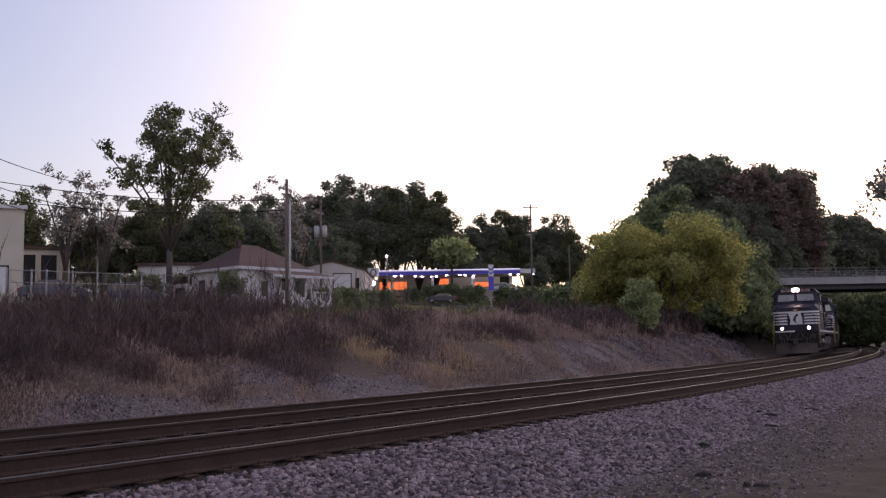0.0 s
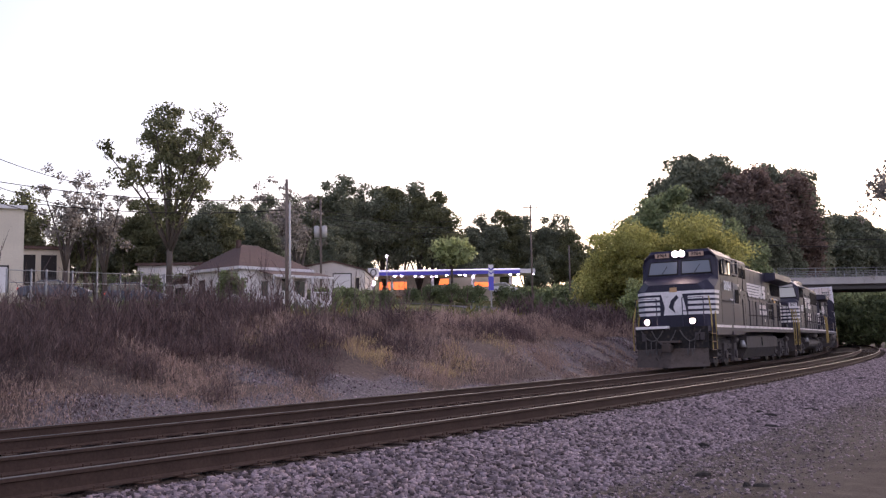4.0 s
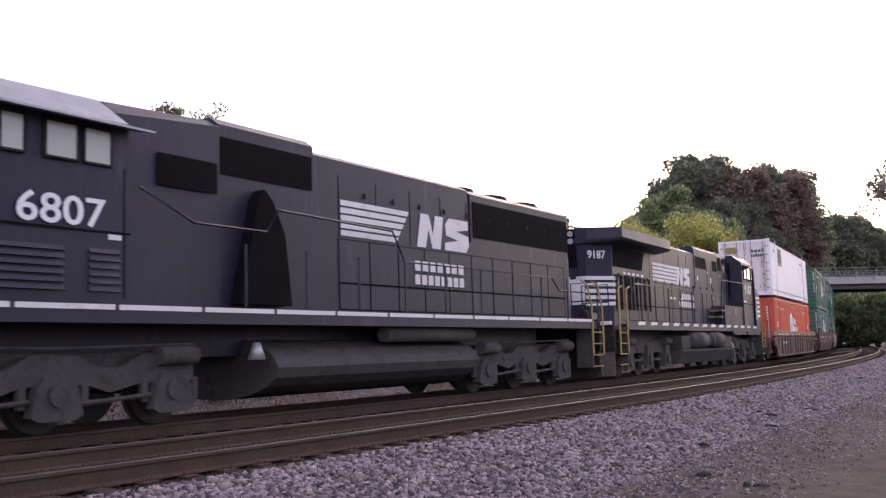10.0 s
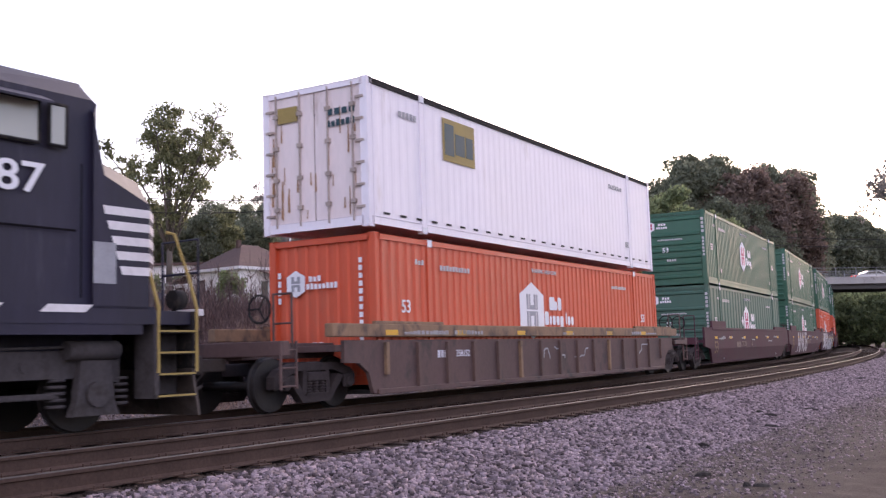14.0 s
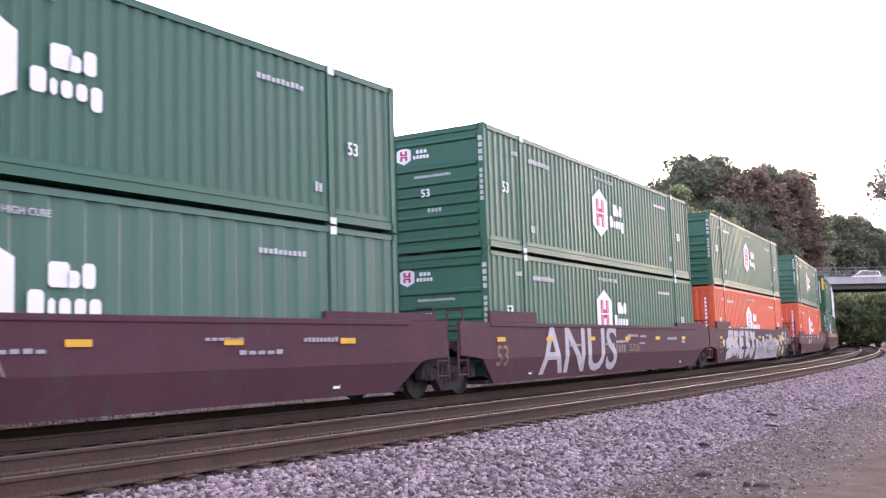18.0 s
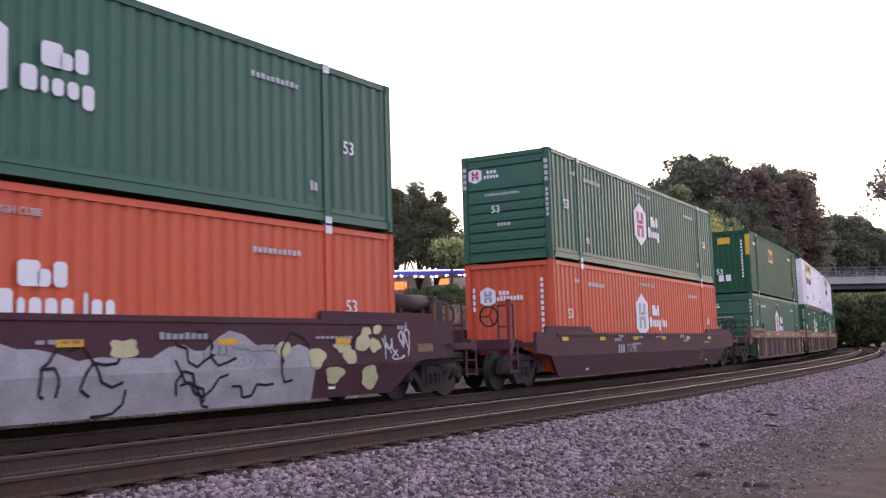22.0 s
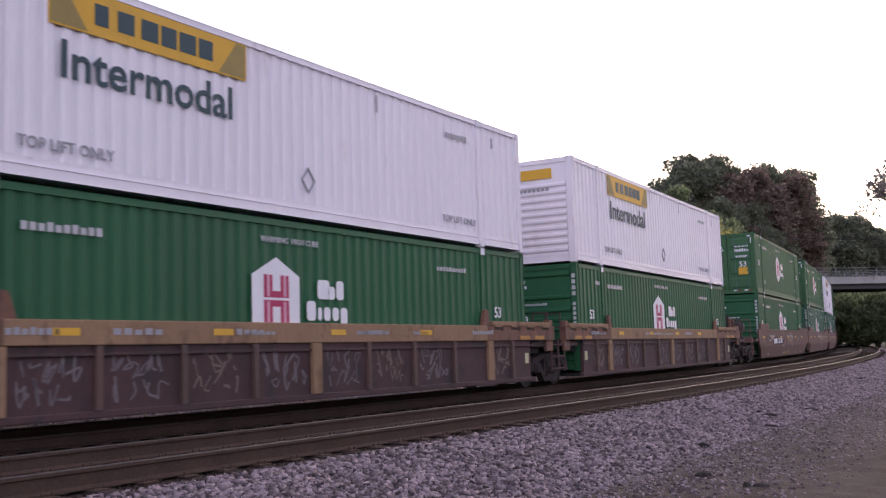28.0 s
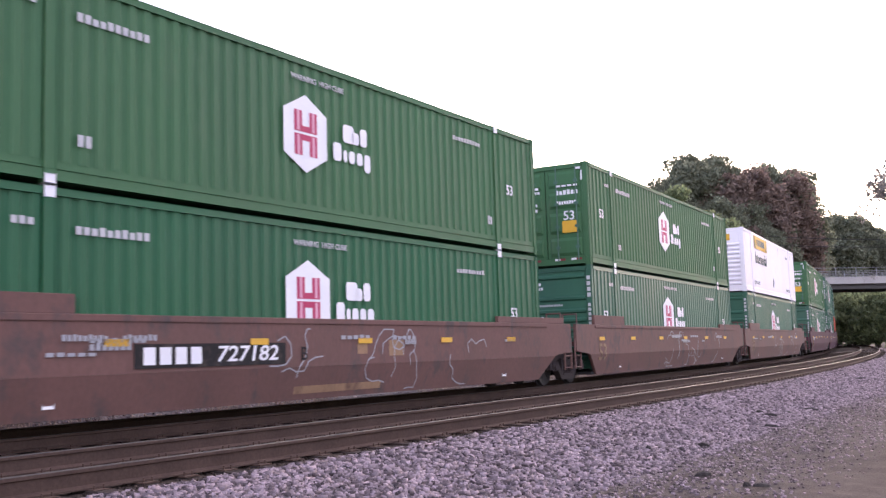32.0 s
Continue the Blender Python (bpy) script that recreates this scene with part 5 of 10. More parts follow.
def fat_letters(grow, y0):
    """Five fat rounded sprayed letter shapes, each a few broad strokes."""
    def make(r):
        bm = bmesh.new()
        glyphs = [(-6.35, [[(0.95, 1.18), (0.3, 1.3), (0.15, 0.98), (0.9, 0.88), (0.95, 0.55), (0.1, 0.42)], [(-0.5, 0.75), (0.0, 0.86), (0.3, 0.6), (-0.35, 0.34)]]),
                  (-5.2, [[(0.15, 1.32), (0.2, 0.35)], [(0.85, 1.3), (0.3, 0.88), (0.95, 0.36)]]),
                  (-4.15, [[(0.95, 1.3), (0.25, 1.2), (0.2, 0.45), (0.95, 0.4)], [(0.25, 0.86), (0.8, 0.9)]]),
                  (-3.0, [[(0.1, 1.25), (0.8, 1.3), (0.5, 0.9), (0.95, 0.6), (0.2, 0.38)], [(0.2, 0.86), (0.55, 0.9)]]),
                  (-1.95, [[(0.2, 1.34), (0.7, 1.05), (1.3, 1.2)], [(0.2, 0.55), (0.55, 0.36), (0.95, 0.6), (0.6, 0.8)]])]
        n = 0
        for gx, strokes in glyphs:
            for st in strokes:
                n += 1
                ribbon(bm, [(gx + p, 0.42 + (q - 0.34) * 1.08) for p, q in st], 0.4 + grow, y0 - 0.0006 * n)
        return bm
    return make


def scrawl(n, w, x0=-6.5, x1=6.5, z0=0.25, z1=1.4):
    def make(r):
        bm = bmesh.new()
        for k in range(n):
            x = r.uniform(x0, x1)
            z = r.uniform(z0 + 0.2, z1 - 0.2)
            pts = []
            a = r.uniform(0, 6.28)
            for i in range(7):
                pts.append((min(x1, max(x0, x)), -1.4296 - 0.0004 * k, min(z1, max(z0, z))))
                a += r.uniform(-1.3, 1.3)
                x += 0.2 * math.cos(a)
                z += 0.2 * math.sin(a)
            for p, q in zip(pts[:-1], pts[1:]):
                d = Vector((q[0] - p[0], 0, q[2] - p[2]))
                if d.length < 0.03:
                    continue
                nrm = Vector((-d.z, 0, d.x)).normalized() * w
                vs = [bm.verts.new(Vector(v)) for v in (Vector(p) - nrm, Vector(q) - nrm, Vector(q) + nrm, Vector(p) + nrm)]
                bm.faces.new(vs)
        bmesh.ops.recalc_face_normals(bm, faces=bm.faces)
        return bm
    return make


def blob(bm, cx, cz, w, h2, y, r, lobes=3):
    """A flat rounded patch with an uneven outline, split where the side bends."""
    n, ph = 22, r.uniform(0, 6)
    pts = []
    for k in range(n):
        a = 2 * math.pi * k / n
        f = 1 + 0.16 * math.sin(lobes * a + ph) + 0.07 * math.sin(5 * a + 2 * ph)
        pts.append((cx + w * f * math.cos(a), min(1.52, max(0.26, cz + h2 * f * math.sin(a)))))
    bm.faces.new([bm.verts.new((p, y, q)) for p, q in pts])


def bubbles(r):
    """A band of thin grey spray along the side, uneven at its edges."""
    bm = bmesh.new()
    x, last = -0.4, 1.2
    while x < 5.4:
        w, top = r.uniform(0.35, 0.7), r.uniform(0.95, 1.4)
        bm.faces.new([bm.verts.new(p) for p in ((x, -1.4216, 0.18), (x + w, -1.4216, 0.18), (x + w, -1.4216, top), (x + w * 0.5, -1.4216, min(1.42, (top + last) / 2 + r.uniform(-0.06, 0.1))), (x, -1.4216, last))])
        x, last = x + w, top
    return bm


def bubble_fill(r):
    bm = bmesh.new()
    for k, x in enumerate((4.75, 5.6, 6.3, 6.9, -7.3, 1.5)):
        blob(bm, x, 1.05 + r.uniform(-0.15, 0.2), r.uniform(0.15, 0.28), r.uniform(0.1, 0.19), -1.4325 - 0.0006 * k, r, 2 + k % 3)
    for k, (x, z, w, hh) in enumerate(((7.34, 1.4, 0.12, 0.1), (7.26, 1.1, 0.16, 0.13), (7.14, 0.52, 0.27, 0.2), (6.84, 1.16, 0.15, 0.15), (6.5, 0.92, 0.18, 0.16), (6.1, 0.6, 0.25, 0.15), (7.0, 1.36, 0.13, 0.09))):
        blob(bm, x, z, w, hh, -1.4365 - 0.0006 * k, r, 2 + k % 2)
    bmesh.ops.recalc_face_normals(bm, faces=bm.faces)
    return bm


def big_letters(r):
    """Four tall narrow sprayed letters."""
    bm = text_bm("ANUS", 1.75, Matrix.Translation((-2.9, -1.426, 0.86)) @ Matrix.Diagonal((1.17, 1, 1, 1)))
    return bm


def lettered(words, x, z, size, material):
    def add(c):
        part("car_number", text_bm(words, size, pose(x, -1.447, z)), material, c)
    return add


# ---- the train, front to rear: place of each container's front end along the train ----
MOVERS = []
G_RIBS = container("green", M_GREEN, "ribs", "hub", 1)
G_DOORS = container("green", M_GREENOLD, "doors", "hub", 2)
G_VIVID = container("green", M_GREENVIV, "ribs", "hub", 9)
G_WIDE = container("green", M_GREENGREY, "ribs", "hub", 8)
O_CORR = container("orange", M_ORANGE, "corr", "hub", 3, -0.25)
O_WIDE = container("orange", M_ORANGE, "corr", "hub", 7, -0.42)
W_HUNT = container("white", M_WHITE, "wribs", "hunt", 4)
W_EMP = container("grubby", M_WHITE, "doors", "emp", 5)
G_EMP = container("yellowmark", M_GREENEMP, "corr", "emp", 6)
USED = set()


def load(kind, u, z):
    m = on_track(u, 7.9, 0) @ pose(0, 0, z)
    if kind in USED:
        c = copy_thing(kind, m)
    else:
        USED.add(kind)
        c = kind
        c.matrix_basis = m
    MOVERS.append((c, u, 7.9, z, 0))
    return c


CAR_Z = 0.35
STACKS = [
    (-4.15, W_EMP, O_WIDE, "ribbed", "coupler", "coupler"),
    (18.85, G_RIBS, G_WIDE, "maroon", "coupler", "joint"),
    (38.62, G_RIBS, G_RIBS, "maroon", "joint", "joint"),
    (58.02, G_RIBS, O_CORR, "maroon", "joint", "coupler"),
    (81.47, G_RIBS, O_CORR, "low", "coupler", "coupler"),
    (104.97, G_EMP, G_RIBS, "ribbed", "coupler", "joint"),
    (124.47, W_HUNT, G_VIVID, "ribbed", "joint", "joint"),
    (143.82, W_HUNT, G_VIVID, "ribbed", "joint", "coupler"),
    (167.22, G_DOORS, G_VIVID, "brown", "coupler", "joint"),
    (186.82, G_DOORS, G_RIBS, "brown", "joint", "joint"),
    (206.52, W_HUNT, G_RIBS, "brown", "joint", "coupler"),
    (230.02, G_DOORS, G_RIBS, "maroon", "coupler", "joint"),
    (249.52, G_RIBS, G_RIBS, "maroon", "joint", "joint"),
    (269.02, G_RIBS, O_CORR, "maroon", "joint", "coupler"),
]
for n, (u, upper, under, style, fr, re) in enumerate(STACKS):
    mid = u + CL / 2
    load(under, mid, CAR_Z)
    load(upper, mid - (0.15 if n == 0 else 0.0), CAR_Z + CH + (0.13 if n == 0 else 0.05))
    gr, gm = None, None
    if n == 2:
        gr, gm = big_letters, M_PALESPRAY
    elif n == 3:
        gr, gm = fat_letters(0.09, -1.4225), M_BLACKST
    elif style == "ribbed" and n == 0:
        gr = scrawl(7, 0.02, -3, 7, 0.4, 1.0)
        gm = M_GREYDEC
    elif style == "brown":
        gr = scrawl(12, 0.012, -2, 6.5)
        gm = M_GREYDEC
    car = well_car("maroon" if style == "low" else style, fr, re, style == "low", gr, 20 + n, gm)
    if n == 0:
        bm = text_bm("358152", 0.2, pose(-5.0, -1.43, 0.9))
        b2 = bmesh.new()
        bars(b2, -6.04, 0.83, 0.55, 0.15, -1.4225, 4)
        tagged(part("reporting_marks", b2, M_CHALK, car), kind="stuff")
        part("car_number", bm, M_CHALK, car, "faded white car number")
    if n == 8:
        bm = bmesh.new()
        prism(bm, [(-4.78, 0.82), (-1.6, 0.82), (-1.6, 1.17), (-4.78, 1.17)], -1.432, -1.436)
        plate = part("number_plate", bm, M_BLACKST, car)
        part("car_letter", text_bm("B", 0.32, pose(-1.12, -1.43, 0.97)), M_BLACKST, car)
        for px, pw, pz, ph in ((-1.3, 2.5, 0.3, 0.13), (0.4, 0.3, 0.95, 0.2), (1.4, 0.5, 0.9, 0.3)):
            bm = bmesh.new()
            prism(bm, [(px, pz), (px + pw, pz), (px + pw, pz + ph), (px, pz + ph)], -1.4225, -1.4235)
            part("paint_patch", fold(bm), M_TAN, car, "pale tan touched-up paint patch")
        bm = text_bm("727182", 0.34, pose(-2.48, -1.44, 0.995) @ Matrix(((1.38, 0, 0.22, 0), (0, 1, 0, 0), (0, 0, 1, 0), (0, 0, 0, 1))))
        b2 = bmesh.new()
        bars(b2, -4.62, 0.87, 1.2, 0.25, -1.438, 4)
        tagged(part("reporting_marks", b2, M_DECAL, plate), kind="stuff")
        part("car_number", bm, M_DECAL, plate)
    if style == "low":
        bm = text_bm("71798", 0.34, pose(-2.58, -1.427, 0.89))
        b2 = bmesh.new()
        bars(b2, -3.76, 0.77, 0.6, 0.24, -1.4235, 3)
        tagged(part("reporting_marks", b2, M_GREYDEC, car), kind="stuff")
        part("car_number", bm, M_GREYDEC, car, "faded white car number")
        part("length_number", fold(text_bm("53", 0.4, pose(5.3, -1.426, 0.54))), M_GREYFADE, car)
        bm = bmesh.new()
        box(bm, -10.9, -10.8, -1.38, -1.28, 0.86, 2.13, 0.01)
        part("marker_post", bm, M_DARKRED, car, "dark red upright post")
    if style == "maroon" and n < 4:
        xx = (-2.26, 1.2, 3.9)[n - 1]
        bm = text_bm("253324", 0.31, pose(xx, -1.43, 0.9))
        b2 = bmesh.new()
        bars(b2, xx - 1.55, 0.79, 0.85, 0.22, -1.4265, 4)
        tagged(part("reporting_marks", b2, M_GREYDEC if n == 3 else M_GREYFADE, car), kind="stuff")
        if n == 1:
            part("car_number", bm, M_GREYFADE, car, "faded car number")
            bm = text_bm("A", 0.32, pose(-0.55, -1.43, 0.88))
            part("car_letter", bm, M_GREYFADE, car)
        else:
            part("car_number", bm, M_GREYDEC if n == 3 else M_GREYFADE, car, "faded car number")
    if n == 3:
        tagged(part("graffiti_scribble", fold(tangle(random.Random(4), 7.5, 8.45, 0.84, 1.36)), M_CHALK, car, "white sprayed scribble"), kind="stuff")
        bm = bmesh.new()
        box(bm, 8.68, 9.22, -1.425, -1.421, 0.96, 1.12)
        part("paint_patch", bm, M_OCHRE, car, "faded ochre paint patch")
        bm = bmesh.new()
        bars(bm, 8.0, 1.4, 0.34, 0.14, -1.4225, 3)
        part("stencil", bm, M_GREYDEC, car)
        for nm, maker, m2, lab in (("graffiti_fill", fat_letters(0.0, -1.4285), M_PALESPRAY, "fat pale grey sprayed letters"), ("graffiti_haze", bubbles, M_SPRAY, "grey sprayed background"), ("graffiti_patch", bubble_fill, M_CREAM, "sprayed cream graffiti patches")):
            tagged(part(nm, fold(maker(random.Random(9))), m2, car, lab), kind="stuff")
        tagged(part("graffiti_outline", fold(scrawl(14, 0.022, 0.2, 6.8, 0.2, 1.35)(random.Random(31))), M_BLACKST, car, "thin black sprayed lines"), kind="stuff")
    MOVERS.append((car, mid, 8.9, 0.0, 0))

# ---- locomotives ----
M_BLACK = mat("dusty_black_engine_paint", (0.021, 0.018, 0.037), 0.5, var=0.7, scale=0.9, grain=14, gvar=0.2, bump=0.05, dirt=(0.064, 0.056, 0.084), dirt_at=0.56, dirt_soft=0.2, streak=0.16, spec=0.33)
M_GRIME = mat("grey_brown_road_grime", (0.066, 0.057, 0.06), 0.85, var=0.35, scale=1.6, grain=18, gvar=0.25, bump=0.25, dirt=(0.045, 0.038, 0.035), dirt_at=0.52, spec=0.2)
M_SCREEN = mat("black_wire_screen", (0.007, 0.006, 0.008), 0.9, var=0.2, scale=3, grain=60, gvar=0.4, bump=0.6, spec=0.08)
M_STRIPE = mat("white_stripe_paint", (0.68, 0.64, 0.66), 0.6, var=0.15, scale=1.5, grain=12, gvar=0.12, dirt=(0.35, 0.31, 0.3), dirt_at=0.58, dirt_soft=0.2)
M_PANE = glass("cab_window_glass", (0.16, 0.17, 0.19), 0.06)
M_BROW = mat("chalky_beige_weathering", (0.45, 0.41, 0.4), 0.85, var=0.3, scale=2, grain=10, gvar=0.2, dirt=(0.2, 0.17, 0.15), dirt_at=0.58)
M_PLOW = mat("dusty_brown_plow_steel", (0.082, 0.062, 0.056), 0.8, var=0.35, scale=2, grain=16, gvar=0.25, dirt=(0.05, 0.035, 0.03), dirt_at=0.52)
M_FADED = mat("faded_grey_patch", (0.3, 0.3, 0.33), 0.7, var=0.3, scale=3)
M_BARE = mat("scuffed_grey_over_black_paint", (0.16, 0.155, 0.175), 0.7, var=0.5, scale=1.5, grain=9, gvar=0.3, dirt=(0.03, 0.027, 0.04), dirt_at=0.5, dirt_soft=0.1)
# pale tint paints the sky's reflection into the glass colour
M_PANESKY = glass("sky_toned_cab_window_glass", (0.42, 0.41, 0.36), 0.06)
M_CREAMPOST = mat("cream_window_post", (0.5, 0.44, 0.38), 0.7, var=0.2, scale=3)
M_HOSE = mat("grey_dusty_rubber", (0.075, 0.068, 0.068), 0.8, var=0.3, scale=4, grain=20, gvar=0.2)
M_LAMP = glow("headlight_glow", (1.0, 0.74, 0.64), 45.0)
M_BOARD = glow("lit_number_board", (0.32, 0.22, 0.18), 0.12)
M_AMBER = mat("amber_emblem", (0.45, 0.27, 0.14), 0.5, var=0.1)


def face(bm, pts):
    f = bm.faces.new([bm.verts.new(p) for p in pts])
    return f


def slab(name, pts, n, material, parent, label="", t=0.012):
    """A thin panel with its corners at pts, raised by t along n."""
    bm = bmesh.new()
    n = Vector(n)
    lo = [bm.verts.new(Vector(p)) for p in pts]
    hi = [bm.verts.new(Vector(p) + n * t) for p in pts]
    k = len(pts)
    bm.faces.new(lo)
    bm.faces.new(list(reversed(hi)))
    for i in range(k):
        bm.faces.new((lo[(i + 1) % k], lo[i], hi[i], hi[(i + 1) % k]))
    bmesh.ops.recalc_face_normals(bm, faces=bm.faces)
    return part(name, bm, material, parent, label)


def six_wheel_truck(parent, x, dx, q0, kind, n):
    """Three-axle truck. dx: places of its axles from x."""
    bm = bmesh.new()
    for q in (-1, 1):
        a, b = dx[0] - 0.45, dx[2] + 0.45
        if kind == "a":
            prism(bm, [(a, 0.62), (a, 1.02), (a + 0.5, 1.08), (b - 0.5, 1.08), (b, 1.02), (b, 0.62), (dx[2] + 0.25, 0.7), (dx[2] - 0.5, 0.72), (dx[1] + 0.5, 0.72), (dx[1] - 0.5, 0.72), (dx[0] + 0.5, 0.72), (dx[0] - 0.25, 0.7)], q * 0.98, q * 1.14)
            for k in dx:
                prism(bm, [(k - 0.38, 0.22), (k + 0.38, 0.22), (k + 0.3, 0.4), (k + 0.24, 0.95), (k - 0.24, 0.95), (k - 0.3, 0.4)], q * 1.1, q * 1.24)
                rod(bm, (k, q * 1.24, 0.5), (k, q * 1.3, 0.5), 0.17, n=14)
                for w in (-0.5, 0.5):
                    for z in range(5):
                        rod(bm, (k + w, q * 1.05, 0.34 + z * 0.085), (k + w, q * 1.05, 0.38 + z * 0.085), 0.13, n=10)
            for k in ((dx[0] + dx[1]) / 2, (dx[1] + dx[2]) / 2):
                rod(bm, (k, q * 1.13, 0.88), (k, q * 1.16, 0.88), 0.085, n=10)
                box(bm, k - 0.5, k + 0.5, q * 1.1 - 0.05, q * 1.1 + 0.05, 0.46, 0.54, 0.02)
            for k in (dx[0] + 0.05, dx[2] - 0.05):
                rod(bm, (k - 0.4, q * 1.2, 1.08), (k + 0.4, q * 1.2, 1.08), 0.13, n=12)
        else:
            prism(bm, [(a, 0.62), (a, 0.98), (dx[0] + 0.5, 1.02), (dx[0] + 0.9, 0.84), (dx[1] - 0.7, 0.84), (dx[1] - 0.4, 1.0), (dx[1] + 0.4, 1.0), (dx[1] + 0.7, 0.84), (dx[2] - 0.9, 0.84), (dx[2] - 0.5, 1.02), (b, 0.98), (b, 0.62),
                       (dx[2] - 0.6, 0.6), (dx[1] + 0.9, 0.5), (dx[1] + 0.5, 0.62), (dx[1] - 0.5, 0.62), (dx[1] - 0.9, 0.5), (dx[0] + 0.6, 0.6)], q * 0.98, q * 1.16)
            for k in dx:
                prism(bm, [(k - 0.4, 0.24), (k - 0.28, 0.18), (k + 0.28, 0.18), (k + 0.4, 0.24), (k + 0.32, 0.58), (k + 0.2, 0.74), (k - 0.2, 0.74), (k - 0.32, 0.58)], q * 1.08, q * 1.24)
                rod(bm, (k, q * 1.24, 0.5), (k, q * 1.29, 0.5), 0.15, n=12)
                for w in (-0.48, 0.48):
                    box(bm, k + w - 0.06, k + w + 0.06, q * 1.12 - 0.05, q * 1.12 + 0.05, 0.34, 0.66, 0.02)
            for k, k2 in ((dx[0] + 0.4, dx[1] - 0.4), (dx[1] + 0.4, dx[2] - 0.4)):
                rod(bm, (k, q * 1.18, 0.38), (k2, q * 1.18, 0.44), 0.035, n=6)
                for w in (0.4, 0.6):
                    rod(bm, (k + (k2 - k) * w, q * 1.155, 0.73), (k + (k2 - k) * w, q * 1.175, 0.73), 0.04, n=8)
            for k in (dx[0], dx[2]):
                rod(bm, (k - 0.3, q * 1.22, 0.98), (k + 0.42, q * 1.22, 0.98), 0.14, n=12)
        pipe(bm, [(a, q * 1.18, 1.14), (dx[1], q * 1.2, 1.1), (b, q * 1.18, 1.14)], 0.02)
    box(bm, dx[0], dx[2], -0.9, 0.9, 0.7, 1.05, 0.03)
    t = part("truck", bm, M_GRIME, parent, "dusty cast steel truck frame")
    t.location = (x, 0, 0)
    for k in dx:
        w = part("wheelset", wheelset_mesh(0.52), M_WHEEL, t)
        w.location = (k, 0, 0.52)
        SPINNERS.append((w, (k, 0, 0.52), 0.52, parent))
    return t


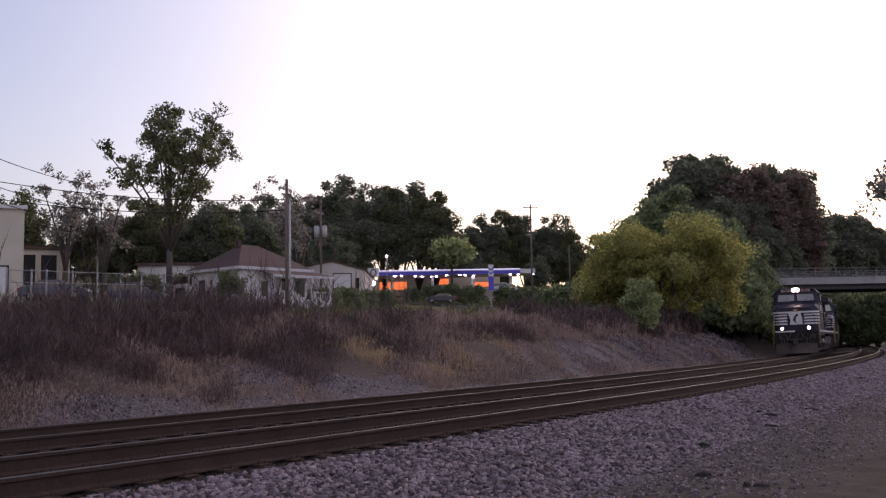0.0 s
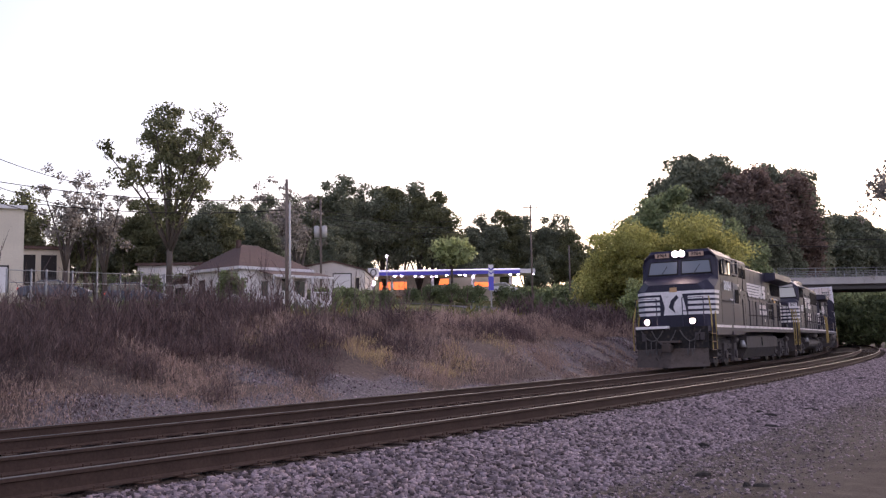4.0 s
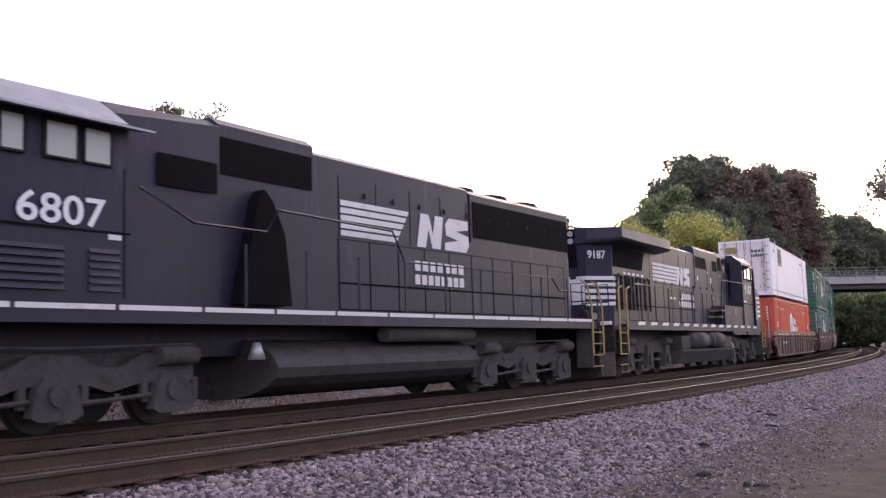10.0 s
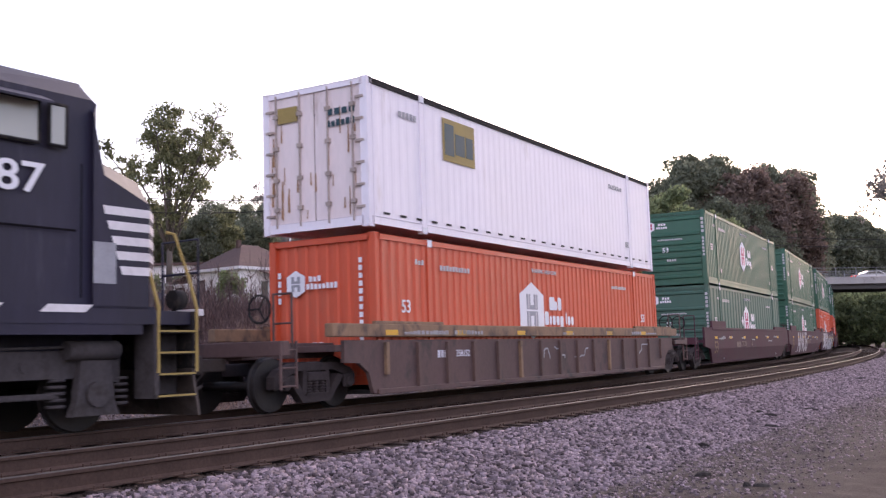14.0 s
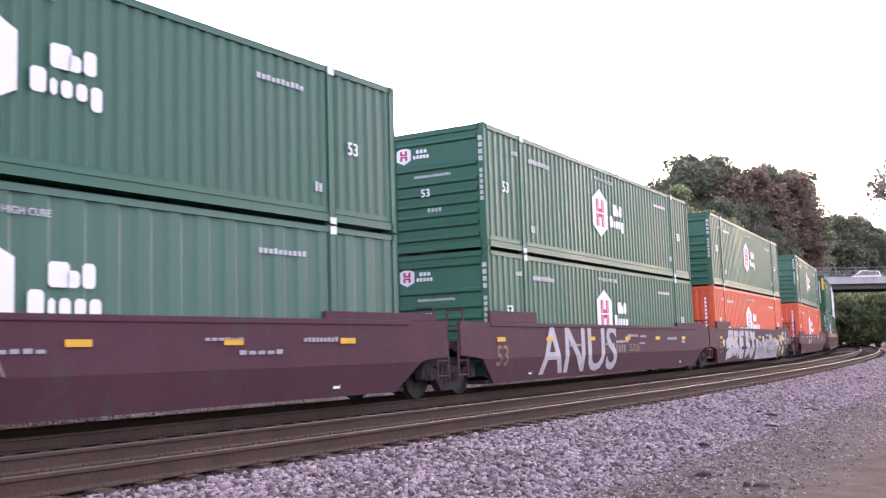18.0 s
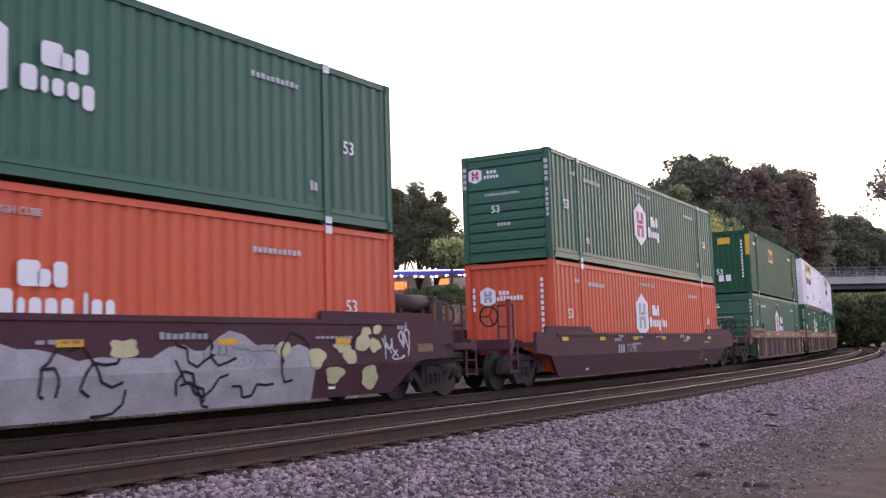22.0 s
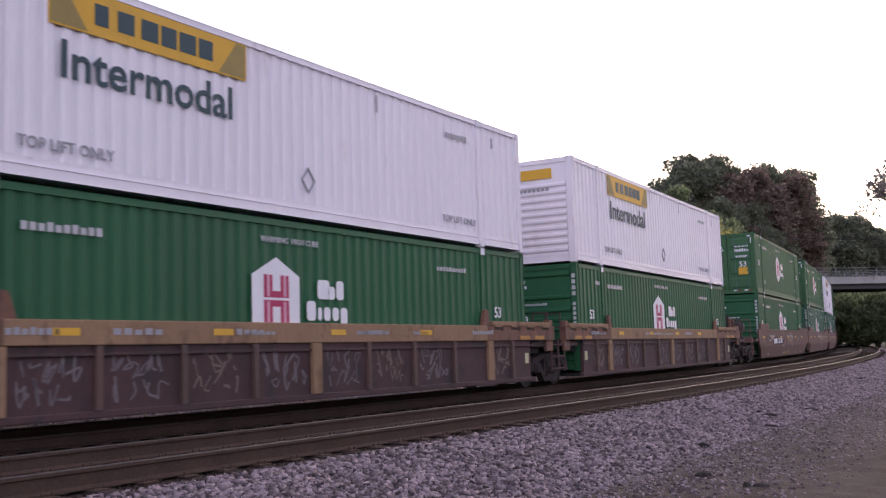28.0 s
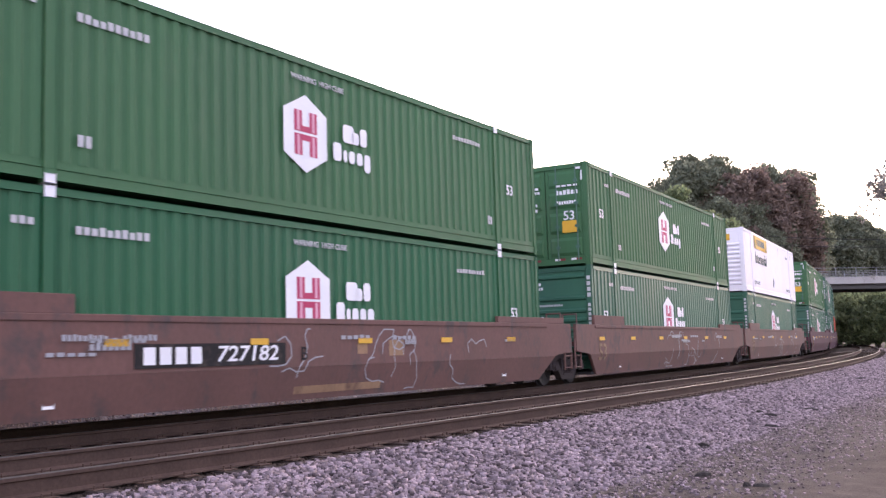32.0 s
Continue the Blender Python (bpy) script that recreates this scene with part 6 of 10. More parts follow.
def engine(kind, digits, near, label):
    """kind 'a': long-bodied engine with a winged radiator; 'b': engine with three roof fans. near: -1 or 1, the side that faces the camera. x runs from the cab end."""
    n = 22.3 if kind == "a" else 21.8
    c = thing("locomotive", label, "locomotive", "locomotives of the train")
    X = -n / 2
    RE = 23.4 if kind == "a" else 23.1
    hw = 0.96 if kind == "a" else 1.0

    def ring(x, w, zs, wt, zt, z0=1.62):
        return [(X + x, -w, z0), (X + x, -w, zs), (X + x, -wt, zt), (X + x, wt, zt), (X + x, w, zs), (X + x, w, z0)]
    # frame
    bm = bmesh.new()
    box(bm, X + 2.1, X + 21.2, -1.5, 1.5, 1.5, 1.62, 0.01)
    box(bm, X + 2.1, X + n - 2.1, -0.6, 0.6, 0.95, 1.5)
    for x0, x1 in ((1.2, 2.2), (RE - 2.2, RE - 1.08)):
        box(bm, X + x0, X + x1, -1.35, 1.35, 1.42, 1.62, 0.01)
    part("frame", bm, M_BLACK, c)
    for q in (-1, 1):
        bm = bmesh.new()
        lo = 1.28 if kind == "a" else 1.42
        box(bm, X + 2.1, X + RE - 1.85, q * 1.5 - 0.02, q * 1.5 + 0.02, 1.42, 1.66)
        box(bm, X + 2.3, X + 5.0, q * 1.49 - 0.02, q * 1.49 + 0.02, lo, 1.45)
        box(bm, X + 5.3, X + 7.7, q * 1.49 - 0.02, q * 1.49 + 0.02, lo, 1.45)
        part("side_sill", bm, M_BLACK, c)
    # cab and nose
    bm = bmesh.new()
    if kind == "a":
        loft(bm, [ring(1.82, 1.15, 3.0, 0.95, 3.26), ring(2.2, 1.52, 3.08, 1.25, 3.42), ring(2.95, 1.52, 3.4, 1.35, 3.62), ring(3.12, 1.52, 4.2, 1.25, 4.42), ring(3.02, 1.44, 4.36, 1.2, 4.56), ring(3.1, 1.44, 4.4, 1.15, 4.68), ring(5.6, 1.52, 4.38, 1.1, 4.7)])
        cab = part("cab", bm, M_BLACK, c, "black wide-nosed driving cab")
        bm = bmesh.new()
        late = digits == "9187"
        bw = hw + 0.02 if late else 1.3
        loft(bm, [ring(5.6, bw, 4.4, 0.86 if late else 1.02, 4.7), ring(7.74, bw, 4.4, 0.86 if late else 1.0, 4.7)])
        part("equipment_bay", bm, M_BLACK, c)
        bm = bmesh.new()
        box(bm, X + 5.6, X + (8.95 if late else 7.7), -1.48, 1.48, 1.62, 2.45 if late else 2.55, 0.02)
        part("equipment_box", bm, M_BLACK, c)
        bm = bmesh.new()
        loft(bm, [ring(7.74, hw + 0.02, 4.58, 0.9, 4.68), ring(11.45, hw + 0.02, 4.58, 0.9, 4.68)])
        part("front_hood", bm, M_BLACK, c)
        bm = bmesh.new()
        loft(bm, [ring(11.45, hw, 4.37, 0.84, 4.45), ring(17.2, hw, 4.37, 0.84, 4.45)])
        part("engine_hood", bm, M_BLACK, c)
        bm = bmesh.new()
        loft(bm, [ring(17.2, hw, 4.0, 0.8, 4.1), ring(21.05, hw, 4.0, 0.8, 4.1), ring(21.85, 0.42, 3.95, 0.38, 4.08)])
        part("radiator_hood", bm, M_BLACK, c)
        for q in (-1, 1):
            bm = bmesh.new()
            wing = [(0.3, 4.5), (1.5, 4.42), (1.52, 4.12), (1.45, 4.06), (0.94, 3.98), (0.3, 3.98)]
            end = [(0.12, 4.5), (0.5, 4.46), (0.52, 4.14), (0.5, 4.08), (0.44, 4.0), (0.12, 3.98)]
            loft(bm, [[(X + xw, q * a, b) for a, b in ring2] for xw, ring2 in ((16.5, wing), (21.6, wing), (21.92, end))])
            part("radiator_wing", bm, M_BLACK, c, "black overhanging radiator wing")
            slab("radiator_screen", [(X + 17.85, q * (hw + 0.004), 3.96), (X + 20.98, q * (hw + 0.004), 3.96), (X + 20.98, q * (hw + 0.004), 3.34), (X + 18.15, q * (hw + 0.004), 3.34)], (0, q, 0), M_SCREEN, c)
            slab("louvre", [(X + 9.7, q * (hw + 0.022), 4.3), (X + 11.3, q * (hw + 0.022), 4.3), (X + 11.3, q * (hw + 0.022), 3.86), (X + 9.7, q * (hw + 0.022), 3.86)], (0, q, 0), M_SCREEN, c)
        bm = bmesh.new()
        box(bm, X + 14.6, X + 15.7, -0.4, 0.4, 4.46, 4.76, 0.03)
        part("exhaust_pipe", bm, M_BLACKST, c)
        bm = bmesh.new()
        for k, y in enumerate((-0.2, 0.0, 0.2)):
            rod(bm, (X + 13.2, y, 4.64 + 0.04 * k), (X + 13.75, y, 4.64 + 0.04 * k), 0.04, 0.09, 10)
            rod(bm, (X + 13.2, y, 4.64 + 0.04 * k), (X + 12.9, y, 4.64 + 0.04 * k), 0.04, 0.08, 10)
        box(bm, X + 13.1, X + 13.3, -0.25, 0.25, 4.46, 4.64)
        part("horn", bm, M_BLACKST, c)
        for y in (-0.6, 0.2):
            bm = bmesh.new()
            box(bm, X + 12.0, X + 12.5, y, y + 0.4, 4.46, 4.6, 0.04)
            part("roof_box", bm, M_BLACK, c)
    else:
        loft(bm, [ring(1.75, 1.0, 3.08, 0.8, 3.2), ring(2.2, 1.52, 3.18, 1.25, 3.32), ring(2.75, 1.52, 3.22, 1.3, 3.4), ring(2.95, 1.52, 3.95, 1.2, 4.2), ring(3.0, 1.48, 4.06, 0.85, 4.52), ring(5.5, 1.52, 4.1, 0.85, 4.55)])
        cab = part("cab", bm, M_BLACK, c, "black wide-nosed driving cab with weathered top")
        bm = bmesh.new()
        loft(bm, [ring(5.5, 1.15, 4.36, 0.95, 4.55), ring(7.7, 1.1, 4.54, 0.9, 4.66)])
        part("equipment_bay", bm, M_BLACK, c)
        bm = bmesh.new()
        loft(bm, [ring(7.7, hw + 0.06, 4.6, 0.9, 4.72), ring(10.1, hw + 0.06, 4.6, 0.9, 4.72)])
        part("front_hood", bm, M_BLACK, c)
        bm = bmesh.new()
        loft(bm, [ring(10.1, hw, 4.48, 0.82, 4.58), ring(15.7, hw, 4.48, 0.82, 4.58)])
        part("engine_hood", bm, M_BLACK, c)
        bm = bmesh.new()
        loft(bm, [ring(15.7, hw, 3.3, hw, 3.32), ring(21.0, hw, 3.3, hw, 3.32), ring(21.25, hw - 0.1, 3.25, hw - 0.1, 3.28)])
        loft(bm, [ring(15.8, hw, 4.42, 0.86, 4.52, 3.32), ring(21.0, hw, 4.42, 0.86, 4.52, 3.32), ring(21.2, hw - 0.1, 4.25, 0.75, 4.5, 3.32)])
        part("radiator_hood", bm, M_BLACK, c)
        for q in (-1, 1):
            y = q * (hw + 0.004)
            slab("radiator_screen", [(X + 15.9, y, 4.26), (X + 21.0, y, 4.26), (X + 21.0, y, 3.45), (X + 15.9, y, 3.45)], (0, q, 0), M_SCREEN, c)
            y = q * (hw + 0.064)
            slab("blower_duct", [(X + 7.75, y, 4.4), (X + 10.05, y, 4.4), (X + 10.05, y, 3.8), (X + 7.75, y, 3.8)], (0, q, 0), M_SCREEN, c)
            slab("louvre", [(X + 6.35, q * 1.16, 3.93), (X + 7.6, q * 1.14, 3.93), (X + 7.6, q * 1.14, 3.45), (X + 6.35, q * 1.16, 3.45)], (0, q, 0), M_SCREEN, c)
            bm = bmesh.new()
            prism(bm, [(X + 7.95, 1.75), (X + 9.2, 1.75), (X + 9.05, 2.9), (X + 8.75, 3.45), (X + 8.55, 3.62), (X + 8.4, 3.45), (X + 8.25, 2.9)], q * hw, q * (hw + 0.3))
            part("blower_housing", bm, M_SCREEN, c, "dull black duct housing")
        for x in (16.5, 18.2, 19.85):
            bm = bmesh.new()
            rod(bm, (X + x, 0, 4.5), (X + x, 0, 4.68), 0.62, n=20)
            rod(bm, (X + x, 0, 4.68), (X + x, 0, 4.72), 0.5, n=20)
            part("roof_fan", bm, M_BLACKST, c)
        for x in (11.0, 12.3, 13.5):
            bm = bmesh.new()
            box(bm, X + x, X + x + 0.7, -0.3, 0.3, 4.6, 4.68, 0.02)
            part("roof_box", bm, M_BLACK, c)
        bm = bmesh.new()
        prism(bm, [(X + 2.98, 4.26), (X + 2.9, 4.12), (X + 2.9, 4.08), (X + 3.0, 4.1)], -1.2, 1.2)
        prism(bm, [(X + 2.99, 4.445), (X + 2.96, 4.2), (X + 3.02, 4.2)], -0.85, 0.85)
        part("visor", bm, M_BROW, cab, "chalky weathered brow above windows")
        slab("brow", [(X + 2.91, -1.24, 4.1), (X + 2.91, 1.24, 4.1), (X + 2.93, 1.16, 4.2), (X + 2.96, 0.86, 4.51), (X + 2.96, -0.86, 4.51), (X + 2.93, -1.16, 4.2)], (-1, 0, 0.1), M_BROW, cab, "chalky weathered cab front", 0.02)
        for q in (-1, 1):
            slab("roof_edge", [(X + 3.0, q * 1.49, 4.09), (X + 5.5, q * 1.53, 4.12), (X + 5.5, q * 0.87, 4.57), (X + 3.0, q * 0.87, 4.54)], (0, q * 0.5, 0.85), M_FADED, cab, "faded grey cab roof slope", 0.006)
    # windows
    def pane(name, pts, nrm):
        # side panes and all of kind b take the painted sky reflection
        slab(name, pts, nrm, M_PANESKY if kind == "b" or name == "side_window" else M_PANE, cab, "", 0.012)
        fr = bmesh.new()
        for a, b in zip(pts, pts[1:] + pts[:1]):
            rod(fr, Vector(a) + Vector(nrm) * 0.01, Vector(b) + Vector(nrm) * 0.01, 0.025, n=5)
        part("window_frame", fr, M_BLACKST, cab)
    if kind == "a":
        f0, f1 = (X + 2.96, 3.72), (X + 3.1, 4.24)
        tz = Vector((-1, 0, 0.2)).normalized()
        for y0, y1 in ((0.08, 1.28), (-1.28, -0.08)):
            pane("windshield", [(f0[0] - 0.012, y0, f0[1]), (f0[0] - 0.012, y1, f0[1]), (f1[0] - 0.012, y1 * 0.93, f1[1]), (f1[0] - 0.012, y0 * 0.93, f1[1])], tz)
        for y0, y1 in ((0.75, 0.5), (-0.55, -0.8)):
            bm = bmesh.new()
            rod(bm, (X + 2.91, y0, 3.68), (X + 3.02, y1, 4.06), 0.012, n=5)
            part("wiper", bm, M_BLACKST, cab)
        for q in (-1, 1):
            for x0, x1 in ((3.55, 3.8), (3.95, 4.65), (4.7, 5.25)):
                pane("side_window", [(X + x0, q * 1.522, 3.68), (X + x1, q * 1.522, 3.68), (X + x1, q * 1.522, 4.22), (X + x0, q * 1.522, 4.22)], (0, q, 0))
            bm = bmesh.new()
            prism(bm, [(q * 1.5, 4.3), (q * 1.78, 4.18), (q * 1.78, 4.15), (q * 1.5, 4.26)], X + 3.9, X + 5.3, "x")
            part("sunshade", bm, M_BLACK, cab)
    else:
        tz = Vector((-1, 0, 0.25)).normalized()
        slab("blanked_pane", [(X + 2.755, -0.3, 3.45), (X + 2.755, 0.85, 3.45), (X + 2.925, 0.82, 4.06), (X + 2.925, -0.28, 4.06)], tz, M_SCREEN, cab, "black centre panel between the windows", 0.05)
        for y0, y1 in ((0.9, 1.4), (-1.4, -0.34)):
            pane("windshield", [(X + 2.755, y0, 3.46), (X + 2.755, y1, 3.46), (X + 2.92, y1 * 0.9, 4.05), (X + 2.92, y0 * 0.9, 4.05)], tz)
        for q in (-1, 1):
            for x0, x1 in ((3.5, 3.85), (4.15, 4.65), (4.75, 5.2)):
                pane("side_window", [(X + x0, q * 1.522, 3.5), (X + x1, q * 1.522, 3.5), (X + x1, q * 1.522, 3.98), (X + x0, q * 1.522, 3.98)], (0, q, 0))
            bm = bmesh.new()
            prism(bm, [(q * 1.45, 4.12), (q * 1.85, 4.02), (q * 1.85, 3.99), (q * 1.45, 4.07)], X + 3.3, X + 5.7, "x")
            part("sunshade", bm, M_GALV_E, cab, "pale metal sunshade")
    # stripes: across the nose and round to the sides
    z0 = 2.08 if kind == "a" else 2.0
    fx, fw = (1.82, 1.15) if kind == "a" else (1.75, 1.0)
    slope = (2.2 - fx) / (1.52 - fw)
    for k in range(5):
        za, zb = z0 + k * 0.2, z0 + k * 0.2 + 0.115
        ex = 2.66 + 0.07 * k
        for q in (-1, 1):
            bm = bmesh.new()
            # front, corner, side strip with a slanted end
            v = [(X + fx - 0.006, q * (0.55 if k < 4 else 0.0), za), (X + fx - 0.006, q * fw, za), (X + 2.19, q * 1.526, za), (X + ex, q * 1.526, za)]
            w = [(p[0] + (0.035 if i == 3 else 0), p[1], zb) for i, p in enumerate(v)]
            lo = [bm.verts.new(p) for p in v]
            hi = [bm.verts.new(p) for p in w]
            for i in range(3):
                bm.faces.new((lo[i], lo[i + 1], hi[i + 1], hi[i]) if q > 0 else (lo[i + 1], lo[i], hi[i], hi[i + 1]))
            part("nose_stripe", bm, M_STRIPE, cab, "white painted nose stripe")
    bm = bmesh.new()
    prism(bm, [(-0.5, z0), (0.42, z0), (0.36, z0 + 0.3), (0.5, z0 + 0.86), (-0.32, z0 + 0.86), (-0.42, z0 + 0.45)], X + fx - 0.002, X + fx - 0.008, "x")
    emblem = part("nose_emblem", bm, M_STRIPE, cab, "white block emblem on the nose")
    bm = bmesh.new()
    prism(bm, [(-0.05, z0 + 0.06), (0.2, z0 + 0.3), (0.12, z0 + 0.55), (-0.12, z0 + 0.78), (-0.2, z0 + 0.66), (-0.04, z0 + 0.5), (0.02, z0 + 0.3)], X + fx - 0.009, X + fx - 0.014, "x")
    part("emblem_mark", bm, M_BLACK, emblem)
    # sill markings
    for q in (-1, 1):
        y = q * 1.523
        if kind == "b":
            spans = [(2.15 + k * 1.6, 3.68 + k * 1.6) for k in range(12)]
        elif digits == "9187":
            spans = [(19.88 - k * 1.28, 20.55 - k * 1.28) for k in range(14)]
        else:
            spans = [(2.2, 5.0), (5.35, 7.7)] + [(7.8 + k * 1.12, 8.82 + k * 1.12) for k in range(12)]
        for a, b in spans:
            sl = 0.12 if digits == "9187" else 0.0
            hh = 0.07 if kind == "b" else 0.1
            slab("sill_stripe", [(X + a, y, 1.665 - hh), (X + b, y, 1.665 - hh), (X + b - sl * near, y, 1.665), (X + a - sl * near, y, 1.665)], (0, q, 0), M_STRIPE, c, "", 0.004)
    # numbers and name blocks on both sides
    for q in (-1, 1):
        turn = 0 if q < 0 else 180
        nx, nz, ns = (4.56, 3.21, 0.54) if kind == "a" else (4.42, 2.83, 0.53)
        part("cab_number", text_bm(digits, ns, pose(X + nx, q * 1.526, nz, 0, 0, turn) @ Matrix.Diagonal((1.3, 1, 1, 1))), M_DECAL, cab, "white cab number")
        y = q * (hw + 0.006)
        if kind == "a":
            sx0, sx1, lx0, lx1, zb, zt = 11.64, 14.65, 14.6, 16.45, 3.08, 3.74
            wx0, wx1 = 14.55, 16.72
            if q == near and near == 1:
                # mirrored side: the stripes still lie before the letters as one reads
                sx0, sx1, lx0, lx1 = 13.9, 16.9, 12.16, 14.0
                wx0, wx1 = 11.74, 13.94
        else:
            sx0, sx1, lx0, lx1, zb, zt = 10.96, 13.0, 13.55, 15.72, 3.08, 3.78
            wx0, wx1 = 13.42, 15.46
        for k in range(5):
            za = zb + k * (zt - zb) / 5 + 0.02
            hh = (zt - zb) / 5 * 0.72
            sl = 0.0 if kind == "a" else 0.1 * (k - 2)
            slab("name_stripe", [(X + sx0 + (0 if q < 0 else -sl), y, za), (X + sx1 + sl, y, za), (X + sx1 + sl + 0.06, y, za + hh), (X + sx0, y, za + hh)], (0, q, 0), M_STRIPE, c, "", 0.004)
        w = (lx1 - lx0) / 2
        d = 1 if q < 0 else -1
        o = X + (lx0 if q < 0 else lx1)
        n1 = [(0.0, zb), (0.3, zb), (0.42, zb + 0.4), (0.55, zb), (0.85, zb), (0.97, zt), (0.67, zt), (0.58, zb + 0.3), (0.43, zt), (0.15, zt)]
        slab("name_block", [(o + d * p * w, y, z) for p, z in n1], (0, q, 0), M_STRIPE, c, "white block letter shape", 0.005)
        n2 = [(1.02, zb), (1.85, zb), (1.98, zb + 0.16), (1.95, zb + 0.36), (1.45, zb + 0.44), (1.95, zb + 0.5), (1.95, zt), (1.2, zt), (1.05, zt - 0.14), (1.08, zb + 0.32), (1.55, zb + 0.24), (1.02, zb + 0.16)]
        slab("name_block", [(o + d * p * w, y, z) for p, z in n2], (0, q, 0), M_STRIPE, c, "white block letter shape", 0.005)
        for row, (za, zb2, m2) in enumerate(((2.58, 2.78, 7), (2.3, 2.5, 8))):
            bm = bmesh.new()
            bars(bm, X + wx0, za, (wx1 - wx0) * (0.82 if row == 0 and kind == "a" else 1.0), zb2 - za, 0.0, m2)
            bmesh.ops.transform(bm, matrix=Matrix.Translation((0, y + q * 0.018 - (0 if q < 0 else -0.004), 0)), verts=bm.verts)
            part("name_letters", bm, M_STRIPE, c)
        # dark joints behind the doors, and upright joints above them
        xj = 7.93 if kind == "a" else 10.87
        slab("door_joint", [(X + xj, q * (hw + 0.001), 1.73), (X + 20.7, q * (hw + 0.001), 1.73), (X + 20.7, q * (hw + 0.001), 3.04), (X + xj, q * (hw + 0.001), 3.04)], (0, q, 0), M_SCREEN, c, "", 0.004)
        for x in ([8.9, 9.55, 12.6, 13.6, 15.55, 17.25] if kind == "a" else [10.9, 12.1, 13.3, 14.5, 15.6]):
            yy = q * (hw + (0.021 if x < 11.4 and kind == "a" else 0.001))
            slab("panel_joint", [(X + x, yy, 3.08), (X + x + 0.022, yy, 3.08), (X + x + 0.022, yy, 4.2), (X + x, yy, 4.2)], (0, q, 0), M_SCREEN, c, "", 0.004)
        for x in ([3.3, 5.58] if kind == "a" else [3.1, 5.42]):
            slab("cab_joint", [(X + x, q * 1.522, 1.75), (X + x + 0.022, q * 1.522, 1.75), (X + x + 0.022, q * 1.522, 3.5), (X + x, q * 1.522, 3.5)], (0, q, 0), M_SCREEN, cab, "", 0.004)
        slab("cab_joint", [(X + 3.39, q * 1.522, 2.6), (X + 5.54, q * 1.522, 2.6), (X + 5.54, q * 1.522, 2.63), (X + 3.39, q * 1.522, 2.63)], (0, q, 0), M_SCREEN, cab, "", 0.004)
        if digits == "9187":
            slab("notice_plate", [(X + 2.76, q * 1.524, 1.95), (X + 3.12, q * 1.524, 1.95), (X + 3.12, q * 1.524, 2.5), (X + 2.76, q * 1.524, 2.5)], (0, q, 0), M_FADED, cab, "pale grey notice plate", 0.005)
        for wx, wz in ((5.0, 2.67), (5.3, 2.67)) if kind == "a" else ((5.16, 2.52),):
            slab("small_label", [(X + wx, q * 1.524, wz), (X + wx + 0.22, q * 1.524, wz), (X + wx + 0.22, q * 1.524, wz + 0.07), (X + wx, q * 1.524, wz + 0.07)], (0, q, 0), M_STRIPE, c, "", 0.004)
        # doors along the hood
        xs = [7.95 + 0.98 * k for k in range(13)]
        for x in xs:
            yy = q * (hw + (0.02 if x < 11.3 and kind == "a" else 0.06 if x < 9.9 else 0.0))
            if kind == "b" and x < 10.2:
                continue
            slab("hood_door", [(X + x, yy, 1.75), (X + x + 0.93, yy, 1.75), (X + x + 0.93, yy, 2.2), (X + x, yy, 2.2)], (0, q, 0), M_BLACK, c, "", 0.016)
            slab("hood_door", [(X + x, yy, 2.24), (X + x + 0.93, yy, 2.24), (X + x + 0.93, yy, 3.02), (X + x, yy, 3.02)], (0, q, 0), M_BLACK, c, "", 0.015)
            bm = bmesh.new()
            box(bm, X + x + 0.8, X + x + 0.86, yy - 0.03, yy + 0.03, 3.06 if kind == "a" else 3.85, 3.14 if kind == "a" else 3.95)
            part("door_latch", bm, M_BLACKST, c)
        if kind == "a":
            for x in ((17.3, 17.84, 18.26, 18.68, 19.06, 19.42, 19.76, 20.2, 20.64) if digits == "9187" else (18.42, 19.68, 20.06, 20.36)):
                slab("vent_panel", [(X + x, q * (hw + 0.02), 2.05), (X + x + 0.25, q * (hw + 0.02), 2.05), (X + x + 0.25, q * (hw + 0.02), 3.1), (X + x, q * (hw + 0.02), 3.1)], (0, q, 0), M_SCREEN, c, "", 0.004)
            if digits == "8984":
                for xa in (17.1, 17.7):
                    for za in (2.1, 2.62):
                        slab("vent_panel", [(X + xa, q * (hw + 0.02), za), (X + xa + 0.46, q * (hw + 0.02), za), (X + xa + 0.46, q * (hw + 0.02), za + 0.42), (X + xa, q * (hw + 0.02), za + 0.42)], (0, q, 0), M_SCREEN, c, "", 0.004)
                slab("small_label", [(X + 18.97, q * (hw + 0.008), 2.98), (X + 19.3, q * (hw + 0.008), 2.98), (X + 19.3, q * (hw + 0.008), 3.1), (X + 18.97, q * (hw + 0.008), 3.1)], (0, q, 0), M_YEL, c, "", 0.012)
            for k in range(5):
                slab("small_label", [(X + 18.0 + 0.45 * k, q * (hw + 0.008), 3.14), (X + 18.25 + 0.45 * k, q * (hw + 0.008), 3.14), (X + 18.25 + 0.45 * k, q * (hw + 0.008), 3.22), (X + 18.0 + 0.45 * k, q * (hw + 0.008), 3.22)], (0, q, 0), M_YEL if k == 1 and digits != "9187" else M_STRIPE, c, "", 0.004)
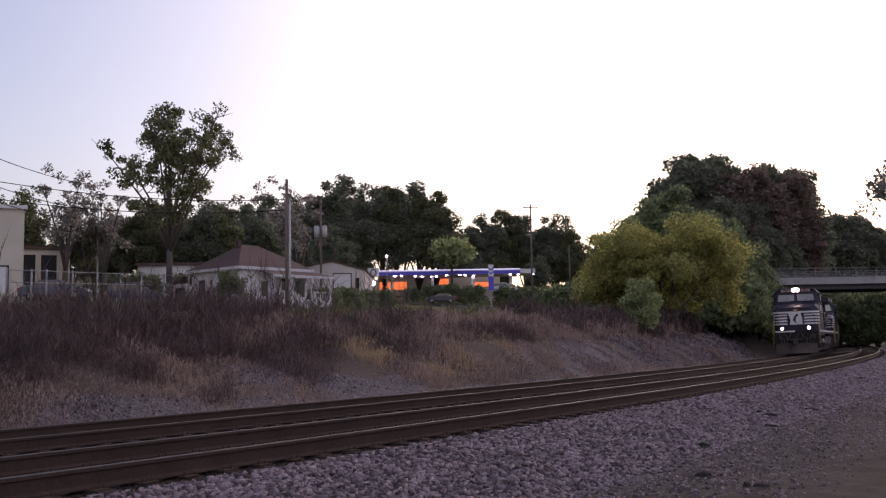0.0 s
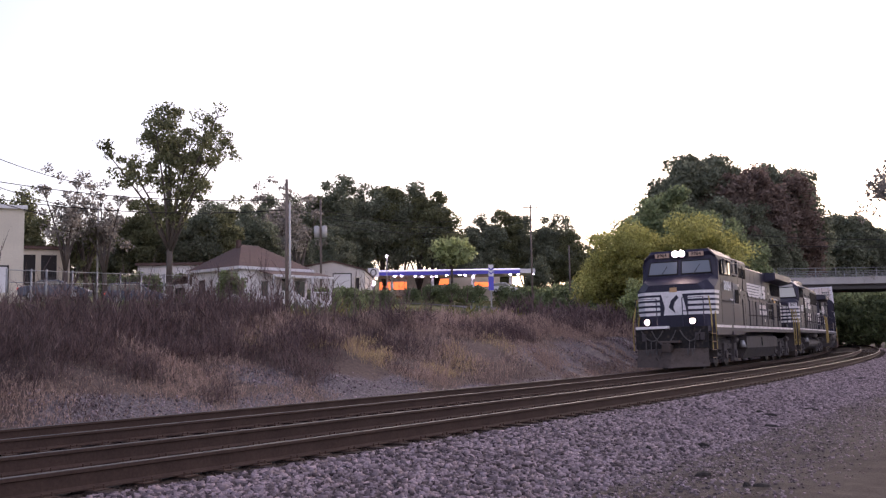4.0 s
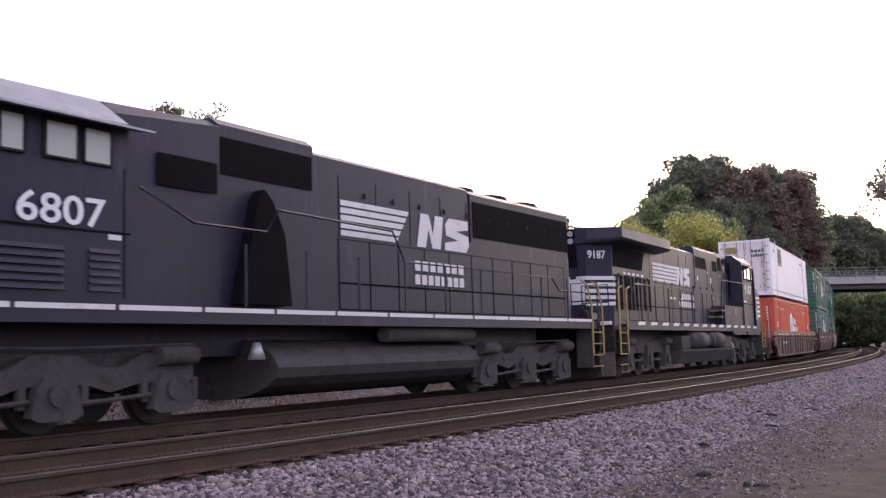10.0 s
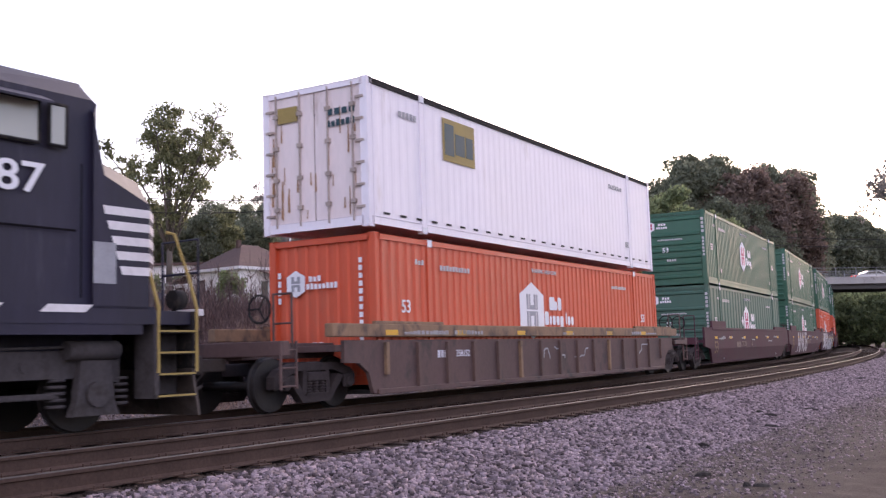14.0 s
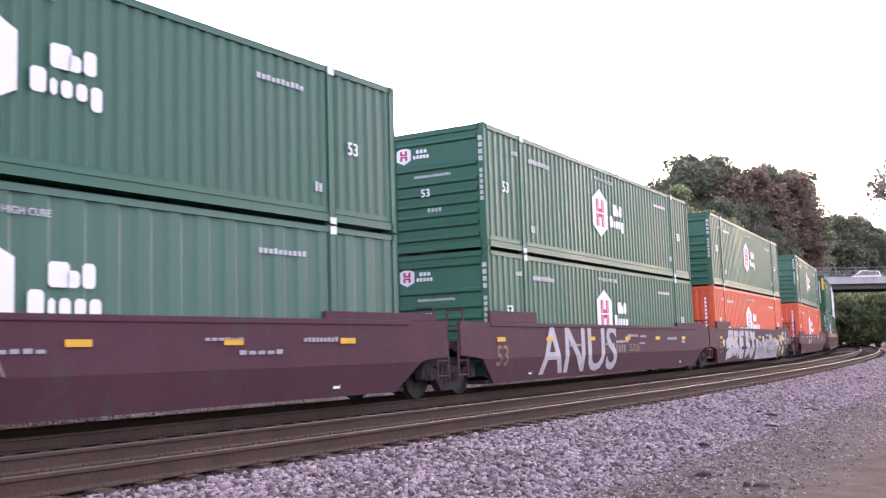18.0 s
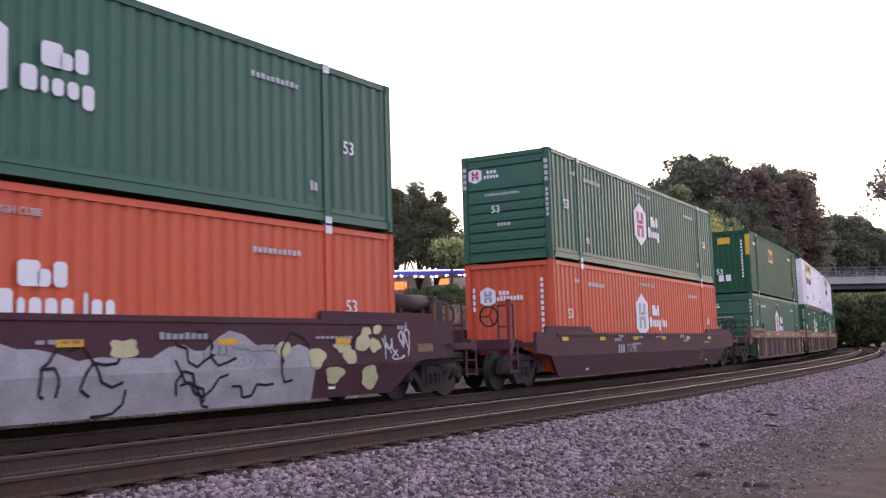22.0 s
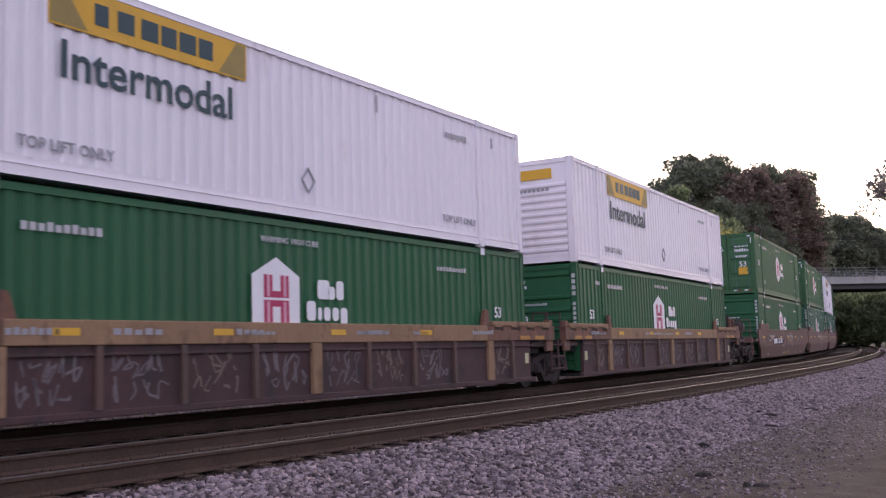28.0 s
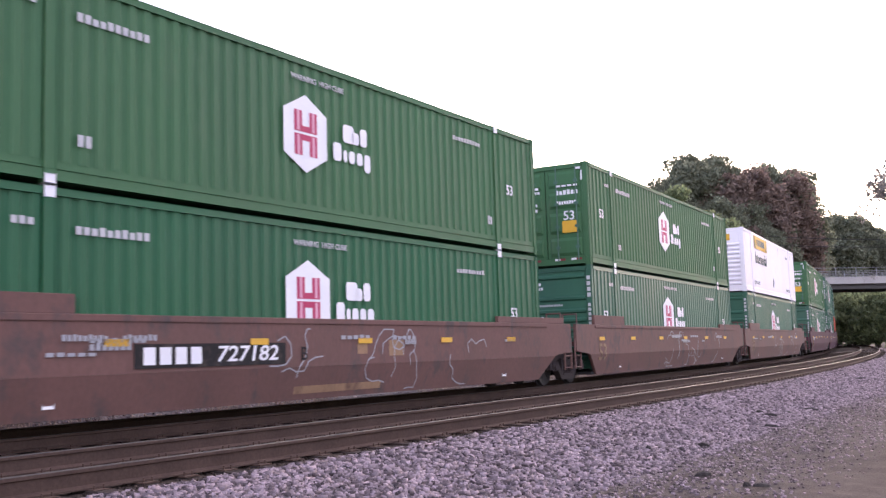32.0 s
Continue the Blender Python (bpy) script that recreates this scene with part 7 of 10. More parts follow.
            if digits == "8984":
                for tx, tz, tw, th, tm in ((9.04, 3.3, 0.18, 0.08, M_STRIPE), (9.5, 3.5, 0.14, 0.12, M_STRIPE), (10.02, 3.3, 0.18, 0.08, M_STRIPE), (11.05, 3.3, 0.16, 0.07, M_GREYDEC), (8.38, 2.37, 0.2, 0.3, M_YEL), (15.9, 2.02, 0.2, 0.12, M_STRIPE), (15.2, 2.1, 0.1, 0.1, M_GREYDEC), (17.25, 3.42, 0.2, 0.1, M_STRIPE)):
                    slab("small_label", [(X + tx - tw / 2, q * (hw + 0.024), tz - th / 2), (X + tx + tw / 2, q * (hw + 0.024), tz - th / 2), (X + tx + tw / 2, q * (hw + 0.024), tz + th / 2), (X + tx - tw / 2, q * (hw + 0.024), tz + th / 2)], (0, q, 0), tm, c, "", 0.004)
            else:
                for tx in (14.9, 14.45, 13.5, 10.2, 9.6):
                    slab("small_label", [(X + tx - 0.12, q * (hw + 0.024), 2.54), (X + tx + 0.12, q * (hw + 0.024), 2.54), (X + tx + 0.12, q * (hw + 0.024), 2.62), (X + tx - 0.12, q * (hw + 0.024), 2.62)], (0, q, 0), M_STRIPE, c, "", 0.004)
            # intake box and faded cover on the bay
            if digits == "8984":
                bm = bmesh.new()
                for za, zb in ((3.76, 3.83), (4.38, 4.44)):
                    box(bm, X + 5.7, X + 7.3, min(q * 1.26, q * 1.44), max(q * 1.26, q * 1.44), za, zb)
                for xa in (5.7, 7.24):
                    box(bm, X + xa, X + xa + 0.06, min(q * 1.26, q * 1.44), max(q * 1.26, q * 1.44), 3.83, 4.38)
                intake = part("intake_box", bm, M_BLACK, c)
                slab("intake_grille", [(X + 5.74, q * 1.305, 3.8), (X + 7.26, q * 1.305, 3.8), (X + 7.26, q * 1.305, 4.4), (X + 5.74, q * 1.305, 4.4)], (0, q, 0), M_SCREEN, intake, "", 0.02)
                for k in range(6):
                    bm = bmesh.new()
                    prism(bm, [(q * 1.34, 3.86 + k * 0.085), (q * 1.42, 3.84 + k * 0.085), (q * 1.42, 3.855 + k * 0.085), (q * 1.34, 3.875 + k * 0.085)], X + 5.76, X + 7.24, "x")
                    part("intake_slat", bm, M_BLACK, intake)
                for xa in (6.28, 6.48, 7.2):
                    bm = bmesh.new()
                    box(bm, X + xa, X + xa + 0.06, min(q * 1.43, q * 1.46), max(q * 1.43, q * 1.46), 3.86, 4.36)
                    part("upright", bm, M_CREAMPOST, intake)
            else:
                for xa, xb, za, zb in ((7.1, 7.7, 3.94, 4.5), (6.42, 6.9, 4.28, 4.5), (6.08, 6.3, 3.94, 4.5)):
                    slab("intake_grille", [(X + xa, q * (hw + 0.021), za), (X + xb, q * (hw + 0.021), za), (X + xb, q * (hw + 0.021), zb), (X + xa, q * (hw + 0.021), zb)], (0, q, 0), M_SCREEN, c, "", 0.01)
                for tx, tz, tw, th, tm in ((6.67, 4.12, 0.2, 0.13, M_STRIPE), (6.67, 3.98, 0.18, 0.1, M_YEL), (9.04, 3.46, 0.14, 0.22, M_STRIPE), (11.12, 3.46, 0.14, 0.16, M_STRIPE), (9.5, 3.76, 0.2, 0.07, M_GREYDEC), (7.43, 3.72, 0.16, 0.06, M_STRIPE), (8.94, 2.75, 0.16, 0.1, M_STRIPE)):
                    slab("small_label", [(X + tx - tw / 2, q * (hw + 0.036), tz - th / 2), (X + tx + tw / 2, q * (hw + 0.036), tz - th / 2), (X + tx + tw / 2, q * (hw + 0.036), tz + th / 2), (X + tx - tw / 2, q * (hw + 0.036), tz + th / 2)], (0, q, 0), tm, c, "", 0.004)
                for xa in (6.8, 8.12):
                    for k in range(5):
                        bm = bmesh.new()
                        prism(bm, [(q * 1.48, 2.1 + k * 0.05), (q * 1.5, 2.105 + k * 0.05), (q * 1.48, 2.135 + k * 0.05)], X + xa, X + xa + 0.46, "x")
                        part("louvre_slat", bm, M_GREYFADE, c)
                bm = bmesh.new()
                box(bm, X + 9.25, X + 9.75, min(q * 1.0, q * 1.48), max(q * 1.0, q * 1.48), 1.95, 2.02, 0.01)
                box(bm, X + 8.97, X + 9.5, min(q * 1.0, q * 1.48), max(q * 1.0, q * 1.48), 2.2, 2.27, 0.01)
                part("walkway_step", bm, M_OCHRE, c, "worn yellow walkway step")
            if digits == "8984":
                bm = bmesh.new()
                box(bm, X + 4.0, X + 4.2, min(q * 1.53, q * 1.6), max(q * 1.53, q * 1.6), 3.72, 4.28, 0.02)
                part("wind_deflector", bm, M_CREAMPOST, cab, "cream window wind deflector")
            if digits == "8984":
                slab("faded_cover", [(X + 6.15, q * 1.302, 2.58), (X + 7.72, q * 1.302, 2.58), (X + 7.72, q * 1.302, 3.46), (X + 6.15, q * 1.302, 3.46)], (0, q, 0), M_BARE, c, "scuffed grey paint patch", 0.02)
                slab("cooling_grille", [(X + 6.95, q * 1.325, 2.62), (X + 7.68, q * 1.325, 2.62), (X + 7.68, q * 1.325, 3.2), (X + 6.95, q * 1.325, 3.2)], (0, q, 0), M_SCREEN, c, "", 0.02)
            else:
                slab("cab_recess", [(X + 5.61, q * 1.0, 2.5), (X + 5.95, q * 1.0, 2.5), (X + 5.95, q * 1.0, 4.35), (X + 5.61, q * 1.0, 4.35)], (0, q, 0), M_SCREEN, c)
                slab("air_intake", [(X + 7.9, q * (hw + 0.024), 3.86), (X + 8.6, q * (hw + 0.024), 3.86), (X + 8.6, q * (hw + 0.024), 4.28), (X + 7.9, q * (hw + 0.024), 4.28)], (0, q, 0), M_SCREEN, c)
        else:
            for x0, x1 in ((3.3, 4.5), (4.75, 5.4)):
                for k in range(6):
                    bm = bmesh.new()
                    prism(bm, [(q * 1.52, 1.82 + k * 0.1), (q * 1.545, 1.83 + k * 0.1), (q * 1.52, 1.89 + k * 0.1)], X + x0 + 0.1, X + x1 - 0.05, "x")
                    part("louvre_slat", bm, M_BLACK, cab)
    # handrails
    for q in (-1, 1):
        y = q * 1.46
        top = 2.8 if kind == "a" else 2.66
        xs = [7.9 + 1.5 * k for k in range(9)]
        for x in xs:
            bm = bmesh.new()
            rod(bm, (X + x, y, 1.62), (X + x, y, top), 0.022, n=6)
            part("stanchion", bm, M_BLACK, c)
        bm = bmesh.new()
        pipe(bm, [(X + 5.3, q * 1.53, 3.48), (X + 7.0, y, 3.46), (X + 9.0, y, 3.44), (X + 9.12, y, 3.4), (X + 9.32, y, 2.9), (X + 9.45, y, top), (X + 20.5, y, top), (X + 20.9, y, top - 0.35)] if digits == "9187" else [(X + 5.6, q * 1.5, 4.2), (X + 6.6, q * 1.5, 4.24), (X + 7.95, q * 1.5, 4.24), (X + 8.02, q * 1.5, 4.1), (X + 8.02, y, 3.3), (X + 8.1, y, 3.2), (X + 9.0, y, 3.16), (X + 9.1, y, 3.05), (X + 9.15, y, 2.85), (X + 9.3, y, top), (X + 20.5, y, top), (X + 20.9, y, top - 0.35)] if kind == "a" else [(X + 5.9, q * 1.3, 3.34), (X + 6.8, y, 2.9), (X + 8.4, y, 2.9), (X + 8.7, y, 3.28), (X + 12.0, y, 3.22), (X + 12.4, y, top), (X + 19.0, y, top), (X + 19.4, y, top - 0.3), (X + 20.9, y, top - 0.3)], 0.022)
        part("handrail", bm, M_BLACK, c)
    # ends: steps, yellow rails, plow, couplers
    for e, x0, d in (("front", 0.2, 1), ("rear", RE, -1)):
        xx = lambda v: X + x0 + d * v
        for q in (-1, 1):
            bm = bmesh.new()
            a, b = sorted((xx(1.82), xx(1.9)))
            box(bm, a, b, q * 1.5 - 0.02, q * 1.5 + 0.02, 0.45, 1.5)
            a, b = sorted((xx(1.12), xx(1.85)))
            box(bm, a, b, q * 1.05 - 0.02, q * 1.05 + 0.02, 0.4, 1.5)
            a, b = sorted((xx(1.82), xx(1.87)))
            box(bm, a, b, min(q * 1.05, q * 1.5), max(q * 1.05, q * 1.5), 0.4, 1.5)
            well = part("step_well", bm, M_GRIME, c)
            for k in range(4):
                bm = bmesh.new()
                a, b = sorted((xx(1.14), xx(1.82)))
                box(bm, a, b, min(q * 1.06, q * 1.5), max(q * 1.06, q * 1.5), 0.4 + k * 0.3, 0.44 + k * 0.3)
                st = part("step", bm, M_BLACKST, well)
                bm = bmesh.new()
                box(bm, a, b, q * 1.505 - 0.006, q * 1.505 + 0.006, 0.415 + k * 0.3, 0.442 + k * 0.3)
                part("step_edge", bm, M_OCHRE if digits == "8984" else M_HAND, well, "yellow step edge")
            for v in (1.14, 1.84):
                bm = bmesh.new()
                pipe(bm, [(xx(v), q * 1.53, 0.75), (xx(v), q * 1.53, 1.65), (xx(v + 0.12), q * 1.5, 2.1), (xx(v + 0.3), q * 1.4, 2.72), (xx(v + 0.42), q * 1.36, 2.74)] if e == "front" else [(xx(v), q * 1.53, 0.75), (xx(v), q * 1.53, 2.0), (xx(v + 0.15), q * 1.48, 2.6), (xx(v + 0.5), q * 1.46, 2.68)], 0.026)
                part("grab_rail", bm, M_HAND, c, "yellow grab rail")
            bm = bmesh.new()
            rod(bm, (xx(0.85), q * 0.9, 1.55), (xx(0.98), q * 0.9, 1.55), 0.02, n=6)
            pipe(bm, [(xx(0.9), q * 1.3, 1.62), (xx(0.9), q * 1.3, 2.7), (xx(0.9), q * 0.5, 2.7), (xx(0.9), q * 0.5, 1.62)], 0.022)
            rod(bm, (xx(0.9), q * 0.5, 2.2), (xx(0.9), q * 1.3, 2.2), 0.02, n=6)
            part("end_rail", bm, M_BLACK, c)
        bm = bmesh.new()
        loft(bm, [[(xx(0.95), -1.4, 0.12), (xx(0.62), 0.0, 0.1), (xx(0.95), 1.4, 0.12), (xx(1.0), 1.4, 0.12), (xx(0.7), 0.0, 0.1), (xx(1.0), -1.4, 0.12)],
                  [(xx(1.05), -1.35, 0.85), (xx(0.95), 0.0, 0.8), (xx(1.05), 1.35, 0.85), (xx(1.1), 1.35, 0.85), (xx(1.0), 0.0, 0.8), (xx(1.1), -1.35, 0.85)]])
        part("plow", bm, M_PLOW, c, "dusty steel snowplow")
        bm = bmesh.new()
        a, b = sorted((xx(0.98), xx(1.1)))
        box(bm, a, b, -1.4, 1.4, 0.8, 1.62, 0.02)
        part("end_plate", bm, M_BLACKST, c)
        bm = bmesh.new()
        a, b = sorted((xx(0.84), xx(0.99)))
        box(bm, a, b, 0.05, 1.35, 1.56, 1.66, 0.01)
        part("end_stripe", bm, M_STRIPE, c, "white stripe along the end sill")
        coupler(c, xx(0.9), -d)
        for ya, yb, dz in ((-0.35, -1.15, 0.42), (0.3, 1.15, 0.4), (-0.2, 0.75, 0.55)):
            bm = bmesh.new()
            pipe(bm, [(xx(0.93), ya + (yb - ya) * k / 8, 1.5 - dz * 4 * (k / 8) * (1 - k / 8)) for k in range(9)], 0.026)
            part("jumper_cable", bm, M_HOSE, c, "grey drooping jumper cable")
        for ya in (-1.2, -1.0, 1.05):
            bm = bmesh.new()
            box(bm, min(xx(0.86), xx(0.98)), max(xx(0.86), xx(0.98)), ya - 0.08, ya + 0.08, 1.1, 1.38, 0.02)
            part("valve_box", bm, M_GRIME, c)
        bm = bmesh.new()
        box(bm, min(xx(0.55), xx(0.98)), max(xx(0.55), xx(0.98)), -0.4, 0.4, 1.02, 1.1, 0.015)
        part("coupler_shelf", bm, M_PLOW, c)
        for y in (-0.9, -0.7, 0.6, 0.8, 1.0):
            bm = bmesh.new()
            pipe(bm, [(xx(0.98), y, 1.1), (xx(0.85), y * 0.97, 0.75), (xx(0.8), y * 0.92, 0.55), (xx(0.9), y * 0.85, 0.8)], 0.022)
            part("air_hose", bm, M_HOSE, c)
        for q in (-1, 1):
            bm = bmesh.new()
            yy = q * 0.88
            rod(bm, (xx(1.05), yy, 1.82), (xx(0.85), yy, 1.82), 0.14, n=14)
            box(bm, xx(0.95) - 0.06, xx(0.95) + 0.06, yy - 0.05, yy + 0.05, 1.6, 1.72)
            dl = part("ditch_light", bm, M_BLACKST, c)
            bm = bmesh.new()
            rod(bm, (xx(0.852), yy, 1.82), (xx(0.838), yy, 1.82), 0.1, n=14)
            part("lens", bm, M_LAMP if digits == "8984" and e == "front" else M_GREYDEC, dl)
    # lamps and boards on the cab front
    bx, bz = (3.03, 4.5) if kind == "a" else (2.1, 3.0)
    if kind == "a":
        bm = bmesh.new()
        box(bm, X + bx - 0.1, X + bx + 0.1, -0.3, 0.3, 4.38, 4.66, 0.03)
        hl = part("headlight", bm, M_BLACK, c)
        for y in (-0.13, 0.13):
            bm = bmesh.new()
            rod(bm, (X + bx - 0.1, y, 4.52), (X + bx - 0.115, y, 4.52), 0.125, n=16)
            part("lens", bm, M_LAMP if digits == "8984" else M_GREYDEC, hl)
        for y0, y1 in ((0.4, 0.98), (-0.98, -0.4)):
            bm = bmesh.new()
            box(bm, X + bx - 0.03, X + bx + 0.03, y0, y1, 4.4, 4.58, 0.01)
            nb = part("number_board", bm, M_BOARD, c, "lit number board")
            part("board_number", text_bm(digits, 0.2, pose(X + bx - 0.035, (y0 + y1) / 2, 4.49, 0, 0, -90)), M_BLACKST, nb)
    else:
        for y in (0.95, -0.95):
            m = pose(X + 1.96, y * 1.28, 3.0, 0, 0, -90 + (38 if y < 0 else -38))
            bm = bmesh.new()
            vs = box(bm, -0.3, 0.3, -0.03, 0.0, -0.11, 0.11, 0.02)
            bmesh.ops.transform(bm, matrix=m, verts=bm.verts)
            nb = part("number_board", bm, M_STRIPE, c, "pale number board")
            part("board_number", text_bm(digits, 0.2, m @ pose(0, -0.034, 0)), M_BLACKST, nb)
        for z in (3.04, 2.84):
            bm = bmesh.new()
            rod(bm, (X + 1.76, 0.15, z), (X + 1.71, 0.15, z), 0.085, n=14)
            part("headlight", bm, M_GREYDEC, c)
    slab("nose_plate", [(X + fx - 0.0, -0.14, z0 + 1.06 - (0 if kind == "a" else 0.02)), (X + fx, 0.14, z0 + 1.06 - (0 if kind == "a" else 0.02)), (X + fx + 0.004, 0.14, z0 + 0.88), (X + fx + 0.004, -0.14, z0 + 0.88)], (-1, 0, 0), M_AMBER, cab, "small amber square plate", 0.012)
    # long hood end: number and stripes
    ex = 21.3 if kind == "a" else 21.25
    if kind == "a":
        for k in range(5):
            za = 2.16 + k * 0.19
            for q in (-1, 1):
                bm = bmesh.new()
                v = [(X + 21.856, q * (0.1 if k == 4 else 0.38), za), (X + 21.856, q * 0.43, za), (X + 21.055, q * 0.984, za), (X + 20.95 - 0.04 * k, q * 0.984, za)]
                lo = [bm.verts.new(p) for p in v]
                hi = [bm.verts.new((p[0] - (0.04 if i == 3 else 0), p[1], za + 0.11)) for i, p in enumerate(v)]
                for i in range(3):
                    bm.faces.new((lo[i], lo[i + 1], hi[i + 1], hi[i]))
                bmesh.ops.recalc_face_normals(bm, faces=bm.faces)
                part("hood_stripe", bm, M_STRIPE, c, "white painted hood stripe")
        slab("lamp_recess", [(X + 21.86, -0.16, 3.3), (X + 21.86, 0.16, 3.3), (X + 21.925, 0.14, 4.44), (X + 21.925, -0.14, 4.44)], (1, 0, 0), M_SCREEN, c, "", 0.012)
        slab("hood_emblem", [(X + 21.856, -0.36, 2.2), (X + 21.856, 0.36, 2.2), (X + 21.856, 0.36, 2.95), (X + 21.856, -0.36, 2.95)], (1, 0, 0), M_STRIPE, c, "white block emblem on the hood end", 0.006)
        for q in (-1, 1):
            m = pose(X + 21.544, q * 0.659, 3.66, 0, 0, 34 if q < 0 else 146)
            part("hood_number", text_bm(digits, 0.33, m), M_DECAL, c)
            bm = bmesh.new()
            zl = 4.08 if q < 0 else 4.3
            rod(bm, (X + 21.88, 0.0, zl), (X + 21.97, 0.0, zl), 0.085, n=12)
            part("rear_lamp", bm, M_GREYDEC, c)
    # fuel tank
    bm = bmesh.new()
    if kind == "a":
        prism(bm, [(-1.5, 1.22), (-1.5, 0.72), (-1.25, 0.28), (1.25, 0.28), (1.5, 0.72), (1.5, 1.22)] if digits != "9187" else [(-1.5, 0.78), (-1.5, 0.7), (-1.25, 0.28), (1.25, 0.28), (1.5, 0.7), (1.5, 0.78)], X + 8.05, X + 15.6, "x")
        if digits == "9187":
            box(bm, X + 14.5, X + 15.6, -1.48, 1.48, 0.79, 1.24, 0.03)
            box(bm, X + 8.05, X + 9.6, -1.48, 1.48, 0.79, 1.24, 0.03)
            box(bm, X + 9.6, X + 14.5, -1.0, 1.0, 0.79, 1.24)
        tank = part("fuel_tank", bm, M_GRIME, c, "dusty black fuel tank")
        if digits == "9187":
            for a, b in ((9.75, 11.85), (12.25, 14.35)):
                bm = bmesh.new()
                cap = [(a, 0.16), (a + 0.1, 0.27), (a + 0.25, 0.3), (b - 0.25, 0.3), (b - 0.1, 0.27), (b, 0.16)]
                for (xa, ra), (xb, rb) in zip(cap[:-1], cap[1:]):
                    rod(bm, (X + xa, near * 1.4, 1.08), (X + xb, near * 1.4, 1.08), ra, rb, 20)
                part("air_reservoir", bm, M_GRIME, c)
        else:
            bm = bmesh.new()
            box(bm, X + 11.6, X + 11.8, -1.53, -1.49, 0.8, 1.18)
            part("sight_gauge", bm, M_BLACKST, tank)
        bm = bmesh.new()
        rod(bm, (X + 7.85, near * 1.35, 1.05), (X + 7.85, near * 1.35, 0.75), 0.07, 0.17, 12)
        part("bell", bm, M_GALV_E, c)
    else:
        pts = [(1.4 * math.cos(a), 0.74 + 0.52 * math.sin(a)) for a in [2 * math.pi * k / 20 for k in range(20)]]
        prism(bm, pts, X + 8.7, X + 15.3, "x")
        part("fuel_tank", bm, M_GRIME, c, "dusty rounded fuel tank")
        for q in (-1, 1):
            bm = bmesh.new()
            rod(bm, (X + 11.9, q * 1.25, 1.28), (X + 15.2, q * 1.25, 1.28), 0.15, n=14)
            part("air_reservoir", bm, M_GRIME, c)
        bm = bmesh.new()
        rod(bm, (X + 8.3, near * 1.3, 1.15), (X + 8.3, near * 1.3, 0.88), 0.06, 0.15, 12)
        part("bell", bm, M_GALV_E, c)
    if kind == "a":
        six_wheel_truck(c, X + 4.85, (-2.0, 0.0, 2.0), near, "a", 0)
        six_wheel_truck(c, X + 18.55, (-2.0, 0.0, 2.0), near, "a", 1)
    else:
        six_wheel_truck(c, X + 4.6, (-2.0, 0.0, 2.0), near, "b", 0)
        six_wheel_truck(c, X + 18.0, (-2.0, 0.0, 2.0), near, "b", 1)
    return c


M_GALV_E = mat("worn_bare_metal", (0.36, 0.36, 0.38), 0.5, metal=0.5, var=0.2, scale=2)
E1 = engine("a", "8984", -1, "black freight locomotive with white nose stripes and lit headlights")
E2 = engine("b", "6807", -1, "black freight locomotive with weathered cab and rooftop fans")
E3 = engine("a", "9187", 1, "black freight locomotive running long hood first")
E1.scale, E2.scale, E3.scale = (1, 1, 1.015), (1, 1, 1.025), (1, 1, 1.015)
MOVERS.append((E1, -75.4 + 11.15, 6.8, 0.0, 0))
MOVERS.append((E2, -53.1 + 10.9, 6.7, 0.0, 0))
MOVERS.append((E3, -29.9 + 11.15, 6.8, 0.0, 180))

# ---- trees ----
M_YWEED = mat("yellow_weed_leaves", (0.2, 0.17, 0.045), 0.85, var=0.35, scale=0.4, grain=6, gvar=0.2, bump=0, isle=0.4)


def leaf_mat(name, c):
    m = mat(name, c, 0.75, var=0.45, scale=0.35, grain=3, gvar=0.25, bump=0, isle=0.45, spec=0.25)
    N, L = m.node_tree.nodes, m.node_tree.links
    p = N["Principled BSDF"]
    tr = N.new("ShaderNodeBsdfTranslucent")
    L.new(p.inputs["Base Color"].links[0].from_socket, tr.inputs["Color"])
    mx = N.new("ShaderNodeMixShader")
    mx.inputs[0].default_value = 0.5
    L.new(p.outputs[0], mx.inputs[1])
    L.new(tr.outputs[0], mx.inputs[2])
    L.new(mx.outputs[0], N["Material Output"].inputs[0])
    return m


M_LEAF_DARK = leaf_mat("dark_green_leaves", (0.2, 0.215, 0.15))
M_LEAF_MID = leaf_mat("mid_green_leaves", (0.21, 0.25, 0.13))
M_LEAF_OLIVE = leaf_mat("olive_leaves", (0.18, 0.185, 0.1))
M_LEAF_YEL = leaf_mat("yellow_green_leaves", (0.39, 0.375, 0.13))
M_LEAF_BRIGHT = leaf_mat("light_green_leaves", (0.36, 0.4, 0.19))
M_LEAF_RUST = leaf_mat("russet_leaves", (0.23, 0.17, 0.14))
M_LEAF_PALE = leaf_mat("pale_pinkish_twigs", (0.3, 0.27, 0.24))


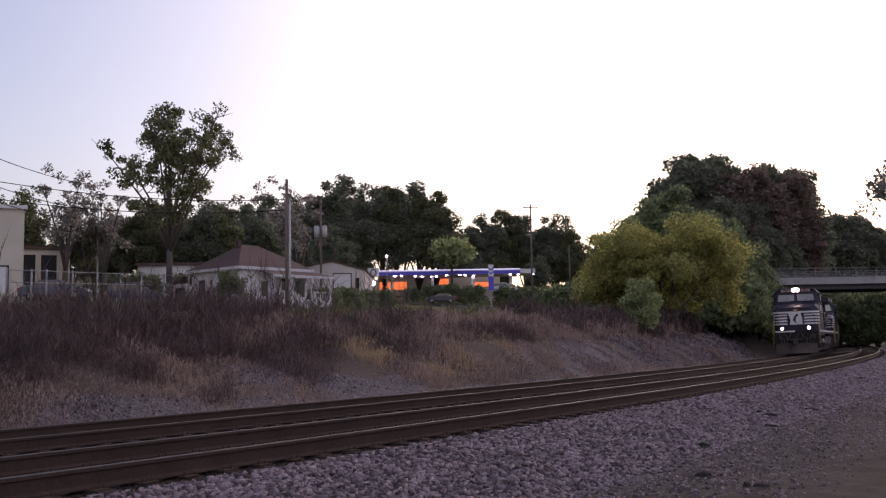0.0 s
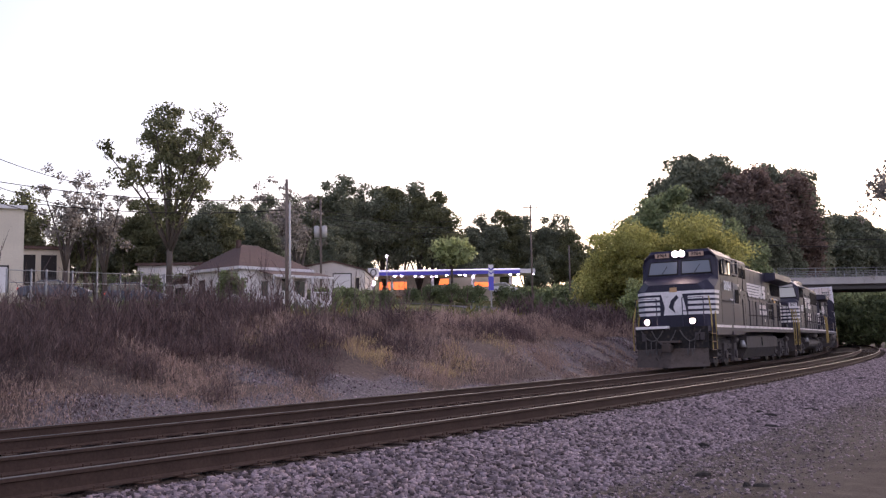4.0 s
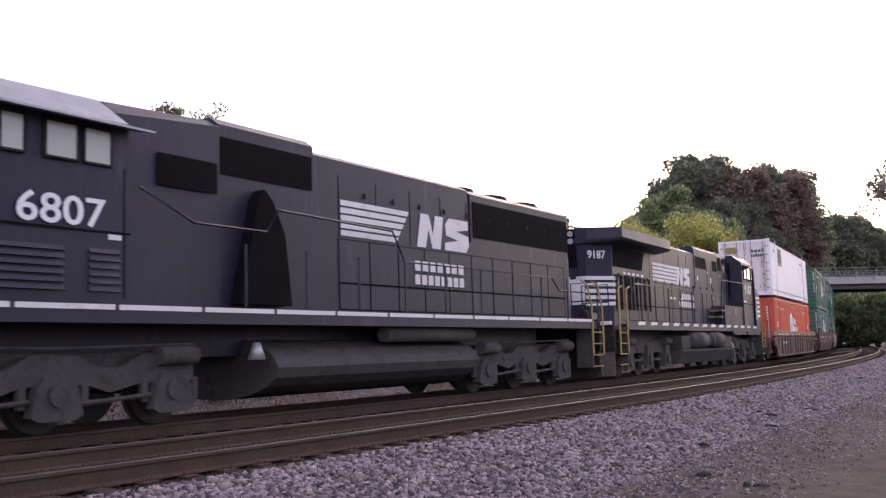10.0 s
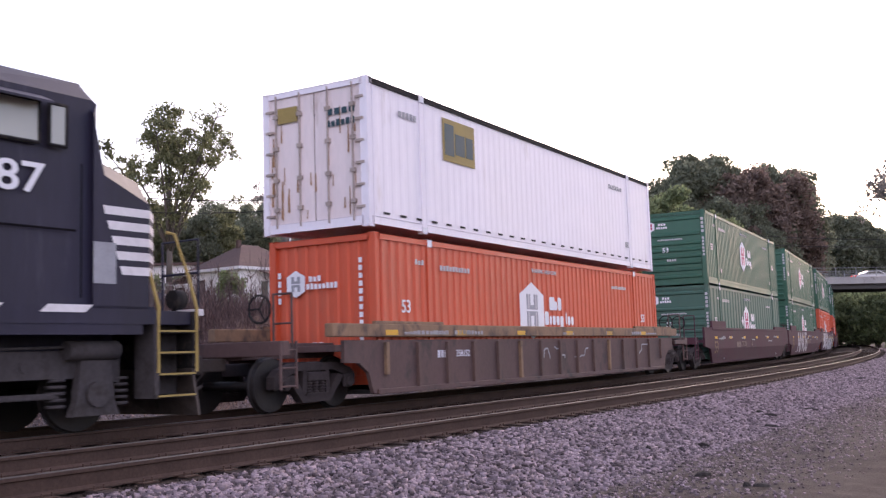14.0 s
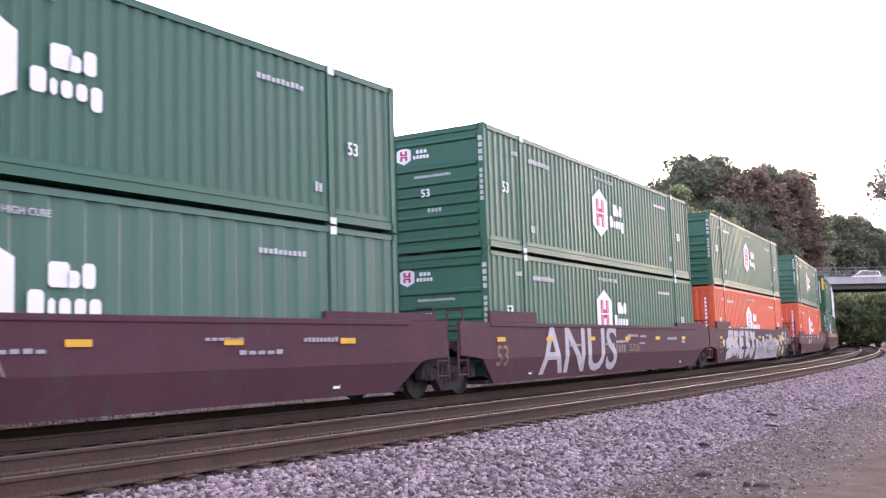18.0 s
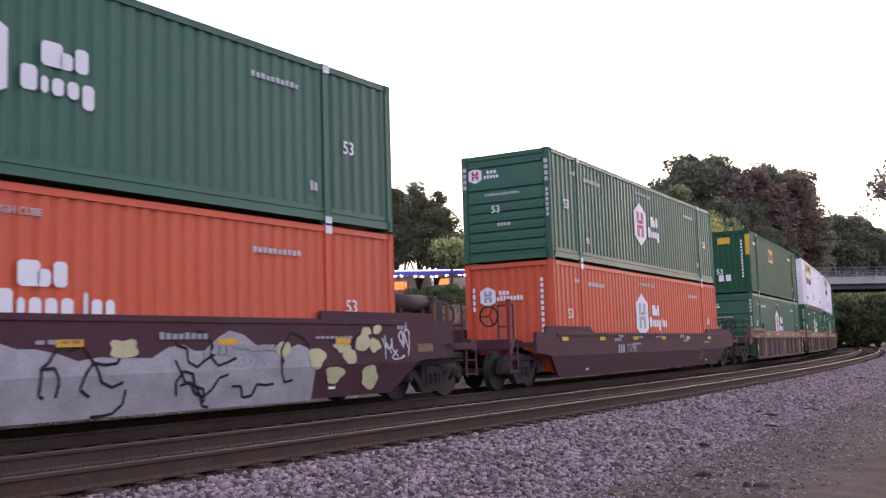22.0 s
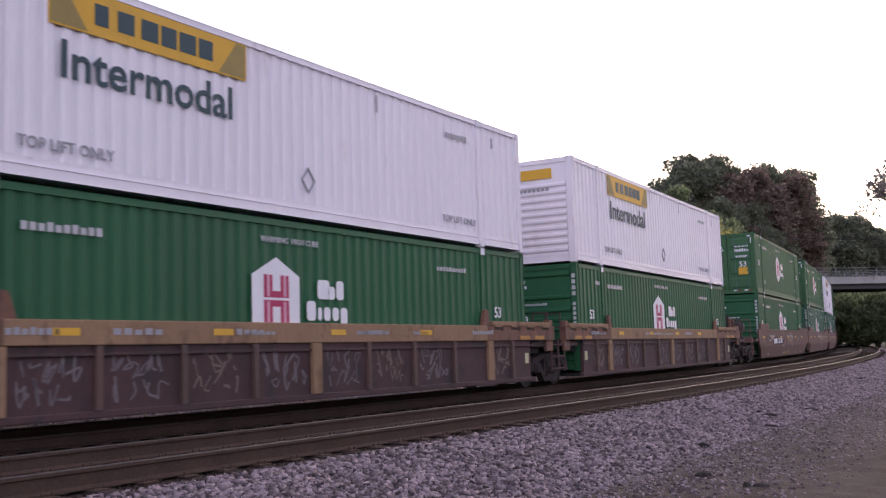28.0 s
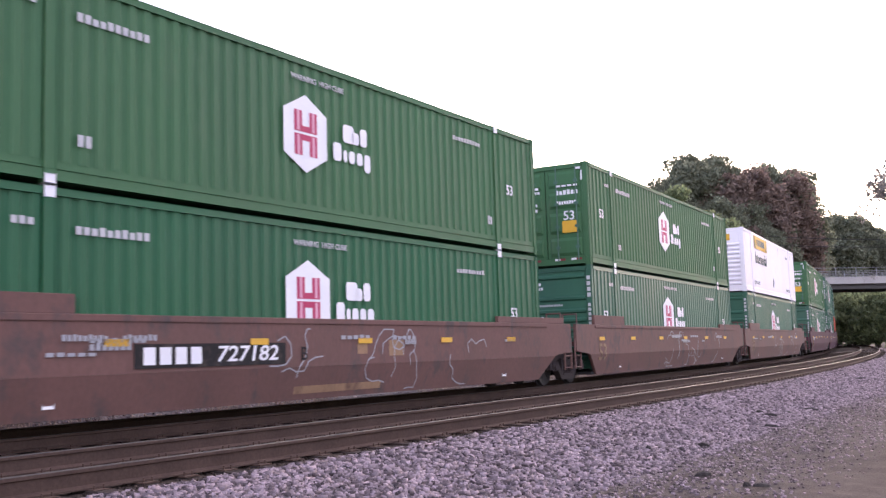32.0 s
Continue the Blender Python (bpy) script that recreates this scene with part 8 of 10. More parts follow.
def leaves_mesh(name, centres, radii, per, size, material, seed, flat=0.8, droop=0.0):
    """Many small leaf sprays round clump centres."""
    r = np.random.RandomState(seed)
    n = len(centres) * per
    c = np.repeat(np.array(centres), per, 0)
    rad = np.repeat(np.array(radii), per)
    d = r.normal(size=(n, 3))
    d /= np.linalg.norm(d, axis=1)[:, None]
    k = r.rand(n) ** 0.45
    p = c + d * (rad * k)[:, None] * np.array([1, 1, flat])
    p[:, 2] -= droop * np.abs(r.normal(size=n))
    a = r.normal(size=(n, 3))
    a /= np.linalg.norm(a, axis=1)[:, None]
    b = np.cross(a, r.normal(size=(n, 3)))
    b /= np.linalg.norm(b, axis=1)[:, None]
    sz = size * r.uniform(0.6, 1.5, n)
    A, B = a * sz[:, None], b * (sz * 0.55)[:, None]
    quad = np.stack([p - A, p + B * 0.9 - A * 0.1, p + A, p - B * 0.9 - A * 0.1], 1).reshape(-1, 3)
    F = np.arange(n * 4).reshape(-1, 4)
    me = bpy.data.meshes.new(name)
    me.vertices.add(len(quad))
    me.vertices.foreach_set("co", quad.astype(np.float32).ravel())
    me.loops.add(F.size)
    me.loops.foreach_set("vertex_index", F.astype(np.int32).ravel())
    me.polygons.add(n)
    me.polygons.foreach_set("loop_start", np.arange(0, F.size, 4, dtype=np.int32))
    me.update(calc_edges=True)
    me.materials.append(material)
    return me


def tree(label, height, width, trunk, material, seed, clumps=46, per=90, leaf=0.28, clump=1.5, sparse=0.0, skirt=0.0, name="tree", spread=False, lumps=False):
    """Origin at the foot. trunk: height at which the limbs part. spread: open umbrella of limbs, leafy at their ends. lumps: a crown of rounded heads."""
    r = random.Random(seed)
    t = thing(name, label, "tree", "trees")
    bm = bmesh.new()
    tops = []
    lean = Vector((r.uniform(-0.06, 0.06), r.uniform(-0.06, 0.06), 1))
    base = Vector((0, 0, -0.4))
    fork_at = Vector((lean.x * trunk, lean.y * trunk, trunk))
    rt = (0.015 if spread else 0.022) * height
    mid = base.lerp(fork_at, 0.5) + Vector((r.uniform(-0.1, 0.1), r.uniform(-0.1, 0.1), 0))
    rod(bm, base, mid, rt * 1.25, rt, 10)
    rod(bm, mid, fork_at, rt, rt * 0.85, 10)
    ends = []
    crown_h = height - trunk
    for i in range(13 if spread else 7):
        a = i * 2.4 + r.uniform(-0.4, 0.4)
        reach = (r.uniform(0.5, 0.95) if i % 3 else r.uniform(0.1, 0.4)) * width / 2 if spread else r.uniform(0.35, 0.8) * width / 2
        up = crown_h * (r.uniform(0.84, 0.96) - 0.62 * (reach / (width / 2)) ** 2 * r.random() if spread else r.uniform(0.35, 0.85))
        p1 = fork_at + Vector((math.cos(a) * reach * 0.4, math.sin(a) * reach * 0.4, up * 0.5))
        p2 = fork_at + Vector((math.cos(a) * reach, math.sin(a) * reach, up))
        rod(bm, fork_at - Vector((0, 0, r.uniform(0, trunk * 0.15))), p1, rt * 0.55, rt * 0.32, 7)
        rod(bm, p1, p2, rt * 0.32, rt * 0.12, 6)
        for k in range(7 if spread else 3):
            q = p1.lerp(p2, r.uniform(0.2, 0.9))
            e = q + Vector((r.uniform(-1, 1) * width * (0.13 if spread else 0.2), r.uniform(-1, 1) * width * 0.13, r.uniform(-0.02, 0.16) * crown_h)) if spread else q + Vector((r.uniform(-1, 1) * width * 0.2, r.uniform(-1, 1) * width * 0.2, r.uniform(0.05, 0.2) * crown_h))
            rod(bm, q, e, rt * 0.14, rt * 0.05, 5)
            ends.append(e)
        ends.append(p2)
        if spread:
            ends += [p1.copy(), p1.lerp(p2, 0.5), fork_at.lerp(p1, 0.6)]
    part("trunk", bm, M_BARK, t)
    cen, rad = [], []
    crown_h += skirt
    zc = height - crown_h * 0.5
    heads = []
    for i in range(11 if lumps else 0):
        a, b = i * 2.4 + r.uniform(-0.5, 0.5), math.asin(-0.55 + 1.5 * (i + r.random()) / 11)
        heads.append((Vector((math.cos(a) * math.cos(b) * width * 0.32, math.sin(a) * math.cos(b) * width * 0.32, zc + math.sin(b) * crown_h * 0.33)), r.uniform(0.8, 1.15)))
    for i in range(clumps):
        if heads and i >= len(ends):
            hc, hk = heads[i % len(heads)]
            if i % 4 == 0:
                hc, hk = Vector((0, 0, zc)), 1.5
            d = Vector((r.gauss(0, 1), r.gauss(0, 1), r.gauss(0.25, 1))).normalized() * r.uniform(0.6, 1.0) * hk
            c = hc + Vector((d.x * width * 0.2, d.y * width * 0.2, d.z * crown_h * 0.18))
        elif i < len(ends) or spread and r.random() < 0.92:
            if i >= len(ends):
                ends.append(r.choice(ends) + Vector((r.gauss(0, 0.5), r.gauss(0, 0.5), r.gauss(0.1, 0.35))))
            c = ends[min(i, len(ends) - 1)].copy()
            over = math.sqrt((c.x ** 2 + c.y ** 2) / (width / 2) ** 2 + ((c.z - zc) / (crown_h / 2)) ** 2)
            if over > 0.9:
                c = Vector((0, 0, zc)) + (c - Vector((0, 0, zc))) * (0.9 / over)
        else:
            # fill the crown's outer shell, a little lumpy
            a, b = r.uniform(0, 6.28), math.asin(r.uniform(-0.85, 1.0))
            k = r.uniform(0.55, 0.98) * (1 + 0.14 * math.sin(3 * a + seed) + 0.1 * math.sin(5 * b + 2 * a))
            cb = math.cos(b) ** 0.6
            c = Vector((math.cos(a) * cb * width / 2 * k, math.sin(a) * cb * width / 2 * k, zc + math.sin(b) * crown_h / 2 * k))
        c = Vector((c.x, c.y, min(c.z, height - clump * 0.5)))
        cen.append(c[:])
        rad.append(clump * r.uniform(0.6, 1.25) * (1 - 0.5 * sparse))
    ob = new("crown", leaves_mesh("crown", cen, rad, per, leaf, material, seed))
    ob.parent = t
    return t


def put(t, b, d, z=None, turn=0.0, scale=1.0):
    """Sets a thing down at bearing b degrees and d metres from the camera."""
    x, y = d * math.sin(radians(b)), d * math.cos(radians(b))
    t.scale = (scale, scale, scale)
    t.matrix_basis = pose(x, y, ground_z(x, y) if z is None else z, 0, 0, turn) @ Matrix.Diagonal((scale, scale, scale, 1))
    return t


def again(t, b, d, scale=1.0, turn=0.0, z=None):
    x, y = d * math.sin(radians(b)), d * math.cos(radians(b))
    c = copy_thing(t, pose(x, y, ground_z(x, y) if z is None else z, 0, 0, turn))
    f = scale
    c.matrix_basis = pose(x, y, ground_z(x, y) if z is None else z, 0, 0, turn) @ Matrix.Diagonal((f, f, f, 1))
    return c


def grow(t, b, d, top, turn=0.0, first=False):
    """A tree whose crown reaches the height top, in metres above the rails. t: a tree and the height it was built with."""
    ob, h = t
    x, y = d * math.sin(radians(b)), d * math.cos(radians(b))
    z = ground_z(x, y)
    f = (top - z) / h
    m = pose(x, y, z, 0, 0, turn)
    c = ob if first else copy_thing(ob, m)
    c.matrix_basis = m @ Matrix.Diagonal((f, f, f, 1))
    return c


def tree_kind(h, *args, **kw):
    return tree(args[0], h, *args[1:], **kw), h


big_tree = tree_kind(16.0, "tall open-crowned green tree with forked trunk beside a house", 11.6, 4.6, M_LEAF_OLIVE, 5, clumps=190, per=80, leaf=0.125, clump=0.75, sparse=0.1, spread=True)
grow(big_tree, -15.3, 85, 21.6, 60, True)
thin_tree = tree_kind(12.5, "thin half-bare tree with sparse leaves", 6.0, 3.0, M_LEAF_PALE, 8, clumps=46, per=45, leaf=0.16, clump=0.9, sparse=0.25)
grow(thin_tree, -20.7, 92, 17.0, 0, True)
for b, d, top, a in ((-18.7, 95, 16.4, 150), (-9.4, 125, 21.9, 40), (-8.3, 128, 20.6, 200), (-19.6, 96, 15.2, 80)):
    grow(thin_tree, b, d, top, a)
side_tree = tree_kind(9.0, "ragged olive green tree behind a beige building", 6.5, 2.0, M_LEAF_OLIVE, 9, clumps=60, per=90, leaf=0.16, clump=0.9, sparse=0.1)
grow(side_tree, -23.4, 100, 15.9, 0, True)
grow(side_tree, -22.5, 98, 13.6, 140)
grow(side_tree, -20.3, 97, 12.5, 220)
wood_a = tree_kind(20.0, "dense dark green broadleaf tree", 11.5, 1.2, M_LEAF_DARK, 12, clumps=150, per=230, leaf=0.24, clump=1.6, lumps=True)
wood_b = tree_kind(20.0, "dense olive green broadleaf tree", 10.5, 1.4, M_LEAF_OLIVE, 14, clumps=140, per=220, leaf=0.23, clump=1.5, lumps=True)
WOODS = [(-12.5, 165, 24.3), (-11.3, 170, 25.0), (-10.0, 165, 26.0), (-8.15, 170, 26.4), (-7.2, 172, 27.0), (-5.9, 172, 30.2), (-4.7, 176, 29.6), (-3.4, 180, 30.2), (-2.4, 182, 29.6), (-1.4, 180, 30.3), (-0.45, 178, 28.4),
         (1.5, 205, 25.2), (2.4, 205, 27.6), (3.6, 208, 29.0), (4.7, 210, 27.6), (6.35, 208, 27.6), (7.1, 208, 24.4), (7.8, 212, 21.9), (8.8, 215, 21.0), (10.0, 200, 20.0),
         (-19.2, 110, 13.8), (-18.1, 112, 15.2), (-16.9, 110, 17.0), (-15.3, 112, 16.6), (-13.6, 112, 17.2), (-12.4, 112, 16.2), (-11.0, 118, 17.6), (-9.8, 135, 18.0), (-20.8, 115, 11.5), (-22.2, 115, 10.2), (-23.4, 112, 10.5), (-24.9, 112, 12.0),
         (-8.6, 140, 18.0), (-6.4, 150, 19.0), (-4.6, 190, 20.0), (0.6, 195, 22.0), (1.9, 190, 17.5), (3.2, 192, 17.5), (5.4, 190, 17.5)]
for i, (b, d, top) in enumerate(WOODS):
    grow(wood_b if i % 3 == 1 else wood_a, b, d, top, i * 77 % 360, i in (0, 1))
hill_tree = tree_kind(20.0, "large dark green hillside tree", 7.2, 1.5, M_LEAF_DARK, 21, clumps=150, per=220, leaf=0.22, clump=1.35, lumps=True)
HILL = [(9.0, 128, 13.0), (9.8, 128, 14.2), (10.6, 130, 15.8), (11.5, 131, 18.6), (12.5, 134, 22.0), (13.4, 135, 25.6), (14.3, 137, 27.6), (15.3, 141, 27.8), (16.3, 152, 26.6), (17.4, 152, 26.6), (18.5, 145, 26.8), (19.15, 148, 26.4), (19.7, 156, 22.0), (13.0, 128, 17.0), (15.6, 130, 20.0), (17.0, 134, 20.0), (16.2, 128, 16.0), (17.9, 134, 17.0), (21.4, 180, 23.2), (22.4, 182, 23.3), (23.3, 184, 21.6), (24.2, 182, 18.5), (25.4, 176, 16.0), (12.4, 130, 16.0), (14.6, 132, 19.0), (18.6, 140, 18.0)]
for i, (b, d, top) in enumerate(HILL):
    grow(hill_tree, b, d, top, i * 101 % 360, i == 0)
russet = tree_kind(18.0, "russet-brown autumn tree on a hillside", 6.6, 2.0, M_LEAF_RUST, 25, clumps=130, per=200, leaf=0.2, clump=1.2, lumps=True)
grow(russet, 16.6, 136, 25.4, 0, True)
grow(russet, 17.7, 138, 25.2, 130)
grow(russet, 15.6, 137, 22.5, 215)
grow(russet, 19.1, 143, 25.0, 300)
green2 = tree_kind(11.0, "mid green rounded tree on a bank", 9.5, 1.0, M_LEAF_MID, 31, clumps=130, per=220, leaf=0.16, clump=1.0, lumps=True)
grow(green2, 12.9, 98, 16.0, 0, True)
grow(green2, 14.4, 99, 14.2, 140)
grow(green2, 16.4, 108, 11.0, 80)
grow(green2, 15.9, 102, 12.5, 190)
yellow = tree_kind(7.6, "broad yellow-green leafy tree on the bank", 11.4, 0.3, M_LEAF_YEL, 35, clumps=300, per=260, leaf=0.085, clump=0.72, skirt=0.6, lumps=True)
grow(yellow, 12.55, 70, 9.9, 0, True)
yellow2 = tree_kind(6.0, "yellow-green leafy bush on the bank", 6.0, 0.3, M_LEAF_YEL, 36, clumps=130, per=180, leaf=0.09, clump=0.6, skirt=0.5, name="bush", lumps=True)
grow(yellow2, 9.7, 72, 7.9, 0, True)
small_green = tree_kind(3.0, "rounded light green bush on the bank", 1.9, 0.2, M_LEAF_BRIGHT, 37, clumps=70, per=170, leaf=0.07, clump=0.4, name="bush")
grow(small_green, 11.2, 60, 4.6, 0, True)
light_tree = tree_kind(6.0, "small light green tree by the forecourt", 4.0, 3.3, M_LEAF_BRIGHT, 38, clumps=40, per=80, leaf=0.24, clump=0.9)
grow(light_tree, 0.45, 166, 18.4, 0, True)
pale_tree = tree_kind(18.0, "pale thin-leaved tree beyond the bridge", 7.0, 12.0, M_LEAF_PALE, 39, clumps=40, per=60, leaf=0.22, clump=1.3)
grow(pale_tree, 24.9, 135, 23.3, 0, True)
shrub = tree_kind(5.0, "dark green shrub thicket", 6.5, 0.2, M_LEAF_MID, 44, clumps=70, per=90, leaf=0.2, clump=1.0, name="bush")
SHRUBS = [(-5.5, 100, 7.0), (-4.7, 104, 7.0), (-7.3, 97, 6.6), (-3.6, 110, 7.2), (15.3, 84, 7.4), (16.0, 90, 7.0), (20.6, 166, 9.5), (21.3, 168, 9.5), (22.0, 170, 9.5), (22.7, 172, 9.5), (19.9, 164, 9.0), (21.2, 150, 6.5), (22.2, 148, 7.0), (23.3, 146, 7.2), (24.4, 144, 7.0), (25.4, 142, 6.8), (20.4, 158, 6.0), (22.8, 160, 8.0), (24.0, 158, 8.5), (18.6, 112, 6.0), (17.4, 100, 6.5), (16.4, 96, 6.0), (-1.8, 160, 10.2), (-0.6, 158, 10.5), (0.4, 158, 10.6), (1.6, 158, 10.4), (3.6, 165, 10.8), (4.6, 165, 10.5), (5.6, 160, 10.0), (7.0, 160, 10.5), (8.2, 150, 10.0), (9.0, 130, 9.0), (-6.6, 95, 6.6), (-18.0, 98, 8.0), (-16.6, 98, 8.2), (-14.6, 100, 8.4), (6.2, 150, 9.4)]
for i, (b, d, top) in enumerate(SHRUBS):
    grow(shrub, b, d, top, i * 67 % 360, i == 0)
ivy = tree_kind(3.0, "leafy climbing weeds against a house wall", 2.6, 0.2, M_LEAF_MID, 46, clumps=40, per=60, leaf=0.12, clump=0.45, name="bush")
grow(ivy, -12.0, 84, 7.3, 0, True)


# ---- weeds and grass on the bank ----
def stems(name, count, s0, s1, lat0, lat1, h0, h1, width, material, seed, label, lean=0.25, twigs=3, keep=None, patches=None, spray=0.12):
    r = np.random.RandomState(seed)
    s = s0 + (s1 - s0) * r.rand(count) ** 1.2
    lat = r.uniform(lat0, lat1, count)
    ok = np.ones(count, bool)
    field = ripple(s, lat, 0.55, seed + 1)
    if keep is not None:
        ok = field > keep
    if patches:
        ok = (r.rand(count) < spread(s, lat, patches) * (0.85 + field)) if keep is None else (ok | (r.rand(count) < spread(s, lat, patches)))
    s, lat = s[ok], lat[ok]
    n = len(s)
    a = np.interp(s, SG, TH)
    x = np.interp(s, SG, TX) + np.sin(a) * lat
    y = np.interp(s, SG, TY) - np.cos(a) * lat
    z = terrain(x, y, s, lat) - 0.05
    h = r.uniform(h0, h1, n) * np.clip(0.85 + 1.3 * ripple(s, lat, 2.4, seed + 2), 0.45, 1.35)
    V, F = [], []
    base = np.stack([x, y, z], -1)
    top = base + np.stack([r.normal(size=n) * lean * h, r.normal(size=n) * lean * h, h], -1)

    def blades(p, q, w):
        d = q - p
        side = np.cross(d, r.normal(size=d.shape))
        side /= np.linalg.norm(side, axis=1)[:, None] + 1e-9
        side *= w[:, None] if hasattr(w, "shape") else w
        V.append(np.stack([p - side, p + side, q], 1).reshape(-1, 3))
    blades(base, top, width * (1 + np.clip(s - 30, 0, 80) / 60))
    for k in range(twigs):
        f = r.uniform(0.25, 0.85, n)[:, None]
        p = base + (top - base) * f
        q = p + np.stack([r.normal(size=n) * spray * h, r.normal(size=n) * spray * h, r.uniform(0.12, 0.4, n) * h], -1)
        blades(p, q, width * 1.3 * (1 + np.clip(s - 30, 0, 80) / 60))
    P = np.concatenate(V)
    T = np.arange(len(P)).reshape(-1, 3)
    me = bpy.data.meshes.new(name)
    me.vertices.add(len(P))
    me.vertices.foreach_set("co", P.astype(np.float32).ravel())
    me.loops.add(T.size)
    me.loops.foreach_set("vertex_index", T.astype(np.int32).ravel())
    me.polygons.add(len(T))
    me.polygons.foreach_set("loop_start", np.arange(0, T.size, 3, dtype=np.int32))
    me.update(calc_edges=True)
    me.materials.append(material)
    return tagged(new(name, me), label, "weeds", kind="stuff")


stems("dry_brush", 24000, 0, 24, -13.0, -6.0, 0.3, 0.95, 0.007, M_BRUSH, 41, "dense purple-brown dry weeds on the bank", 0.08, 6, -0.2)
stems("low_brush", 60000, 3, 60, -9.5, -3.6, 0.25, 0.75, 0.006, M_BRUSH, 43, "low purple-brown dry weed clumps on the bank", 0.1, 5, None, [(12.0, -6.2, 3.0, 1.2), (9.0, -4.8, 2.4, 1.2), (11.5, -4.9, 1.0, 0.6), (14.5, -5.4, 1.0, 0.8), (20.4, -5.1, 1.1, 0.8), (22.0, -5.6, 0.8, 0.6), (27.2, -6.6, 1.4, 0.9), (30.4, -8.7, 2.5, 0.9), (36.3, -6.8, 3.0, 0.9), (45.7, -7.8, 4.0, 0.9), (18.0, -7.5, 2.0, 0.9), (55.0, -8.0, 5.0, 0.9), (24.5, -4.6, 0.5, 0.5), (16.0, -3.9, 0.5, 0.4)])
stems("tan_grass", 60000, 8, 60, -9.0, -3.6, 0.2, 0.5, 0.006, M_TANGRASS, 45, "tan dry grass tufts on the bank", 0.28, 3, None, [(21.6, -7.1, 1.4, 0.7), (23.6, -6.7, 1.6, 0.7), (23.6, -5.2, 0.6, 0.5), (25.7, -7.1, 0.9, 0.5), (29.1, -4.9, 0.9, 0.7), (25.0, -5.9, 0.6, 0.6), (27.0, -4.6, 0.8, 0.5), (33.0, -5.4, 1.2, 0.6)])
stems("crest_grass", 40000, 20, 70, -13.0, -6.5, 0.2, 0.6, 0.007, M_PINKGRASS, 48, "faded grass along the crest of the bank", 0.2, 3, -0.1)
stems("crest_brush", 16000, 22, 50, -13.0, -7.0, 0.2, 0.55, 0.007, M_BRUSH, 47, "purple-brown dry weeds along the crest of the bank", 0.1, 5, 0.12)
stems("broomsedge", 80000, 3, 70, -9.5, -3.2, 0.18, 0.55, 0.006, M_PINKGRASS, 49, "faded pinkish brown grass on the bank", 0.25, 3, None, [(17.0, -6.1, 1.3, 1.2), (16.1, -4.9, 1.3, 0.7), (10.8, -3.9, 1.1, 0.5), (30.0, -7.6, 2.6, 1.2), (28.4, -5.7, 2.0, 1.2), (25.4, -4.3, 1.2, 0.6), (29.8, -4.2, 1.8, 0.6), (34.3, -4.6, 2.2, 0.8), (40.0, -6.6, 3.0, 0.7), (50.0, -7.2, 5.0, 0.7)])
stems("dry_litter", 60000, 3, 66, -9.0, -3.0, 0.05, 0.24, 0.006, M_PINKGRASS, 61, "short dry stubble and litter on the bank", 0.45, 2, -0.25)
stems("dark_litter", 40000, 3, 66, -9.0, -3.0, 0.05, 0.28, 0.006, M_BRUSH, 63, "short dark stubble on the bank", 0.4, 2, -0.1)
stems("weed_stalks", 500, 17, 26, -11.5, -8.0, 0.9, 1.7, 0.009, M_BRUSH, 65, "tall dead weed stalks before a house", 0.08, 9)
stems("green_weeds", 16000, 0, 100, -30.0, -11.0, 0.3, 0.8, 0.03, M_WEED, 53, "green weeds behind the bank's crest", 0.35, 5, 0.0)
stems("yellow_weeds", 9000, 12, 80, -22.0, -9.0, 0.3, 0.8, 0.025, M_YWEED, 55, "yellowish flowering weeds behind the bank's crest", 0.35, 5, None, [(27, -12, 3, 2), (34, -13, 3, 2), (52, -12, 5, 2), (60, -14, 5, 3), (42, -12, 3, 2)])
stems("far_brush", 12000, 48, 112, -14.0, -6.6, 0.4, 1.3, 0.018, M_BRUSH, 57, "dark brush along the cutting below the trees", 0.2, 5, -0.3)
stems("tall_stalks", 450, 8, 34, -11.0, -7.0, 1.0, 1.9, 0.009, M_BRUSH, 59, "tall dead weed stalks on the bank", 0.1, 8)

# ---- road bridge over the railway ----
M_CONC = mat("weathered_concrete", (0.33, 0.31, 0.3), 0.85, var=0.2, scale=0.6, grain=8, gvar=0.15, dirt=(0.16, 0.14, 0.13), dirt_at=0.55)
M_STEEL = mat("bridge_girder_dark_paint", (0.06, 0.055, 0.055), 0.7, var=0.25, scale=0.8)
M_GALV = mat("galvanised_steel", (0.3, 0.3, 0.31), 0.5, metal=0.6, var=0.15, scale=3)
bridge = thing("road_bridge", "concrete road bridge with steel railing over the tracks", "bridge", kind="structure")
BX, BY = 45.0, 118.0
bridge.matrix_basis = pose(BX, BY, -0.45, 0, 0, 90)
bm = bmesh.new()
box(bm, -4.4, 4.4, -95, 24, 7.6, 7.75)
part("deck", bm, M_CONC, bridge)
for x in (-4.5, 4.5):
    bm = bmesh.new()
    box(bm, x - 0.18, x + 0.18, -95, 24, 7.55, 8.35, 0.03)
    part("parapet", bm, M_CONC, bridge)
    bm = bmesh.new()
    xx = x - (0.5 if x > 0 else -0.5)
    box(bm, xx - 0.15, xx + 0.15, -16, 10, 6.98, 7.55, 0.02)
    part("girder", bm, M_STEEL, bridge)
    for k in range(24):
        bm = bmesh.new()
        rod(bm, (x, -34 + k * 2.3, 8.35), (x, -34 + k * 2.3, 9.4), 0.045, n=6)
        part("railing_post", bm, M_GALV, bridge)
    for z in (8.6, 9.0, 9.38):
        bm = bmesh.new()
        rod(bm, (x, -60, z), (x, 22, z), 0.03, n=6)
        part("railing_bar", bm, M_GALV, bridge)
